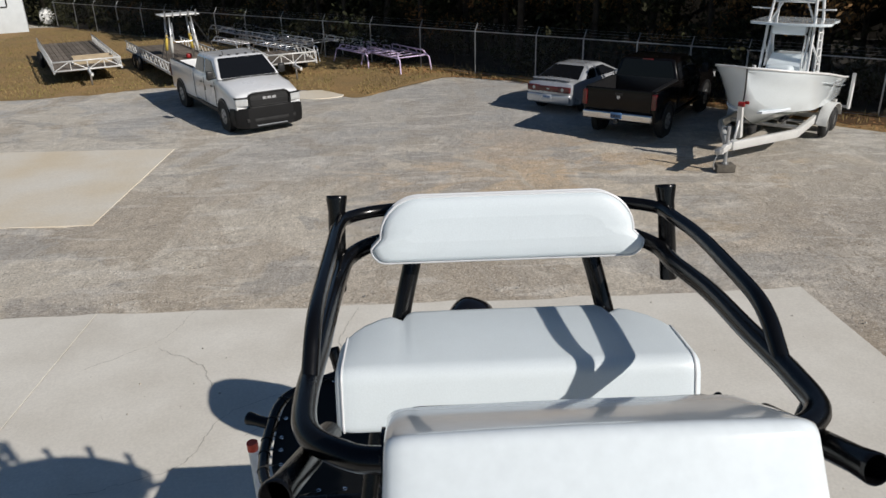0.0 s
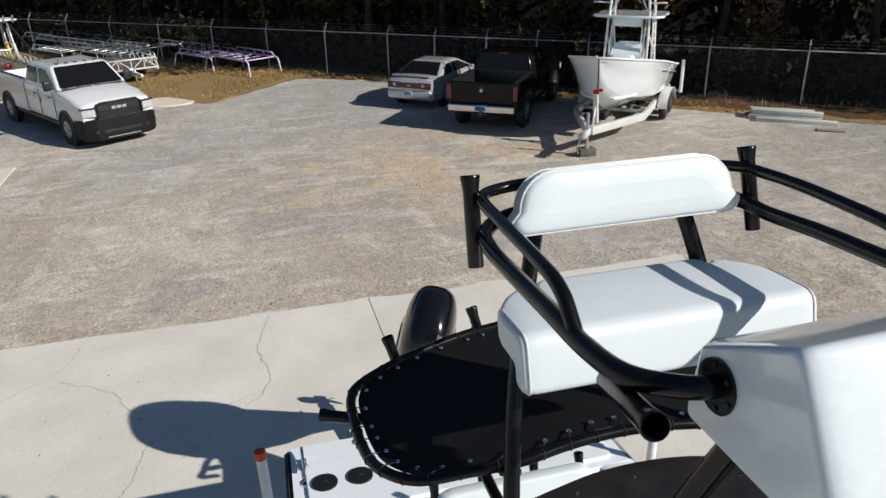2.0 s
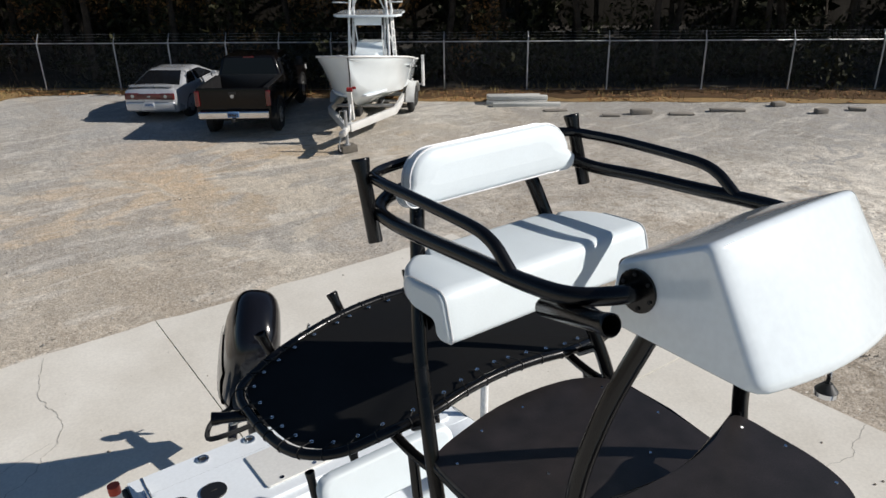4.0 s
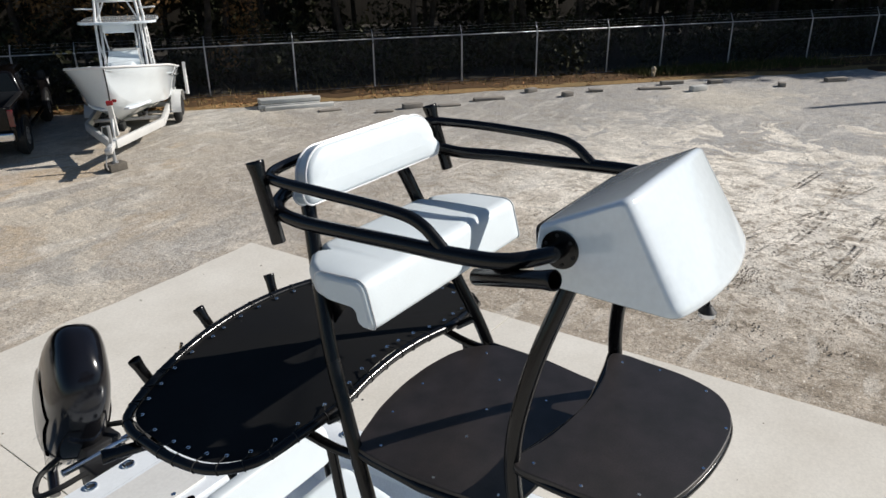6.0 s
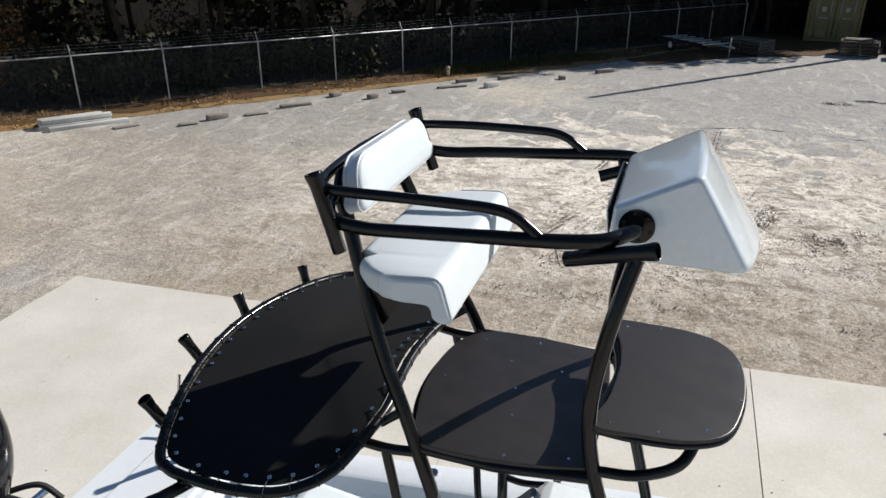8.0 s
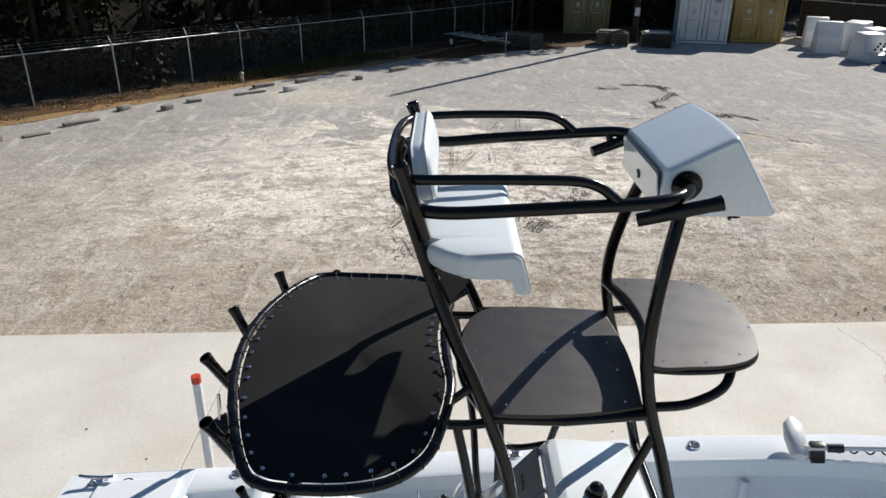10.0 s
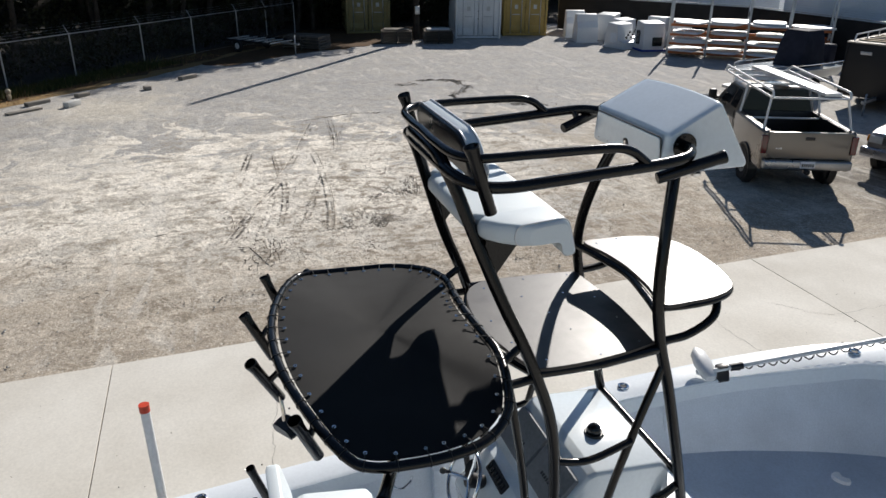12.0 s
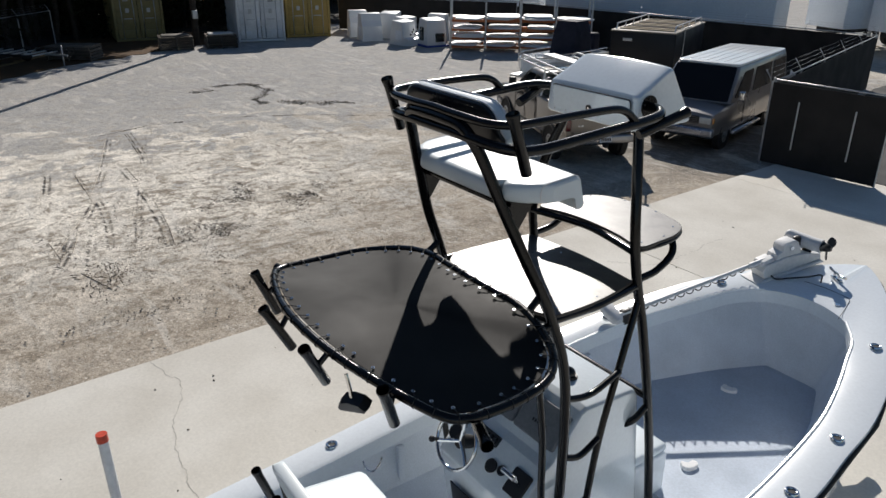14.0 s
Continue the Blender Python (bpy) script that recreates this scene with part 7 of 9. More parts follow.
        part("fog_lamp", box(B(), (W * 0.62, h + 0.045, bz - 0.05), (0.22, 0.05, 0.10), 0.015), RUBBER, fb)
    part("lower_intake", box(B(), (0, h + 0.065, bz - 0.06), (W * 1.0, 0.03, 0.09), 0.01), RUBBER, fb)
    part("bumper_lip", box(B(), (0, h + 0.07, bz - bh / 2 + 0.06), (W * 0.9, 0.03, 0.035), 0.01), GREY_COVER if dark_front else bump, fb)
    return v


WHITE_PAINT = paint("white_car_paint", (0.80, 0.81, 0.82))
TRIM_BLACK = mat("rough_black_trim", (0.007, 0.007, 0.0075), 0.6, 0, 0.1, 4, 120, 0.0003, 0, None, 0.25)
BLACK_PAINT = mat("black_brown_car_paint", (0.004, 0.0033, 0.0033), 0.13, 0, 0.05, 0.8, 70, 0, 0.0, None, 0.28)
TAN_PAINT = paint("tan_metallic_paint", (0.20, 0.172, 0.142), 0.32, 0.35)
SILVER_PAINT = paint("silver_car_paint", (0.62, 0.64, 0.67), 0.28, 0.45)
ram = pickup("pickup_truck", at_dir(-5.82, 23.79, 0.524, -0.852), WHITE_PAINT, "white crew-cab work pickup with black grille and bumper", 6.5, 1.01, (-0.58, 1.62), (1.20, 1.34), 1.95, 1.43, 4.35, 0.42, TRIM_BLACK, dark_front=TRIM_BLACK, rake=0.45)
bars(ram, Matrix.Translation((0, 3.275, 1.03)) @ Matrix.Rotation(radians(90), 4, "X") @ Matrix.Rotation(math.pi, 4, "Y"), 3, 0.42, 0.07, SILVER, 0.2, "emblem")
for k in range(5):
    part("roof_lamp", box(B(), (-0.52 + 0.26 * k, 0.98, 1.975), (0.07, 0.10, 0.03), 0.012), PLASTIC, ram, "small roof marker lamp")
part("antenna", tube(B(), [(0.40, 0.85, 1.96), (0.40, 0.76, 2.08)], 0.012, 8, r1=0.006), PLASTIC, ram)
for s in (-1, 1):
    bars(ram, Matrix.Translation((s * 0.996, 0.55, 1.02)) @ Matrix.Rotation(radians(90), 4, "X") @ Matrix.Rotation(s * radians(90), 4, "Y"), 2, 0.16, 0.14, SCREEN, 0.3, "door_sign")
dodge = pickup("pickup_truck", at_dir(7.04, 21.27, 0.587, 0.81), BLACK_PAINT, "glossy black-brown pickup with chrome rear bumper", 5.85, 0.99, (-0.95, 1.05), (1.18, 1.24), 1.86, 1.32, 3.6, 0.42, CHROME, plate_mat=PLATE_B)
b = B(); disc(b, (0, -2.93, 1.16), 0.05, 0.010, (0, -1, 0), 6); part("emblem", b, SILVER, dodge, "plain silver emblem")
part("brake_lamp", box(B(), (0, -0.84, 1.84), (0.30, 0.04, 0.05), 0.01), LAMP_RED, dodge, "high red brake lamp")
ford = pickup("pickup_truck", at_dir(11.9, -9.85, 0.93, -0.367), TAN_PAINT, "tan extended-cab pickup with a white pipe rack", 5.6, 0.98, (-0.65, 1.0), (1.16, 1.22), 1.90, 1.33, 3.5, 0.39, mat("dull_bumper_steel", (0.36, 0.37, 0.39), 0.3, 0.9, 0.1), crew=False)
bars(ford, Matrix.Translation((-0.62, -2.79, 1.02)) @ Matrix.Rotation(radians(90), 4, "X"), 3, 0.14, 0.035, SILVER)
for s in (-1, 1):
    for y, t in ((-2.55, -2.35), (-0.85, -0.75)):
        part("rack_post", tube(B(), [(s * 0.93, y, 1.28), (s * 0.80, t, 2.02)], 0.026, 10), WHITE_METAL, ford)
    part("rack_rail", tube(B(), fillet([(s * 0.80, -2.45, 2.02), (s * 0.80, -2.40, 2.16), (s * 0.80, 1.0, 2.16), (s * 0.74, 1.25, 2.0)], 0.12), 0.026, 10), WHITE_METAL, ford, "white pipe rail")
    part("rack_rail", tube(B(), [(s * 0.80, -2.40, 2.02), (s * 0.80, 1.15, 2.02)], 0.024, 10), WHITE_METAL, ford)
for y in (-2.40, -0.75, 0.3, 1.1):
    part("rack_bar", tube(B(), [(-0.80, y, 2.02), (0.80, y, 2.02)], 0.024, 10), WHITE_METAL, ford)
part("rack_brace", tube(B(), [(-0.90, -1.1, 1.30), (0.86, -1.1, 1.30)], 0.024, 10), WHITE_METAL, ford)
solid("ladder_plank", box(B(), (0, 0, 0), (0.36, 3.6, 0.07), 0.01), WHITE_METAL, "long white plank lying across the pickup rack", "plank", "", "", at_dir(11.9, -9.85, 0.93, -0.367) @ pose(0.25, -0.6, 2.10, 0, 0, 7))
b = B()
rg = np.random.RandomState(3)
for k in range(14):
    box(b, (0.5 * rg.randn() * 0.5 + 0.1, 0.3 * rg.randn(), 0.06 + 0.05 * rg.rand()), (0.10 + 0.2 * rg.rand(), 0.05, 0.05), 0.008, 1, Matrix.Rotation(rg.rand() * 3, 4, "Z") @ Matrix.Rotation(rg.randn() * 0.4, 4, "X"))
solid("scrap_metal", b, ALUM, "heap of bright metal offcuts in the pickup bed", "scrap", "", "", at_dir(11.9, -9.85, 0.93, -0.367) @ pose(-0.2, -1.6, 0.83))

# coupe
car = thing("coupe", at_dir(5.57, 24.05, 0.66, 0.75), "silver two-door coupe with red tail lamps", "car")
part("body", shell(B(), [(-2.22, 0.70, 0.34, 0.80, 0.8), (-2.12, 0.80, 0.28, 0.92, 0.85), (-1.7, 0.855, 0.24, 0.99, 0.85), (-0.8, 0.865, 0.22, 0.95, 0.86), (0.6, 0.865, 0.22, 0.92, 0.86), (1.5, 0.85, 0.24, 0.84, 0.82), (2.0, 0.80, 0.28, 0.70, 0.8), (2.2, 0.66, 0.34, 0.58, 0.8)], 0.02), SILVER_PAINT, car, "", 35)
gh = (-1.78, 1.0, 0.80, 0.92, -0.92, 0.05, 0.58, 1.31)
cabin = part("cabin", greenhouse(B(), *gh, 0.14), SILVER_PAINT, car, "", 40)
y0, y1, w0, z0, t0, t1, w1, z1 = gh
part("windshield", pane([(-w0, y1, z0), (w0, y1, z0), (w1, t1, z1), (-w1, t1, z1)][::-1], 0.08), TINT, cabin)
part("rear_window", pane([(-w0, y0, z0), (w0, y0, z0), (w1, t0, z1), (-w1, t0, z1)], 0.09, 0.012), TINT, cabin)
for s in (-1, 1):
    def fq(f, k):
        yy = (y0 + (t0 - y0) * k) * (1 - f) + (y1 + (t1 - y1) * k) * f
        return (s * (w0 + (w1 - w0) * k + 0.006), yy, z0 + (z1 - z0) * k)
    for a, c, a2, c2 in ((0.12, 0.40, 0.16, 0.40), (0.43, 0.94, 0.43, 0.82)):
        q = [fq(a, 0.08), fq(c, 0.08), fq(c2, 0.84), fq(a2, 0.84)]
        part("side_window", pane(q if s > 0 else q[::-1], 0.02), TINT, cabin)
    part("door_seam", box(B(), (s * 0.862, -0.45, 0.60), (0.012, 0.012, 0.56)), RUBBER, car)
    lamp_ = part("tail_lamp", box(B(), (s * 0.53, -2.20, 0.755), (0.44, 0.10, 0.19), 0.03, 3), LAMP_RED, car, "red tail lamp")
    part("reverse_lamp", disc(B(), (s * 0.50, -2.251, 0.765), 0.05, 0.008, (0, -1, 0), 14), LAMP_GLASS, lamp_, "small clear reversing lamp")
    part("mirror", box(B(), (s * 0.90, 0.55, 0.97), (0.16, 0.10, 0.11), 0.03, 3), SILVER_PAINT, car)
    part("head_lamp", box(B(), (s * 0.58, 2.06, 0.60), (0.30, 0.14, 0.12), 0.04, 3), LAMP_GLASS, car)
    for y in (1.33, -1.28):
        wheel(car, s * 0.845, y, 0.30, 0.19, s)
part("tail_panel", box(B(), (0, -2.205, 0.755), (0.72, 0.10, 0.17), 0.02), LAMP_RED, car, "dark red tail panel")
b = B(); box(b, (0, -2.26, 0.76), (0.10, 0.02, 0.03), 0.008); part("emblem", b, SILVER, car)
bp = part("rear_bumper", box(B(), (0, -2.20, 0.47), (1.50, 0.14, 0.26), 0.05, 3), SILVER_PAINT, car)
pl = part("number_plate", box(B(), (-0.02, -2.276, 0.52), (0.31, 0.015, 0.15), 0.005), PLATE_W, bp, "number plate with plain bars")
bars(pl, Matrix.Translation((-0.02, -2.286, 0.52)) @ Matrix.Rotation(radians(90), 4, "X"), 6, 0.26, 0.06, PLATE_B)
part("spoiler", box(B(), (0, -1.98, 1.03), (1.35, 0.16, 0.03), 0.012), SILVER_PAINT, car)

# van
VAN_PAINT = paint("grey_brown_metallic", (0.27, 0.245, 0.23), 0.3, 0.4)
VAN_ROOF = paint("van_pale_roof", (0.80, 0.79, 0.77), 0.35)
van = thing("passenger_van", at_dir(10.08, -14.15, -0.28, 0.96), "grey-brown full-size van with a pale ribbed roof", "van")
part("body", shell(B(), [(-3.45, 0.97, 0.42, 1.20, 0.94), (-3.3, 1.0, 0.40, 1.22, 0.95), (1.2, 1.0, 0.40, 1.22, 0.95), (1.45, 1.0, 0.40, 1.17, 0.86), (2.3, 0.97, 0.42, 1.06, 0.84), (2.55, 0.92, 0.45, 1.0, 0.84), (2.62, 0.88, 0.48, 0.92, 0.84)], 0.04), VAN_PAINT, van, "", 30)
gh = (-3.40, 1.75, 0.975, 1.18, -3.33, 1.02, 0.88, 2.05)
cabin = part("upper_body", greenhouse(B(), *gh, 0.12), VAN_PAINT, van, "", 40)
y0, y1, w0, z0, t0, t1, w1, z1 = gh
roof = part("roof", plate(B(), rrect(1.74, 4.34, 0.22), 0, 0.06, 0.04), VAN_ROOF, van, "pale painted roof")
roof.location = (0, -1.16, 2.035)
for k in range(6):
    part("roof_rib", box(B(), (-0.60 + 0.24 * k, -1.16, 2.096), (0.03, 3.9, 0.014), 0.006), VAN_ROOF, van)
part("windshield", pane([(-w0, y1, z0), (w0, y1, z0), (w1, t1, z1), (-w1, t1, z1)][::-1], 0.08), TINT, cabin)
part("rear_window", pane([(-w0, y0, z0), (w0, y0, z0), (w1, t0, z1), (-w1, t0, z1)], 0.14), TINT, cabin)
for s in (-1, 1):
    def fv(f, k):
        yy = (y0 + (t0 - y0) * k) * (1 - f) + (y1 + (t1 - y1) * k) * f
        return (s * (w0 + (w1 - w0) * k + 0.005), yy, z0 + (z1 - z0) * k)
    for a, c, c2 in ((0.04, 0.30, 0.30), (0.34, 0.66, 0.66), (0.71, 0.95, 0.88)):
        q = [fv(a, 0.10), fv(c, 0.10), fv(c2, 0.82), fv(a, 0.82)]
        part("side_window", pane(q if s > 0 else q[::-1], 0.02), TINT, cabin)
    part("head_lamp", box(B(), (s * 0.70, 2.60, 0.86), (0.30, 0.08, 0.17), 0.02, 3), LAMP_GLASS, van, "clear headlamp")
    part("turn_lamp", box(B(), (s * 0.90, 2.56, 0.86), (0.04, 0.10, 0.15), 0.02, 3), LAMP_AMBER, van, "amber turn lamp")
    part("mirror", box(B(), (s * 1.13, 1.32, 1.35), (0.16, 0.10, 0.24), 0.03, 3), CHROME, van)
    part("door_seam", box(B(), (s * 1.0, 0.55, 0.85), (0.012, 0.012, 0.66)), RUBBER, van)
    part("side_step", box(B(), (s * 1.02, 0.2, 0.36), (0.14, 2.2, 0.10), 0.03), SILVER_PAINT, van)
    for y in (1.72, -1.9):
        wheel(van, s * 0.965, y, 0.37, 0.24, s)
gr = part("grille", box(B(), (0, 2.60, 0.86), (1.08, 0.08, 0.20), 0.02), PLASTIC, van, "dark grille")
for k in range(4):
    part("grille_bar", box(B(), (0, 2.645, 0.79 + 0.045 * k), (1.04, 0.012, 0.012)), VAN_PAINT, gr)
part("front_bumper", box(B(), (0, 2.66, 0.56), (1.94, 0.20, 0.24), 0.06, 3), mat("dull_chrome", (0.42, 0.44, 0.50), 0.28, 0.9), van, "dull chrome bumper")
part("underbody", box(B(), (0, 0, 0.40), (1.6, 4.6, 0.2), 0.05), RUBBER, van)
# ---- boat on a trailer by the fence: local y towards the bow ----
rig_dir = Vector((-0.643, -0.766, 0)).normalized()
RIG_AT = at_dir(7.60, 16.60, rig_dir.x, rig_dir.y)       # origin on the ground below the bow tip
yb = thing("center_console_boat", RIG_AT, "white deep-vee centre console boat with a white pipe tower", "boat")
HB = [(0.02, 0.03, 2.21, 2.10), (-0.06, 0.20, 2.205, 1.60), (-0.22, 0.45, 2.18, 1.22), (-0.50, 0.76, 2.13, 0.95), (-0.95, 1.02, 2.06, 0.76), (-1.5, 1.17, 1.97, 0.67), (-2.3, 1.24, 1.84, 0.61), (-3.4, 1.25, 1.64, 0.58), (-4.4, 1.22, 1.45, 0.56), (-5.5, 1.16, 1.28, 0.56)]
rings = []
for y, w, z, k in HB:
    f = min(1.0, max(0.0, -y / 2.4))
    cw = w * (0.42 + 0.44 * f)
    cz = k + (z - k) * (0.30 - 0.02 * f)
    half = [(w, z), (w * 0.985, z - 0.07), (w * (0.80 + 0.14 * f), z - (z - cz) * 0.30), (w * (0.60 + 0.30 * f), z - (z - cz) * 0.62), (cw, cz), (cw * 0.95, cz - 0.03), (0.02, k)]
    rings.append([(x, y, q) for x, q in half] + [(-x, y, q) for x, q in half[::-1]])
b = B(); loft(b, rings, caps=False, closed=False); b.faces.new([b.verts.new(p) for p in rings[-1]])
part("hull", b, GELCOAT, yb, "white flared hull", 40)
rim = [(w + 0.005, y, z + 0.01) for y, w, z, k in HB]
part("rub_rail", tube(B(), [(-x, y, z) for x, y, z in rim[::-1]] + rim, 0.028, 8), WHITE_METAL, yb)
b = B()
loft(b, [[(w * f, y - g, z - d) for y, w, z, k in HB] for f, d, g in ((1.0, 0.0, 0), (0.80, -0.02, 0.10), (0.78, 0.25, 0.12))], caps=False, closed=False)
loft(b, [[(-w * f, y - g, z - d) for y, w, z, k in HB] for f, d, g in ((1.0, 0.0, 0), (0.80, -0.02, 0.10), (0.78, 0.25, 0.12))], caps=False, closed=False)
part("deck", b, GELDULL, yb)
b = B(); plate(b, [(w * 0.72, y - 0.25) for y, w, z, k in HB[2:-1]] + [(-w * 0.72, y - 0.25) for y, w, z, k in HB[2:-1][::-1]], 1.12, 1.17); part("floor", b, GELDULL, yb)
BOTTOM = mat("green_grey_bottom", (0.30, 0.36, 0.32), 0.6, 0, 0.15)
for s in (-1, 1):
    b = B()
    loft(b, [[(s * w * (0.42 + 0.44 * min(1, -y / 2.4)) * 0.93, y, k + (z - k) * 0.285 - 0.045), (s * 0.03, y, k - 0.012)] for y, w, z, k in HB[4:]], caps=False, closed=False)
    part("bottom", b, BOTTOM, yb, "pale green bottom paint")
    part("spray_rail", tube(B(), spline([(s * (w * 0.97 + 0.01), y, z - 0.22) for y, w, z, k in HB[6:]], 3), 0.014, 6), GELCOAT, yb)
co = part("console", loft(B(), [[(-0.42, -3.0, 1.15), (0.42, -3.0, 1.15), (0.42, -3.95, 1.15), (-0.42, -3.95, 1.15)], [(-0.41, -3.05, 1.85), (0.41, -3.05, 1.85), (0.41, -3.9, 1.85), (-0.41, -3.9, 1.85)], [(-0.37, -3.3, 2.12), (0.37, -3.3, 2.12), (0.37, -3.8, 2.12), (-0.37, -3.8, 2.12)]]), GELCOAT, yb, "white console")
part("console_seat", box(B(), (0, -2.75, 1.52), (0.66, 0.44, 0.76), 0.12, 5), VINYL, yb, "white upholstered console seat")
part("windshield_frame", tube(B(), fillet([(-0.36, -3.35, 2.10), (-0.40, -3.25, 2.62), (0.40, -3.25, 2.62), (0.36, -3.35, 2.10)], 0.08), 0.022, 8), WHITE_METAL, co)
TZ = 2.86
for s in (-1, 1):
    part("tower_leg", tube(B(), [(s * 0.60, -3.05, 1.15), (s * 0.56, -3.25, TZ), (s * 0.40, -3.45, 4.5)], 0.036, 10), WHITE_METAL, yb)
    part("tower_leg", tube(B(), [(s * 0.66, -4.15, 1.15), (s * 0.58, -4.05, TZ), (s * 0.42, -3.85, 4.5)], 0.036, 10), WHITE_METAL, yb)
    part("tower_leg", tube(B(), [(s * 0.47, -3.1, 1.8), (s * 0.46, -3.35, TZ)], 0.028, 8), WHITE_METAL, yb)
    part("tower_brace", tube(B(), [(s * 0.63, -4.1, 1.8), (s * 0.58, -3.2, 2.4)], 0.026, 8), WHITE_METAL, yb)
    part("tower_brace", tube(B(), [(s * 0.55, -3.3, TZ), (s * 0.12, -3.4, 3.75)], 0.024, 8), WHITE_METAL, yb)
    for k in range(8):
        z = 1.4 + 0.20 * k
        part("ladder_rung", tube(B(), [(s * (0.655 - 0.01 * k), -4.12 + 0.01 * k, z), (s * (0.62 - 0.008 * k), -3.86, z)], 0.018, 8), WHITE_METAL, yb)
    part("ladder_side", tube(B(), [(s * 0.62, -3.86, 1.2), (s * 0.56, -3.86, TZ)], 0.024, 8), WHITE_METAL, yb)
    part("outrigger", tube(B(), [(s * 0.5, -3.4, TZ + 0.35), (s * 1.0, -3.2, TZ + 0.38)], 0.02, 8), WHITE_METAL, yb)
t = B(); plate(t, smooth_outline([(-0.90, -2.95), (0, -2.78), (0.90, -2.95), (0.94, -3.6), (0.88, -4.3), (0, -4.36), (-0.88, -4.3), (-0.94, -3.6)], 4), TZ, TZ + 0.06, 0.02); part("tee_top", t, GELCOAT, yb, "white hard top")
part("electronics_box", box(B(), (0, -3.25, TZ - 0.13), (0.80, 0.40, 0.24), 0.05, 3), GELCOAT, yb)
part("tower_top", box(B(), (0, -3.65, 4.3), (1.0, 0.8, 0.05), 0.02), GELCOAT, yb)
for z in (3.4, 3.9):
    part("tower_bar", tube(B(), [(-0.49, -3.32, z), (0.49, -3.32, z)], 0.026, 8), WHITE_METAL, yb)
    part("tower_bar", tube(B(), [(-0.49, -3.98, z), (0.49, -3.98, z)], 0.026, 8), WHITE_METAL, yb)
part("hull_name", box(B(), (-1.225, -3.6, 1.42), (0.012, 0.6, 0.06), 0.004), SILVER, yb, "plain pale bar on the hull side")
part("bow_strap", tube(B(), [(0, 0.05, 2.20), (0.0, -0.02, 1.75), (0.0, 0.02, 1.36)], 0.016, 6), RUBBER, yb, "black bow strap")
yt = thing("boat_trailer", RIG_AT, "white tandem-axle boat trailer with a red winch", "boat trailer")
TR_WHITE = mat("white_trailer_paint", (0.70, 0.70, 0.68), 0.45, 0.2, 0.08)
for s in (-1, 1):
    part("frame_rail", box(B(), (s * 0.92, -3.6, 0.52), (0.10, 4.2, 0.20), 0.012), TR_WHITE, yt)
    a = Vector((s * 0.92, -1.52, 0.52)); c = Vector((0.05 * s, 0.62, 0.56))
    t = B(); box(t, (0, 0, 0), (0.10, (c - a).length, 0.20), 0.012); b = B(); put(b, t, along(a, c)); part("frame_rail", b, TR_WHITE, yt)
    for y in (-3.55, -4.38):
        b = B(); ring_shape(b, (s * 1.13, y, 0.34), 0.235, 0.105, (1, 0, 0), 26, 10); w = part("tyre", b, RUBBER, yt, "black trailer tyre")
        b = B(); disc(b, (s * 1.13 - 0.07, y, 0.34), 0.18, 0.15, (1, 0, 0), 22); part("rim", b, RIM, w)
    fr = [(math.cos(math.pi * k / 14), math.sin(math.pi * k / 14)) for k in range(15)]
    part("fender", loft(B(), [[(s * 1.01, -3.965 + 0.86 * c, 0.40 + 0.44 * q), (s * 1.27, -3.965 + 0.86 * c, 0.40 + 0.44 * q), (s * 1.27, -3.965 + 0.84 * c, 0.39 + 0.42 * q), (s * 1.01, -3.965 + 0.84 * c, 0.39 + 0.42 * q)] for c, q in fr]), TR_WHITE, yt, "rounded white fender")
    gp = part("guide_pole", tube(B(), [(s * 1.33, -5.35, 0.45), (s * 1.33, -5.35, 1.42)], 0.05, 12), WHITE_METAL, yt, "white guide pole")
    part("guide_arm", box(B(), (s * 1.12, -5.35, 0.50), (0.46, 0.06, 0.06), 0.01), GALV, yt)
    part("bunk", box(B(), (s * 0.45, -3.6, 0.70), (0.10, 3.6, 0.09), 0.01), RUBBER, yt)
    for y in (-2.2, -5.2):
        part("bunk_post", box(B(), (s * 0.45, y, 0.60), (0.06, 0.06, 0.16)), GALV, yt)
for y in (-2.2, -3.9, -5.2):
    part("cross_member", box(B(), (0, y, 0.50), (1.80, 0.08, 0.09), 0.01), GALV, yt)
part("axle", tube(B(), [(-1.1, -3.55, 0.34), (1.1, -3.55, 0.34)], 0.035, 8), GALV, yt)
part("axle", tube(B(), [(-1.1, -4.38, 0.34), (1.1, -4.38, 0.34)], 0.035, 8), GALV, yt)
part("keel_roller", box(B(), (0, -1.0, 0.60), (0.14, 0.4, 0.20), 0.03), RUBBER, yt)
part("tongue", box(B(), (0, 0.75, 0.57), (0.11, 1.0, 0.14), 0.012), TR_WHITE, yt)
part("coupler", box(B(), (0, 1.32, 0.60), (0.13, 0.26, 0.13), 0.03), GALV, yt)
part("chain", tube(B(), spline([(0.05, 1.2, 0.54), (0.12, 1.22, 0.25), (0.10, 1.18, 0.12)], 4), 0.016, 6), GALV, yt, "hanging safety chain")
ws = part("winch_stand", loft(B(), [[(-0.06, -0.10, 0.62), (0.06, -0.10, 0.62), (0.06, 0.08, 0.62), (-0.06, 0.08, 0.62)], [(-0.05, 0.08, 1.36), (0.05, 0.08, 1.36), (0.05, 0.20, 1.36), (-0.05, 0.20, 1.36)]]), TR_WHITE, yt)
part("stand_brace", tube(B(), [(0.0, 0.30, 0.62), (0.0, 0.14, 1.05)], 0.028, 8), TR_WHITE, ws)
RED = mat("red_winch", (0.32, 0.015, 0.015), 0.4)
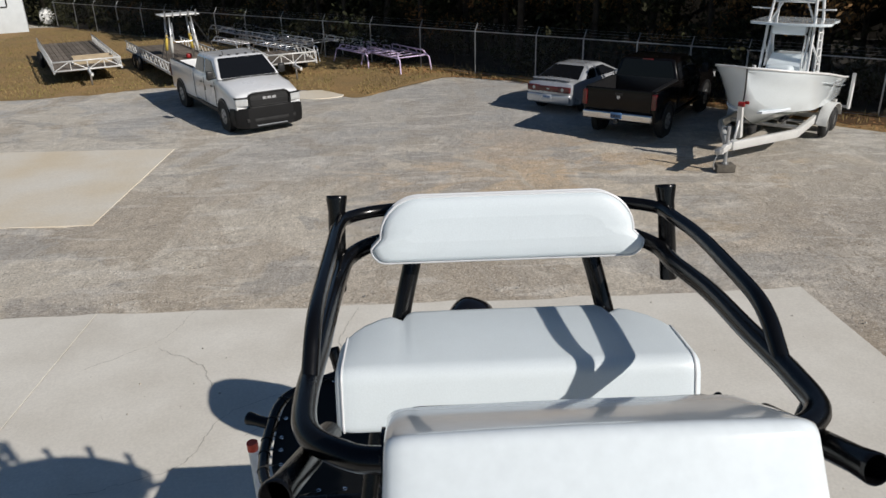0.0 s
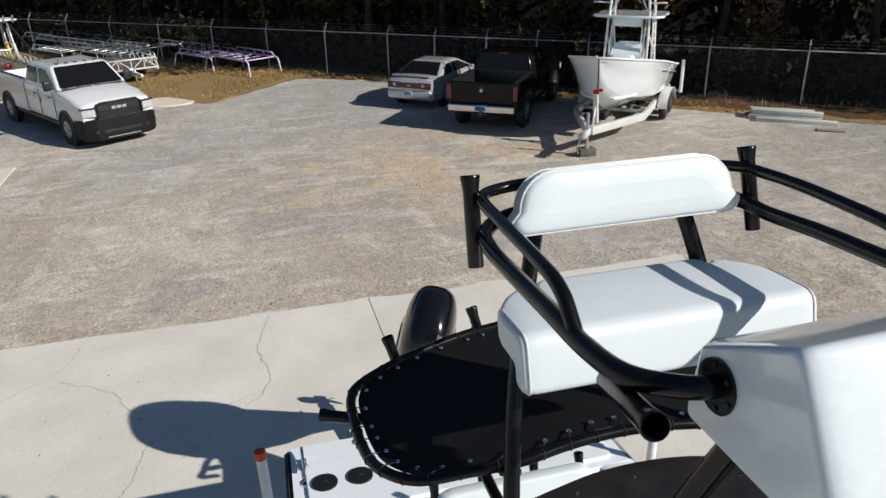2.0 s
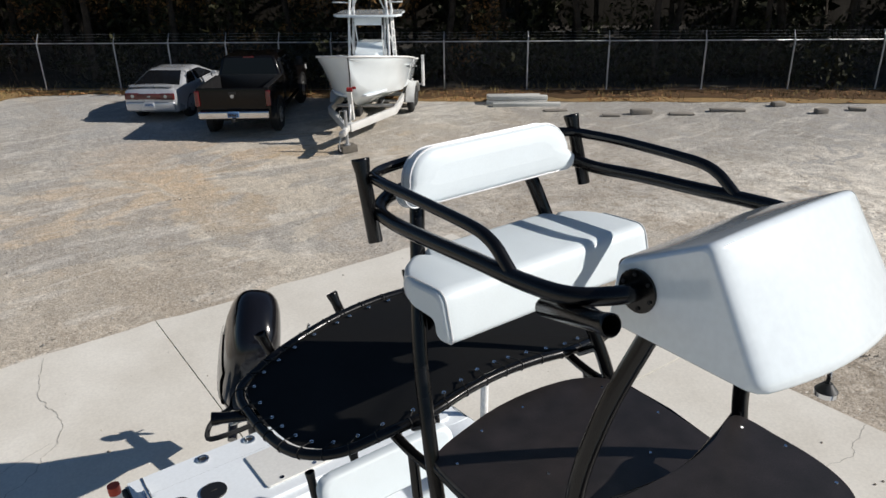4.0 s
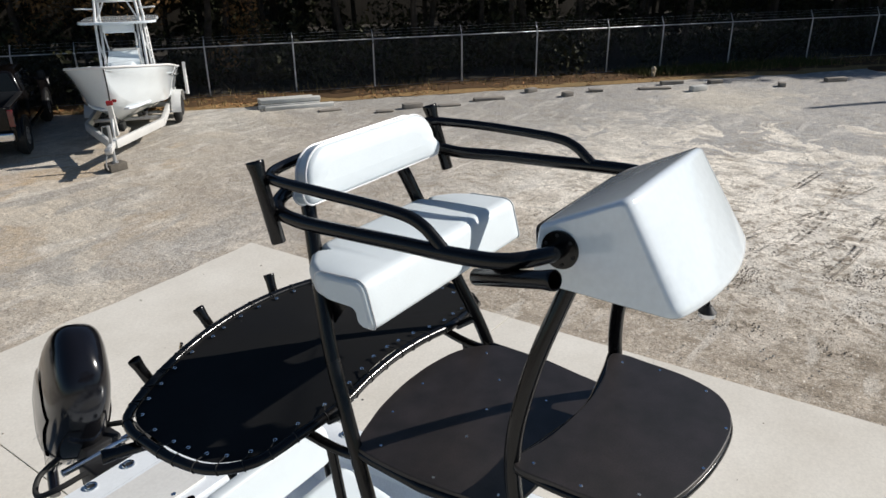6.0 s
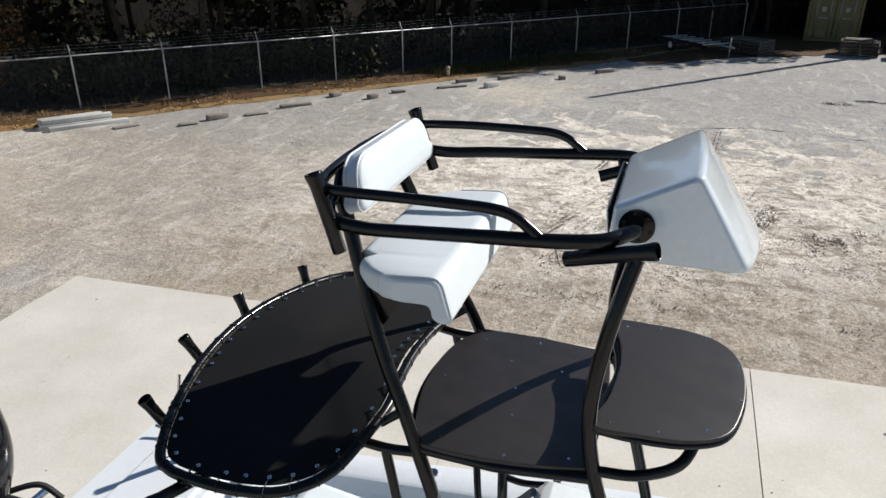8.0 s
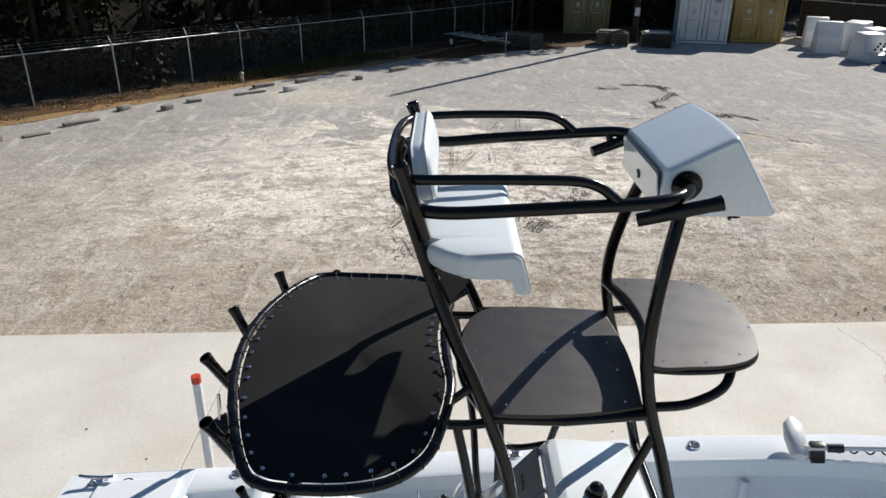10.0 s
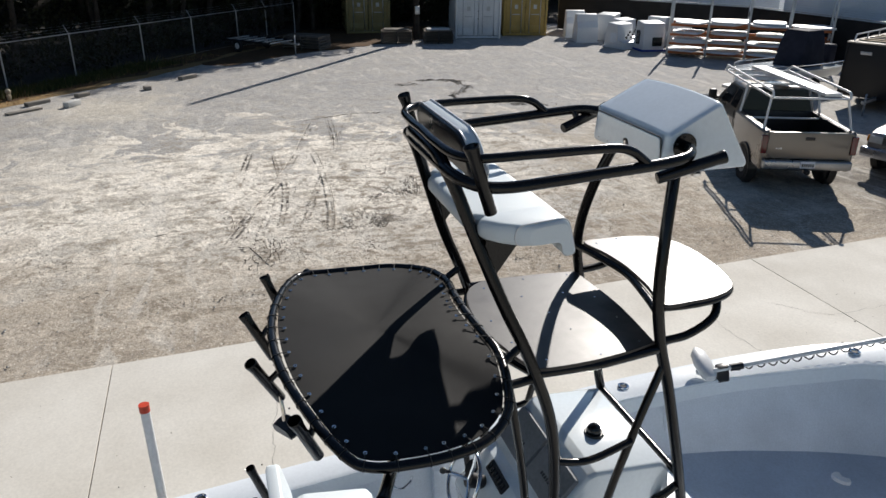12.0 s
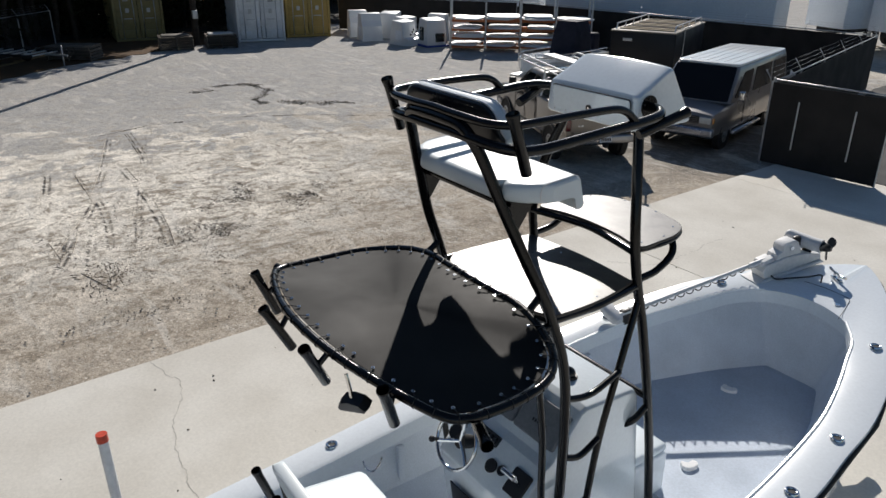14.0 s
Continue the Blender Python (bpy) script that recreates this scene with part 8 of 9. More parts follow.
b = B(); tube(b, [(-0.07, 0.10, 1.42), (0.07, 0.10, 1.42)], 0.055, 14); box(b, (-0.11, 0.08, 1.46), (0.10, 0.04, 0.07), 0.015); part("winch", b, RED, ws, "red winch")
jk = part("jack", tube(B(), [(0.0, 0.80, 0.20), (0.0, 0.80, 1.05)], 0.040, 10), GALV, yt, "galvanised tongue jack")
part("jack_handle", tube(B(), [(0.0, 0.80, 1.02), (0.14, 0.82, 1.04), (0.15, 0.82, 0.86)], 0.013, 6), GALV, jk)
part("jack_foot", disc(B(), (0.0, 0.80, 0.175), 0.08, 0.03), GALV, jk)
DARKWOOD = mat("weathered_dark_wood", (0.13, 0.115, 0.095), 0.9, 0, 0.2, 2, 30, 0.004)
solid("wood_block", box(B(), (0, 0, 0.0875), (0.42, 0.30, 0.175), 0.012), DARKWOOD, "dark timber block under the trailer jack", "block", "", "", RIG_AT @ pose(0, 0.80, 0, 0, 0, 38))

# ---- lumber, wheel stops and loose blocks along the fence ----
CONC_D = mat("grey_brown_stop", (0.27, 0.245, 0.21), 0.9, 0, 0.15, 2, 30, 0.004)
PALEBOARD = mat("pale_weathered_board", (0.58, 0.58, 0.55), 0.8, 0, 0.1, 2, 30, 0.002)
lum = thing("lumber_stack", at_dir(13.9, 17.35, 0.80, -0.60), "stack of pale weathered beams by the fence", "lumber")
for x, z, l, dy in ((0, 0.06, 1.9, 0), (0.26, 0.06, 1.75, 0.1), (0.5, 0.05, 1.6, -0.1), (0.05, 0.20, 1.85, 0.05), (0.30, 0.19, 1.7, -0.08), (-0.26, 0.04, 2.1, 0.3)):
    part("beam", box(B(), (-x, dy, z), (0.22, l, 0.12), 0.012), PALEBOARD, lum)
for x, y, l, h, a, mt in ((15.0, 14.4, 0.5, 0.05, -38, 0), (15.85, 14.0, 0.62, 0.15, -30, 0), (16.7, 13.2, 0.7, 0.05, -40, 0), (18.05, 12.6, 1.0, 0.09, -42, 0), (19.9, 12.1, 0.4, 0.12, -20, 0), (19.9, 10.75, 0.34, 0.15, -30, 0), (21.1, 10.3, 0.45, 0.08, -50, 0), (22.5, 8.8, 1.1, 0.06, -48, 0), (23.05, 7.5, 0.6, 0.17, -30, 1), (23.6, 8.6, 0.8, 0.12, -45, 0), (25.2, 5.35, 0.3, 0.14, 20, 0), (24.6, 7.4, 0.5, 0.12, -40, 0), (27.1, 4.0, 0.8, 0.14, -42, 0), (14.2, 15.9, 0.7, 0.04, -30, 0)):
    solid("wheel_stop", box(B(), (0, 0, h / 2), (l, 0.22, h), 0.012), PALEBOARD if mt else CONC_D, "short weathered block lying on the gravel", "block", "blocks along the fence", "", pose(x, y, 0, 0, 0, a))
b = B(); tube(b, [(0, 0, 0), (0, 0, 0.28)], 0.07, 12); ball(b, (0, 0, 0.32), 0.09); tube(b, [(-0.13, 0, 0.2), (0.13, 0, 0.2)], 0.04, 10)
solid("yard_hydrant", b, mat("tan_hydrant", (0.45, 0.38, 0.27), 0.7), "small tan standpipe at the fence", "hydrant", "", "", pose(24.35, 9.55, 0))

# ---- flat truss trailers and pipe frames on the grass ----
WOODDECK = mat("grey_deck_planks", (0.20, 0.17, 0.14), 0.9, 0, 0.18, 1.5, 25, 0.004, 0, None, 0.2, 0.05, 0.0, 0.25)
PALLETW = mat("pale_pine", (0.45, 0.36, 0.24), 0.85, 0, 0.12, 2, 30, 0.003)


def truss_trailer(m, L, label, W=1.22, rail=0.34):
    """A long flat trailer: local y runs back from the tongue end."""
    t = thing("truss_trailer", m, label, "trailer", "truss trailers")
    z = 0.62
    for s in (-1, 1):
        part("side_beam", box(B(), (s * W, L / 2, z - 0.04), (0.07, L, 0.10), 0.008), TR_WHITE, t)
        part("top_chord", tube(B(), [(s * W, 0, z + rail), (s * W, L, z + rail)], 0.028, 8), TR_WHITE, t)
        n = int(L / 0.55)
        for k in range(n):
            y0, y1 = L * k / n, L * (k + 1) / n
            part("truss_web", tube(B(), [(s * W, y0, z), (s * W, (y0 + y1) / 2, z + rail), (s * W, y1, z)], 0.016, 6), TR_WHITE, t)
        for y in (L * 0.62, L * 0.62 + 0.8):
            b = B(); ring_shape(b, (s * (W + 0.14), y, 0.34), 0.235, 0.10, (1, 0, 0), 22, 8); w = part("tyre", b, RUBBER, t, "black trailer tyre")
            b = B(); disc(b, (s * (W + 0.14) - 0.07, y, 0.34), 0.18, 0.14, (1, 0, 0), 20); part("rim", b, RIM, w)
    for zz in (z, z + rail):
        part("end_chord", tube(B(), [(-W, 0, zz), (W, 0, zz)], 0.032, 8), TR_WHITE, t)
    for k in range(4):
        x0, x1 = -W + 2 * W * k / 4, -W + 2 * W * (k + 1) / 4
        part("end_web", tube(B(), [(x0, 0, z + (rail if k % 2 else 0)), (x1, 0, z + (0 if k % 2 else rail))], 0.018, 6), TR_WHITE, t)
        part("end_post", tube(B(), [(x1, 0, z), (x1, 0, z + rail)], 0.02, 6), TR_WHITE, t)
    n = 12
    for k in range(n):
        part("plank", box(B(), (-W + 0.04 + (2 * W - 0.08) * (k + 0.5) / n, L / 2, z + 0.02), ((2 * W - 0.08) / n - 0.012, L - 0.1, 0.035), 0.004, 1), WOODDECK, t)
    part("tongue", box(B(), (0, -0.45, 0.52), (0.10, 1.1, 0.10), 0.01), TR_WHITE, t)
    part("tongue_jack", tube(B(), [(0, -0.3, 0), (0, -0.3, 0.75)], 0.035, 8), GALV, t)
    part("axle", tube(B(), [(-W - 0.1, L * 0.62, 0.34), (W + 0.1, L * 0.62, 0.34)], 0.04, 8), GALV, t)
    part("axle", tube(B(), [(-W - 0.1, L * 0.62 + 0.8, 0.34), (W + 0.1, L * 0.62 + 0.8, 0.34)], 0.04, 8), GALV, t)
    for s in (-1, 1):
        part("spring", box(B(), (s * 0.9, L * 0.62 + 0.4, 0.46), (0.07, 1.2, 0.16), 0.02), RUBBER, t)
    return t


T1 = at_dir(-12.75, 29.75, -0.47, 0.88)
T2 = at_dir(-7.95, 28.7, -0.50, 0.866)
T3 = at_dir(-4.75, 29.75, -0.42, 0.91)
truss_trailer(T1, 9.5, "long white truss trailer with a grey plank deck")
truss_trailer(T2, 8.6, "white truss trailer carrying a pipe tower on the grass")
truss_trailer(T3, 3.6, "short white truss trailer parked behind the pickup", 0.95, 0.36)
crate = thing("plywood_crate", T1 @ pose(0.35, 1.55, 0.66), "open pale plywood crate on the trailer deck", "crate")
for c, s in (((0, -0.42, 0.13), (1.5, 0.025, 0.26)), ((0, 0.42, 0.13), (1.5, 0.025, 0.26)), ((-0.74, 0, 0.13), (0.025, 0.82, 0.26)), ((0.74, 0, 0.13), (0.025, 0.82, 0.26)), ((0, 0, 0.012), (1.46, 0.82, 0.024))):
    part("board", box(B(), c, s, 0.003), PALLETW, crate)
# the pipe tower riding on the second trailer
pt = thing("pipe_tower", T2 @ pose(0, 3.1, 0.66), "tall bare aluminium boat tower standing on the trailer", "boat tower")
for s in (-1, 1):
    for y in (-0.55, 0.45):
        part("leg", tube(B(), [(s * 0.55, y, 0), (s * 0.42, y * 0.7, 1.75)], 0.035, 8), ALUM, pt)
        part("foam_sleeve", tube(B(), [(s * 0.52, y * 0.93, 0.35), (s * 0.47, y * 0.84, 0.95)], 0.06, 8), mat("yellow_foam", (0.70, 0.52, 0.10), 0.8) if y > 0 else PALEBOARD, pt, "padded sleeve")
    part("strap", tube(B(), [(s * 0.5, -0.4, 1.6), (s * 1.2, -1.3, 0.02)], 0.02, 6), RUBBER, pt)
    part("side_bar", tube(B(), [(s * 0.49, -0.47, 0.9), (s * 0.49, 0.39, 0.9)], 0.03, 8), ALUM, pt)
part("windshield_frame", tube(B(), fillet([(-0.36, -0.45, 1.5), (-0.40, -0.5, 0.75), (0.40, -0.5, 0.75), (0.36, -0.45, 1.5)], 0.12), 0.025, 8), ALUM, pt)
part("top_plate", box(B(), (0, -0.05, 1.78), (1.5, 1.0, 0.05), 0.02), WHITE_METAL, pt)
for k in range(5):
    part("rod_holder", pipe(B(), (-0.6 + 0.3 * k, -0.55, 1.70), (-0.6 + 0.3 * k, -0.62, 1.95), 0.03, 0.004, 10), ALUM, pt)
b = B(); box(b, (0.25, 0.1, 0.10), (0.22, 0.22, 0.18), 0.05, 3); part("bundle", b, RED, pt, "red bundle")


def pipe_frame(m, w, l, h, material, label, group="boat tops on the grass"):
    """A loose welded tee-top frame standing on its legs."""
    f = thing("tee_top", m, label, "boat top", group)
    for s in (-1, 1):
        part("rail", tube(B(), fillet([(s * w, 0, 0), (s * w * 0.95, 0.12, h), (s * w * 0.9, l, h * 1.05), (s * w, l + 0.2, 0)], 0.15), 0.03, 8), material, f)
        part("upper_rail", tube(B(), fillet([(s * w * 0.94, 0.25, h), (s * w * 0.8, 0.4, h + 0.2), (s * w * 0.8, l - 0.3, h + 0.22), (s * w * 0.9, l - 0.1, h)], 0.12), 0.026, 8), material, f)
    for k in range(5):
        y = 0.3 + (l - 0.5) * k / 4
        part("cross_bar", tube(B(), [(-w * 0.9, y, h * 1.02), (w * 0.9, y, h * 1.02)], 0.026, 8), material, f)
        for s in (-1, 1):
            part("upright", tube(B(), [(s * w * 0.92, y, h), (s * w * 0.8, y, h + 0.2)], 0.022, 6), material, f)
    return f


LILAC = mat("lilac_primer", (0.70, 0.57, 0.80), 0.5, 0, 0.06)
pipe_frame(at_dir(0.1, 30.2, -0.55, 0.83), 0.75, 3.0, 0.62, LILAC, "lilac-primed welded boat top on the grass")
pipe_frame(at_dir(-1.3, 31.9, -0.60, 0.80), 0.75, 2.6, 0.60, LILAC, "lilac-primed welded boat top on the grass")
for x, y, l in ((-1.6, 34.0, 3.2), (-3.9, 35.0, 3.4), (-5.9, 36.6, 3.2), (-4.8, 33.2, 3.0), (-7.6, 38.6, 3.2), (-8.6, 40.2, 3.0), (-7.4, 35.2, 2.6)):
    pipe_frame(at_dir(x, y, -0.66, 0.75), 0.8, l, 0.70, ALUM, "bare aluminium welded boat top on the grass")

# ---- shed corner and tank ----
WALLW = mat("pale_blue_white_metal_wall", (0.62, 0.66, 0.68), 0.6, 0, 0.06)
shed = thing("metal_shed", pose(-24.4, 49.3, 0, 0, 0, 26), "pale metal shed at the far corner of the lawn", "shed")
part("wall", box(B(), (-5, 3.0, 1.75), (10, 6, 3.5), 0.03), WALLW, shed)
part("roof", loft(B(), [[(-10.3, -0.3, 3.5), (0.3, -0.3, 3.5), (0.3, 6.3, 3.5), (-10.3, 6.3, 3.5)], [(-10.3, 2.6, 4.6), (0.3, 2.6, 4.6), (0.3, 3.4, 4.6), (-10.3, 3.4, 4.6)]]), GALV, shed)
part("conduit", tube(B(), fillet([(-0.9, -0.03, 3.2), (-0.9, -0.03, 1.6), (-2.6, -0.03, 1.6)], 0.1), 0.04, 8), RUBBER, shed)
tank = thing("gas_tank", pose(-25.1, 53.6, 0, 0, 0, 26), "white cylindrical gas tank beside the shed", "tank")
b = B(); tube(b, [(0, -0.95, 0.62), (0, -0.85, 0.62), (0, 0.85, 0.62), (0, 0.95, 0.62)], 0.48, 18); ball(b, (0, -0.9, 0.62), 0.47, 1, 0.5, 1); ball(b, (0, 0.9, 0.62), 0.47, 1, 0.5, 1); part("vessel", b, WHITE_METAL, tank)
for y in (-0.6, 0.6):
    part("saddle", box(B(), (0, y, 0.10), (0.7, 0.15, 0.26), 0.02), CONC_D, tank)

# ---- shipping containers ----
def container(m, col, label):
    c = thing("shipping_container", m, label, "shipping container", "containers at the end of the yard")
    w, l, h = 1.22, 6.05, 2.6
    n = 44
    for s in (-1, 1):
        b = B()
        for k in range(n):
            y0, y1 = 0.08 + (l - 0.16) * k / n, 0.08 + (l - 0.16) * (k + 1) / n
            d = 0.0 if k % 2 else 0.035
            b.faces.new([b.verts.new(p) for p in ((s * (w - 0.02 - d), y0, 0.15), (s * (w - 0.02 - d), y1, 0.15), (s * (w - 0.02 - d), y1, h - 0.1), (s * (w - 0.02 - d), y0, h - 0.1))])
            if k:
                b.faces.new([b.verts.new(p) for p in ((s * (w - 0.02), y0, 0.15), (s * (w - 0.055), y0, 0.15), (s * (w - 0.055), y0, h - 0.1), (s * (w - 0.02), y0, h - 0.1))])
        part("side_wall", b, col, c, "corrugated steel wall")
    part("roof", box(B(), (0, l / 2, h - 0.06), (2 * w - 0.04, l - 0.04, 0.05)), col, c)
    part("floor", box(B(), (0, l / 2, 0.12), (2 * w - 0.06, l - 0.06, 0.10)), RUBBER, c)
    part("back_wall", box(B(), (0, l - 0.04, h / 2), (2 * w - 0.06, 0.05, h - 0.1)), col, c)
    for s in (-1, 1):
        for y in (0.06, l - 0.06):
            part("corner_post", box(B(), (s * (w - 0.06), y, h / 2), (0.12, 0.12, h), 0.01), col, c)
        d = part("door", box(B(), (s * (w - 0.12) / 2, 0.07, h / 2), (w - 0.15, 0.05, h - 0.26), 0.008), col, c, "steel door leaf")
        for k in range(4):
            part("door_rib", box(B(), (s * (w - 0.12) / 2, 0.04, 0.42 + 0.58 * k), (w - 0.26, 0.03, 0.30), 0.012), col, d)
        for x in (0.22, 0.82):
            part("lock_rod", tube(B(), [(s * x, 0.005, 0.16), (s * x, 0.005, h - 0.14)], 0.02, 8), GALV, d)
        part("handle", box(B(), (s * 0.52, 0.0, 1.15), (0.42, 0.03, 0.04), 0.006), GALV, d)
        part("sign", box(B(), (s * 0.52, 0.018, 1.55), (0.18, 0.012, 0.22), 0.004), PALEBOARD, d, "faded pale label")
        for k in range(3):
            part("mark", box(B(), (s * 0.55, 0.020, 2.22 - 0.09 * k), (0.42 - 0.08 * k, 0.012, 0.045)), DARKWOOD if s > 0 else PALEBOARD, d)
    for z in (0.09, h - 0.05):
        for y in (0.05, l - 0.05):
            part("end_rail", box(B(), (0, y, z), (2 * w - 0.24, 0.10, 0.12), 0.01), col, c)
        for s in (-1, 1):
            part("side_rail", box(B(), (s * (w - 0.04), l / 2, z), (0.08, l - 0.24, 0.12), 0.01), col, c)
    return c


YELLOW = mat("faded_mustard_steel", (0.44, 0.29, 0.075), 0.6, 0, 0.12, 1.2, 18, 0.001, 0, (0.36, 0.25, 0.07))
OCHRE = mat("dull_olive_steel", (0.26, 0.205, 0.08), 0.65, 0, 0.12, 1.2, 18, 0.001, 0, (0.21, 0.175, 0.07))
WHITE_C = mat("dirty_white_steel", (0.76, 0.77, 0.77), 0.55, 0, 0.08, 1.2, 18, 0.001, 0, (0.64, 0.64, 0.62))
container(at_dir(38.9, -5.6, 0.99, -0.12), OCHRE, "dull olive shipping container with closed doors")
container(at_dir(35.35, -10.8, 0.97, -0.25), WHITE_C, "white shipping container with closed steel doors")
container(at_dir(35.9, -13.75, 0.97, -0.22), YELLOW, "mustard yellow shipping container with closed steel doors")

# ---- utility pole, wood stacks, flat trailer ----
up_ = thing("utility_pole", pose(36.0, -7.55, 0), "tall weathered wooden utility pole", "utility pole")
part("pole", tube(B(), [(0, 0, -0.2), (0, 0, 10.7)], 0.17, 12, r1=0.12), BARK, up_)
part("meter_box", box(B(), (-0.18, 0, 1.5), (0.18, 0.25, 0.4), 0.02), GALV, up_)
def wood_stack(m, n, w, l, label, top=None):
    t = thing("pallet_stack", m, label, "pallets", "wood stacks")
    for k in range(n):
        z = 0.13 * k
        w, l = w * (0.985 if k % 2 else 1.0), l * (1.0 if k % 3 else 0.98)
        for x in (-1, 0, 1):
            part("stringer", box(B(), (x * (w / 2 - 0.04) + 0.03 * (k % 2), 0, z + 0.05), (0.05, l, 0.08), 0.004, 1), DARKWOOD, t)
        for q in range(6):
            part("slat", box(B(), (0, -l / 2 + 0.06 + (l - 0.12) * q / 5, z + 0.105), (w, 0.11, 0.022), 0.003, 1), WOODDECK, t)
    if top:
        part("top_sheet", box(B(), (0, 0, 0.13 * n + 0.03), (w * 0.8, l * 0.7, 0.05), 0.01), top, t)
    return t
wood_stack(at_dir(34.95, -6.2, 0.98, -0.2), 5, 1.6, 1.2, "low stack of grey timber pallets", DARKWOOD)
wood_stack(at_dir(34.55, -8.3, 0.98, -0.2), 5, 1.5, 1.2, "low stack of grey pallets with a pale sheet", PALEBOARD)
wood_stack(at_dir(34.1, -1.5, 0.82, -0.57), 5, 2.0, 1.3, "stack of weathered boards in the shade")
ft = thing("flat_trailer", at_dir(33.75, 0.8, 0.76, 0.65), "small black flat trailer parked in the shade", "trailer")
for s in (-1, 1):
    part("side_beam", box(B(), (s * 0.8, 0, 0.52), (0.07, 3.0, 0.10), 0.01), RUBBER, ft)
    b = B(); ring_shape(b, (s * 0.93, 0.4, 0.31), 0.21, 0.09, (1, 0, 0), 22, 8); w = part("tyre", b, RUBBER, ft)
    b = B(); disc(b, (s * 0.93 - 0.06, 0.4, 0.31), 0.17, 0.12, (1, 0, 0), 20); part("rim", b, WHITE_METAL, w)
for k in range(6):
    part("cross_bar", box(B(), (0, -1.4 + 0.56 * k, 0.52), (1.6, 0.06, 0.06), 0.006), GALV, ft)
part("axle", tube(B(), [(-0.9, 0.4, 0.31), (0.9, 0.4, 0.31)], 0.03, 8), GALV, ft)
part("axle_block", box(B(), (0, 0.4, 0.40), (1.5, 0.12, 0.18), 0.01), RUBBER, ft)
part("tongue", box(B(), (0, -2.0, 0.50), (0.08, 1.1, 0.08), 0.01), GALV, ft)
part("tongue_jack", tube(B(), [(0, -2.3, 0), (0, -2.3, 0.9)], 0.03, 8), GALV, ft)

# ---- white console mouldings ----
MOULD = mat("white_moulding", (0.74, 0.75, 0.75), 0.4, 0, 0.05, 1.5, 30)
def moulding(m, prof, w, label, marks=0, door=False, base=None):
    c = thing("console_moulding", m, label, "boat console", "white boat consoles")
    r = [(p.y, p.z) for p in fillet([(0, y, z) for y, z in prof], 0.045, 4, True)]
    my, mz = sum(p[0] for p in r) / len(r), sum(p[1] for p in r) / len(r)
    part("shell", loft(B(), [[(x, my + (y - my) * k, mz + (z - mz) * k if z > 0.06 else z) for y, z in r] for x, k in ((-w, 0.955), (-w + 0.012, 0.985), (-w + 0.035, 1), (w - 0.035, 1), (w - 0.012, 0.985), (w, 0.955))]), MOULD, c, "", 40)
    part("flange", box(B(), (0, (prof[0][0] + prof[-1][0]) / 2, 0.025), (2 * w + 0.10, prof[-1][0] - prof[0][0] + 0.12, 0.05), 0.012), MOULD, c, "moulded base flange")
    for sgn in (-1, 1):
        part("side_recess", box(B(), (sgn * (w - 0.004), my + 0.04, 0.5), (0.014, 0.42, 0.46), 0.004), GELDULL, c, "shallow grey side panel")
    if marks:
        for k in range(marks):
            part("cutout", disc(B(), (-w * 0.5 + w * k / max(1, marks - 1), min(p[0] for p in prof) + 0.10, 0.55 + 0.12 * (k % 3)), 0.055, 0.03, (0, -1, 0.2), 12), SCREEN, c)
    if door:
        part("door_cutout", box(B(), (w * 0.30, min(p[0] for p in prof) + 0.02, 0.45), (0.50, 0.10, 0.42), 0.03), SCREEN, c)
        part("side_cutout", box(B(), (-w + 0.0, 0.05, 0.62), (0.04, 0.35, 0.66), 0.06), SCREEN, c)
    if base:
        part("base", box(B(), (0, 0, 0.04), (2 * w + 0.2, 1.3, 0.08), 0.02), base, c, "blue pallet base")
    return c
P_A = [(-0.5, 0), (-0.45, 0.75), (-0.25, 1.05), (-0.2, 1.4), (0.25, 1.4), (0.5, 0.6), (0.55, 0)]
P_B = [(-0.75, 0), (-0.75, 0.32), (-0.35, 0.38), (-0.25, 1.15), (0.4, 1.2), (0.55, 0.6), (0.6, 0)]
P_C = [(-0.55, 0), (-0.5, 0.7), (-0.42, 1.3), (0.35, 1.38), (0.5, 0.7), (0.55, 0)]
BLUE = mat("blue_tarp", (0.02, 0.05, 0.30), 0.6)
for x, y, f, pr, w, lab, mk, dr, bs in ((35.0, -16.3, (0.9, -0.3), P_A, 0.5, "white fibreglass console moulding by the containers", 1, False, None), (33.1, -16.0, (0.95, -0.2), P_A, 0.55, "tall white fibreglass console moulding", 0, False, None), (33.6, -17.6, (0.6, -0.8), P_C, 0.5, "white console moulding with a small dark port", 1, False, None),
                                       (32.4, -17.9, (0.8, 0.4), P_B, 0.6, "white moulding with stepped front", 3, False, None), (30.7, -16.7, (0.95, 0.25), P_B, 0.52, "white console moulding with many dark cut-outs", 6, False, None), (29.5, -17.6, (0.95, -0.1), P_C, 0.55, "white console moulding with a door opening on blue", 0, True, BLUE),
                                       (31.0, -19.0, (0.5, -0.8), P_A, 0.5, "white fibreglass console moulding standing behind", 0, False, None), (29.9, -19.6, (0.7, -0.6), P_C, 0.5, "cream fibreglass console moulding standing behind", 0, False, None)):
    moulding(at_dir(x, y, *f), pr, w, lab, mk, dr, bs)

# ---- storage rack with orange beams ----
ORANGE_STEEL = mat("orange_rack_steel", (0.50, 0.15, 0.04), 0.55, 0.1, 0.12)
rack = thing("storage_rack", at_dir(25.9, -20.4, 0.62, 0.785), "tall steel rack with orange beams", "rack")
bays, dep = 4, 1.2
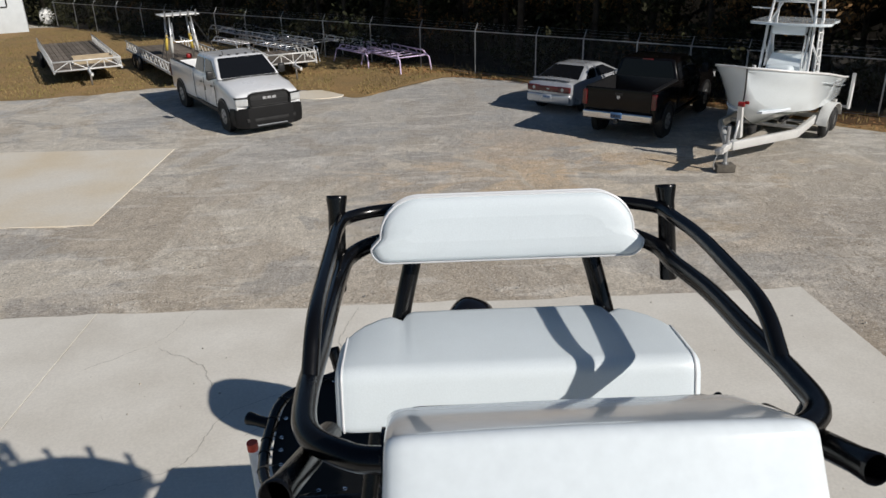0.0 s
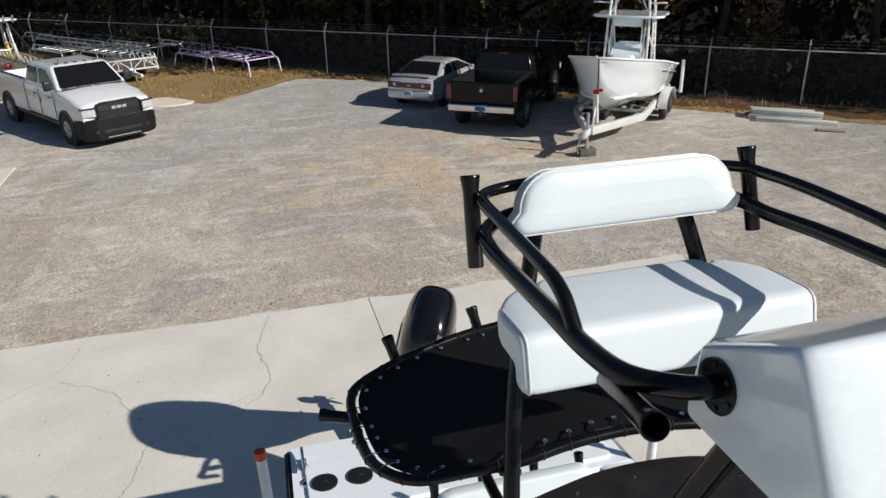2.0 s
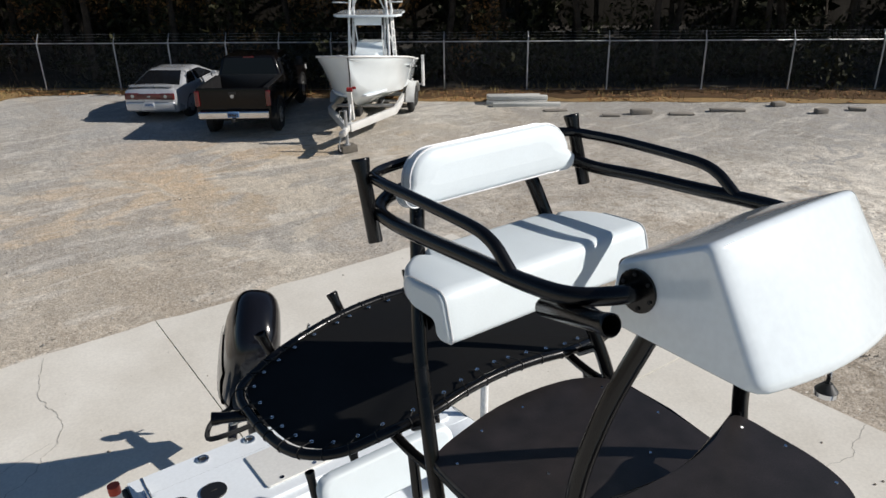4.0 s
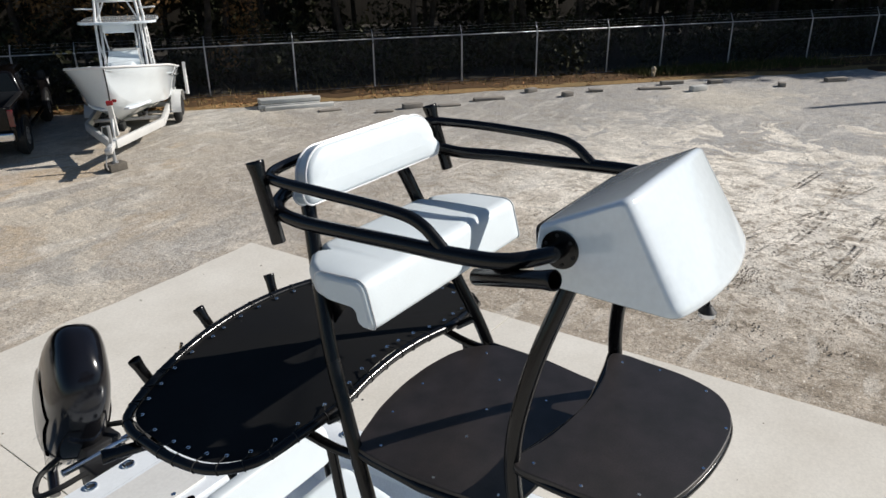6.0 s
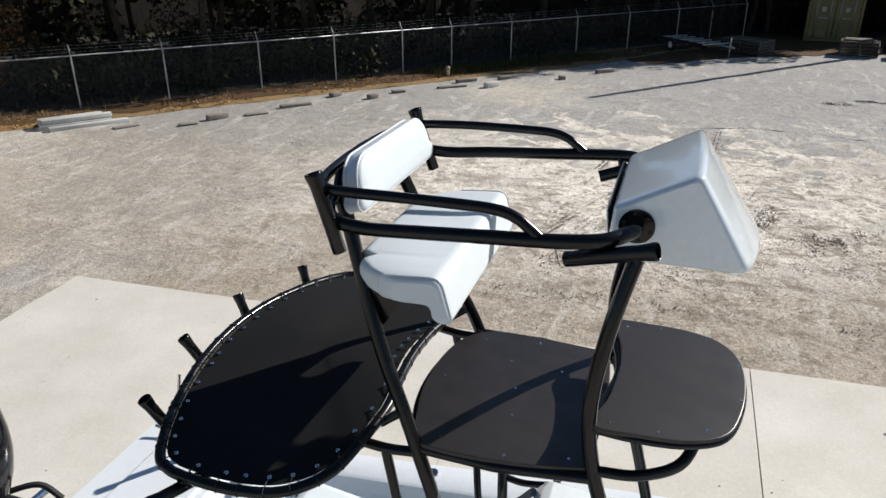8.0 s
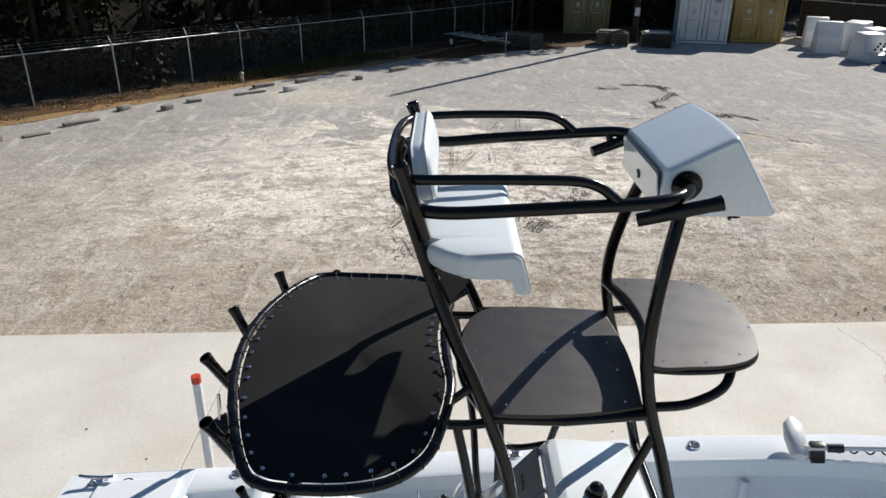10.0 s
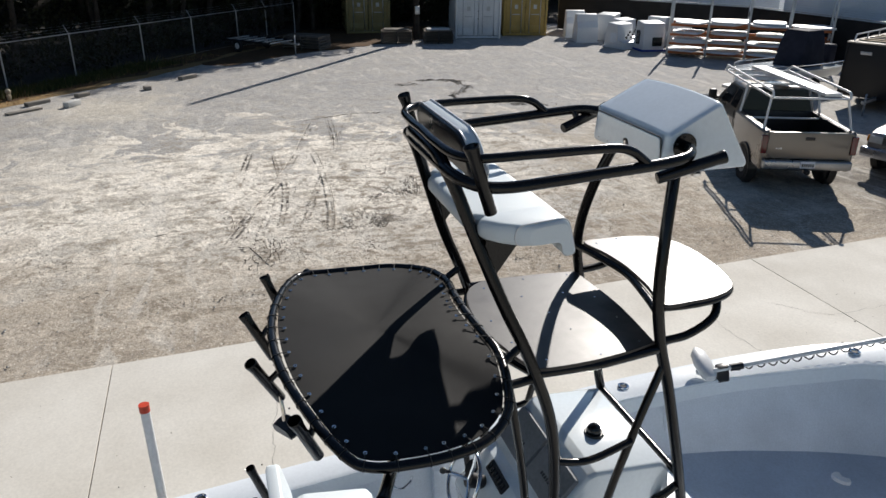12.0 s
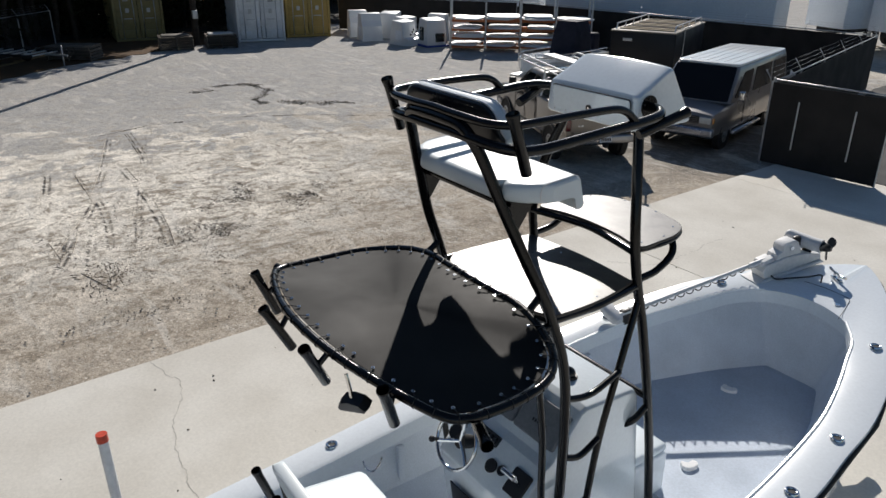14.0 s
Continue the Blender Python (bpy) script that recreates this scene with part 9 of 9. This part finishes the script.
for k in range(bays + 1):
    y = -3.4 + 1.7 * k
    for x in (-dep / 2, dep / 2):
        part("upright", box(B(), (x, y, 1.7), (0.08, 0.08, 3.4), 0.01), GALV, rack)
    for q in range(5):
        part("upright_brace", tube(B(), [(-dep / 2, y, 0.2 + 0.62 * q), (dep / 2, y, 0.2 + 0.62 * (q + 1))], 0.018, 6), GALV, rack)
for k in range(bays):
    y = -2.55 + 1.7 * k
    for z in (0.22, 0.62, 1.02, 1.45):
        for x in (-dep / 2, dep / 2):
            part("beam", box(B(), (x * 1.08, y, z - 0.02), (0.06, 1.60, 0.12), 0.008), ORANGE_STEEL, rack, "orange beam")
rg = np.random.RandomState(12)
for k in range(bays):
    for i, z in enumerate((0.27, 0.67, 1.07, 1.50)):
        y = -2.55 + 1.7 * k
        for lay in range(1 + (rg.rand() < 0.35)):
            g, q = 0.85 + 0.35 * rg.rand(), 0.8 + 0.3 * rg.rand()
            o = smooth_outline([(-0.65 * g, -0.74 * q), (0.55 * g, -0.77 * q), (0.75 * g, -0.4 * q), (0.7 * g, 0.45 * q), (0.45 * g, 0.77 * q), (-0.5 * g, 0.74 * q), (-0.8 * g, 0.3 * q), (-0.8 * g, -0.4 * q)], 3)
            solid("hatch_moulding", plate(B(), o, 0, 0.06 + 0.03 * rg.rand(), 0.02), MOULD, "flat white fibreglass moulding lying on the rack", "moulding", "mouldings on the rack", "", at_dir(25.9, -20.4, 0.62, 0.785) @ pose(-0.25 + 0.35 * rg.rand(), y + 0.35 * (rg.rand() - 0.5), z + 0.095 * lay, 0, 0, 40 * (rg.rand() - 0.5)))

# ---- skiff with a dark cover ----
sk = thing("covered_skiff", at_dir(18.9, -16.3, -0.25, 0.97), "small white skiff with rails and a dark navy cover", "boat")
HS = [(2.4, 0.05, 1.02), (2.1, 0.40, 1.0), (1.5, 0.75, 0.97), (0.5, 0.95, 0.93), (-1.0, 1.0, 0.90), (-2.4, 0.95, 0.90)]
part("hull", loft(B(), [[(w, y, z), (w * 0.97, y, z - 0.10), (w * 0.80, y, 0.55), (0, y, 0.40 + 0.3 * max(0, (y - 1) / 1.4)), (-w * 0.80, y, 0.55), (-w * 0.97, y, z - 0.10), (-w, y, z)] for y, w, z in HS]), GELCOAT, sk, "", 40)
for s in (-1, 1):
    part("rail", tube(B(), spline([(s * w * 0.9, y, z + 0.16) for y, w, z in HS[1:]], 4), 0.018, 8), CHROME, sk)
    for y, w, z in HS[1:]:
        part("rail_post", tube(B(), [(s * w * 0.9, y, z), (s * w * 0.9, y, z + 0.16)], 0.014, 6), CHROME, sk)
NAVY = mat("navy_canvas", (0.012, 0.014, 0.030), 0.85, 0, 0.15, 3, 60, 0.002)
part("canvas_cover", loft(B(), [[(-0.55, -1.7, 0.9), (0.55, -1.7, 0.9), (0.55, -0.3, 0.9), (-0.55, -0.3, 0.9)], [(-0.5, -1.6, 1.7), (0.5, -1.6, 1.7), (0.5, -0.45, 1.7), (-0.5, -0.45, 1.7)], [(-0.42, -1.5, 2.15), (0.42, -1.5, 2.15), (0.42, -0.6, 2.15), (-0.42, -0.6, 2.15)]]), NAVY, sk, "navy canvas console cover")
part("engine_cover", box(B(), (0, -2.7, 1.15), (0.45, 0.5, 0.8), 0.10, 3), NAVY, sk)
part("trailer_frame", box(B(), (0, 0, 0.36), (1.2, 4.6, 0.10), 0.01), GALV, sk)
for s in (-1, 1):
    b = B(); ring_shape(b, (s * 0.82, -0.9, 0.30), 0.20, 0.09, (1, 0, 0), 22, 8); part("tyre", b, RUBBER, sk)

# ---- black enclosed trailer ----
BLACK_SHEET = mat("black_sheet_metal", (0.012, 0.011, 0.012), 0.45, 0, 0.15, 1, 30)
et = thing("enclosed_trailer", at_dir(16.3, -19.1, -0.42, 0.91), "black enclosed cargo trailer with a roof rack", "trailer")
part("box", box(B(), (0, 0, 1.25), (2.3, 4.6, 1.66), 0.03), BLACK_SHEET, et)
part("roof", box(B(), (0, 0, 2.10), (2.36, 4.68, 0.05), 0.02), mat("tan_dusty_roof", (0.40, 0.35, 0.29), 0.7), et, "dusty tan roof")
for s in (-1, 1):
    part("rack_rail", tube(B(), fillet([(s * 1.05, -2.1, 2.12), (s * 1.05, -2.0, 2.32), (s * 1.05, 2.0, 2.32), (s * 1.05, 2.1, 2.12)], 0.1), 0.026, 8), WHITE_METAL, et)
    for y in (-1.0, 0, 1.0):
        part("rack_post", tube(B(), [(s * 1.05, y, 2.12), (s * 1.05, y, 2.32)], 0.018, 6), WHITE_METAL, et)
    for y in (-0.7, 0.15):
        b = B(); ring_shape(b, (s * 1.18, y, 0.33), 0.22, 0.10, (1, 0, 0), 22, 8); w = part("tyre", b, RUBBER, et)
        b = B(); disc(b, (s * 1.18 - 0.06, y, 0.33), 0.16, 0.13, (1, 0, 0), 18); part("rim", b, RIM, w)
    part("corner_trim", box(B(), (s * 1.15, 2.30, 1.25), (0.05, 0.05, 1.64), 0.01), RUBBER, et)
for k in range(9):
    part("roof_slat", box(B(), (0, -1.9 + 0.475 * k, 2.15), (1.95, 0.16, 0.03), 0.006), PALLETW if k % 3 else DARKWOOD, et)
part("name_mark", box(B(), (0.55, 2.307, 1.80), (0.34, 0.012, 0.10), 0.004), SILVER, et, "plain silver bar")
part("side_pole", tube(B(), fillet([(-1.20, 1.2, 0.5), (-1.20, 1.2, 2.2), (-1.42, 1.2, 2.28)], 0.06), 0.02, 8), GALV, et)
part("tongue", box(B(), (0, 2.75, 0.45), (0.10, 1.1, 0.10), 0.01), GALV, et)
part("jack", tube(B(), [(0, 3.1, 0), (0, 3.1, 0.7)], 0.03, 8), GALV, et)

# ---- black screened fences ----
SCREEN_B = mat("black_woven_screen", (0.016, 0.014, 0.013), 0.8, 0, 0.15, 1.2, 50, 0.001)
def screen_run(a, c, label, n, arms=True, h=1.95):
    a, c = Vector((*a, 0)), Vector((*c, 0))
    d = c - a
    return chain_fence("screened_fence", a, d.normalized(), d.length + 0.01, d.length / n, h, label, SCREEN_B, arms)
screen_run((7.35, -12.45), (4.66, -12.66), "black-screened chain-link gate panel with steel posts", 1, False, 2.05)
screen_run((7.42, -12.50), (10.9, -24.6), "black-screened chain-link fence with barbed wire", 5)
screen_run((38.5, -17.0), (29.5, -23.2), "black-screened chain-link fence behind the consoles", 4)
screen_run((29.4, -23.3), (11.0, -24.7), "black-screened chain-link fence at the back of the yard", 7)
gs = thing("gate_sign", pose(8.2, -14.2, 1.25, 0, 0, 105), "crumpled pale blue paper sheet on the fence", "sheet")
part("sheet", plate(B(), [(-0.35, -0.22), (0.35, -0.25), (0.30, 0.25), (-0.1, 0.1)], 0, 0.01), WALLW, gs)
gs.matrix_world = pose(8.05, -14.5, 1.78, 90, 0, 100)
for k, x in enumerate((6.62, 5.32)):
    solid("gate_slit", box(B(), (0, 0, 0.0), (0.035, 0.02, 1.15), 0.006), PALEBOARD, "pale vertical strip on the black gate screen", "strip", "strips on the gate", "", pose(x, -12.46 - 0.07 * (7.35 - x) + 0.09, 1.05, 0, 0, 4))

# ---- white box trailers and a lorry behind the fence ----
BOXW = mat("white_trailer_side", (0.85, 0.90, 0.95), 0.45, 0, 0.05, 0.6, 12)
def box_trailer(m, L, label, marks=False):
    t = thing("semi_trailer", m, label, "semi trailer", "semi trailers")
    part("box", box(B(), (0, 0, 2.55), (2.5, L, 2.75), 0.03), BOXW, t)
    for k in range(int(L / 1.2)):
        for s in (-1, 1):
            part("panel_seam", box(B(), (s * 1.252, -L / 2 + 0.6 + 1.2 * k, 2.55), (0.008, 0.02, 2.6)), BOXW, t)
    part("frame", box(B(), (0, 0, 1.05), (1.2, L * 0.95, 0.25), 0.02), RUBBER, t)
    for y in (-L / 2 + 1.0, -L / 2 + 2.2):
        for s in (-1, 1):
            b = B(); ring_shape(b, (s * 1.05, y, 0.5), 0.34, 0.16, (1, 0, 0), 22, 8); part("tyre", b, RUBBER, t)
    for s in (-1, 1):
        part("landing_leg", box(B(), (s * 0.8, L / 2 - 2.2, 0.55), (0.12, 0.12, 1.1)), GALV, t)
        if marks:
            for k in range(3):
                part("mark", box(B(), (s * 1.262, -0.6 - 0.1 * k, 3.1 - 0.32 * k), (0.012, 2.0 - 0.4 * k, 0.16)), PLATE_B, t, "plain blue bar")
    return t
box_trailer(at_dir(23.4, -27.6, 0.95, 0.30), 12.0, "white box trailer parked beyond the screened fence")
box_trailer(at_dir(16.6, -36.2, 0.30, 0.95), 6.5, "short white box trailer beyond the fence")
box_trailer(at_dir(13.6, -35.8, 0.30, 0.95), 5.5, "white box trailer standing end-on beyond the fence")
box_trailer(at_dir(37.5, -26.5, 0.80, 0.6), 9.0, "white box trailer with blue markings", True)
lorry = thing("box_truck", at_dir(28.6, -29.6, 0.15, 0.98), "white box truck with a dark windscreen beyond the rack", "truck")
part("box", box(B(), (0, -1.6, 2.2), (2.3, 4.6, 2.5), 0.03), BOXW, lorry)
part("cab", loft(B(), [[(-1.0, 0.75, 0.6), (1.0, 0.75, 0.6), (1.0, 2.6, 0.6), (-1.0, 2.6, 0.6)], [(-1.0, 0.75, 1.5), (1.0, 0.75, 1.5), (1.0, 2.55, 1.4), (-1.0, 2.55, 1.4)], [(-0.95, 0.8, 2.4), (0.95, 0.8, 2.4), (0.95, 1.6, 2.4), (-0.95, 1.6, 2.4)]]), WHITE_PAINT, lorry)
part("windscreen", pane([(-0.98, 2.5, 1.45), (0.98, 2.5, 1.45), (0.93, 1.62, 2.38), (-0.93, 1.62, 2.38)][::-1], 0.1), TINT, lorry)
for s in (-1, 1):
    part("side_window", pane([(s * 1.0, 0.95, 1.5), (s * 1.0, 2.1, 1.45), (s * 0.95, 1.55, 2.3), (s * 0.95, 0.95, 2.3)][::s], 0.08), TINT, lorry)
    for k in range(3):
        part("mark", box(B(), (s * 1.16, -1.2, 2.6 - 0.28 * k), (0.012, 1.6 - 0.3 * k, 0.14)), PLATE_B, lorry, "plain blue bar")
    for y in (1.8, -2.4):
        wheel(lorry, s * 1.0, y, 0.42, 0.25, s)
part("frame", box(B(), (0, -0.8, 0.7), (0.9, 6.0, 0.3), 0.02), RUBBER, lorry)
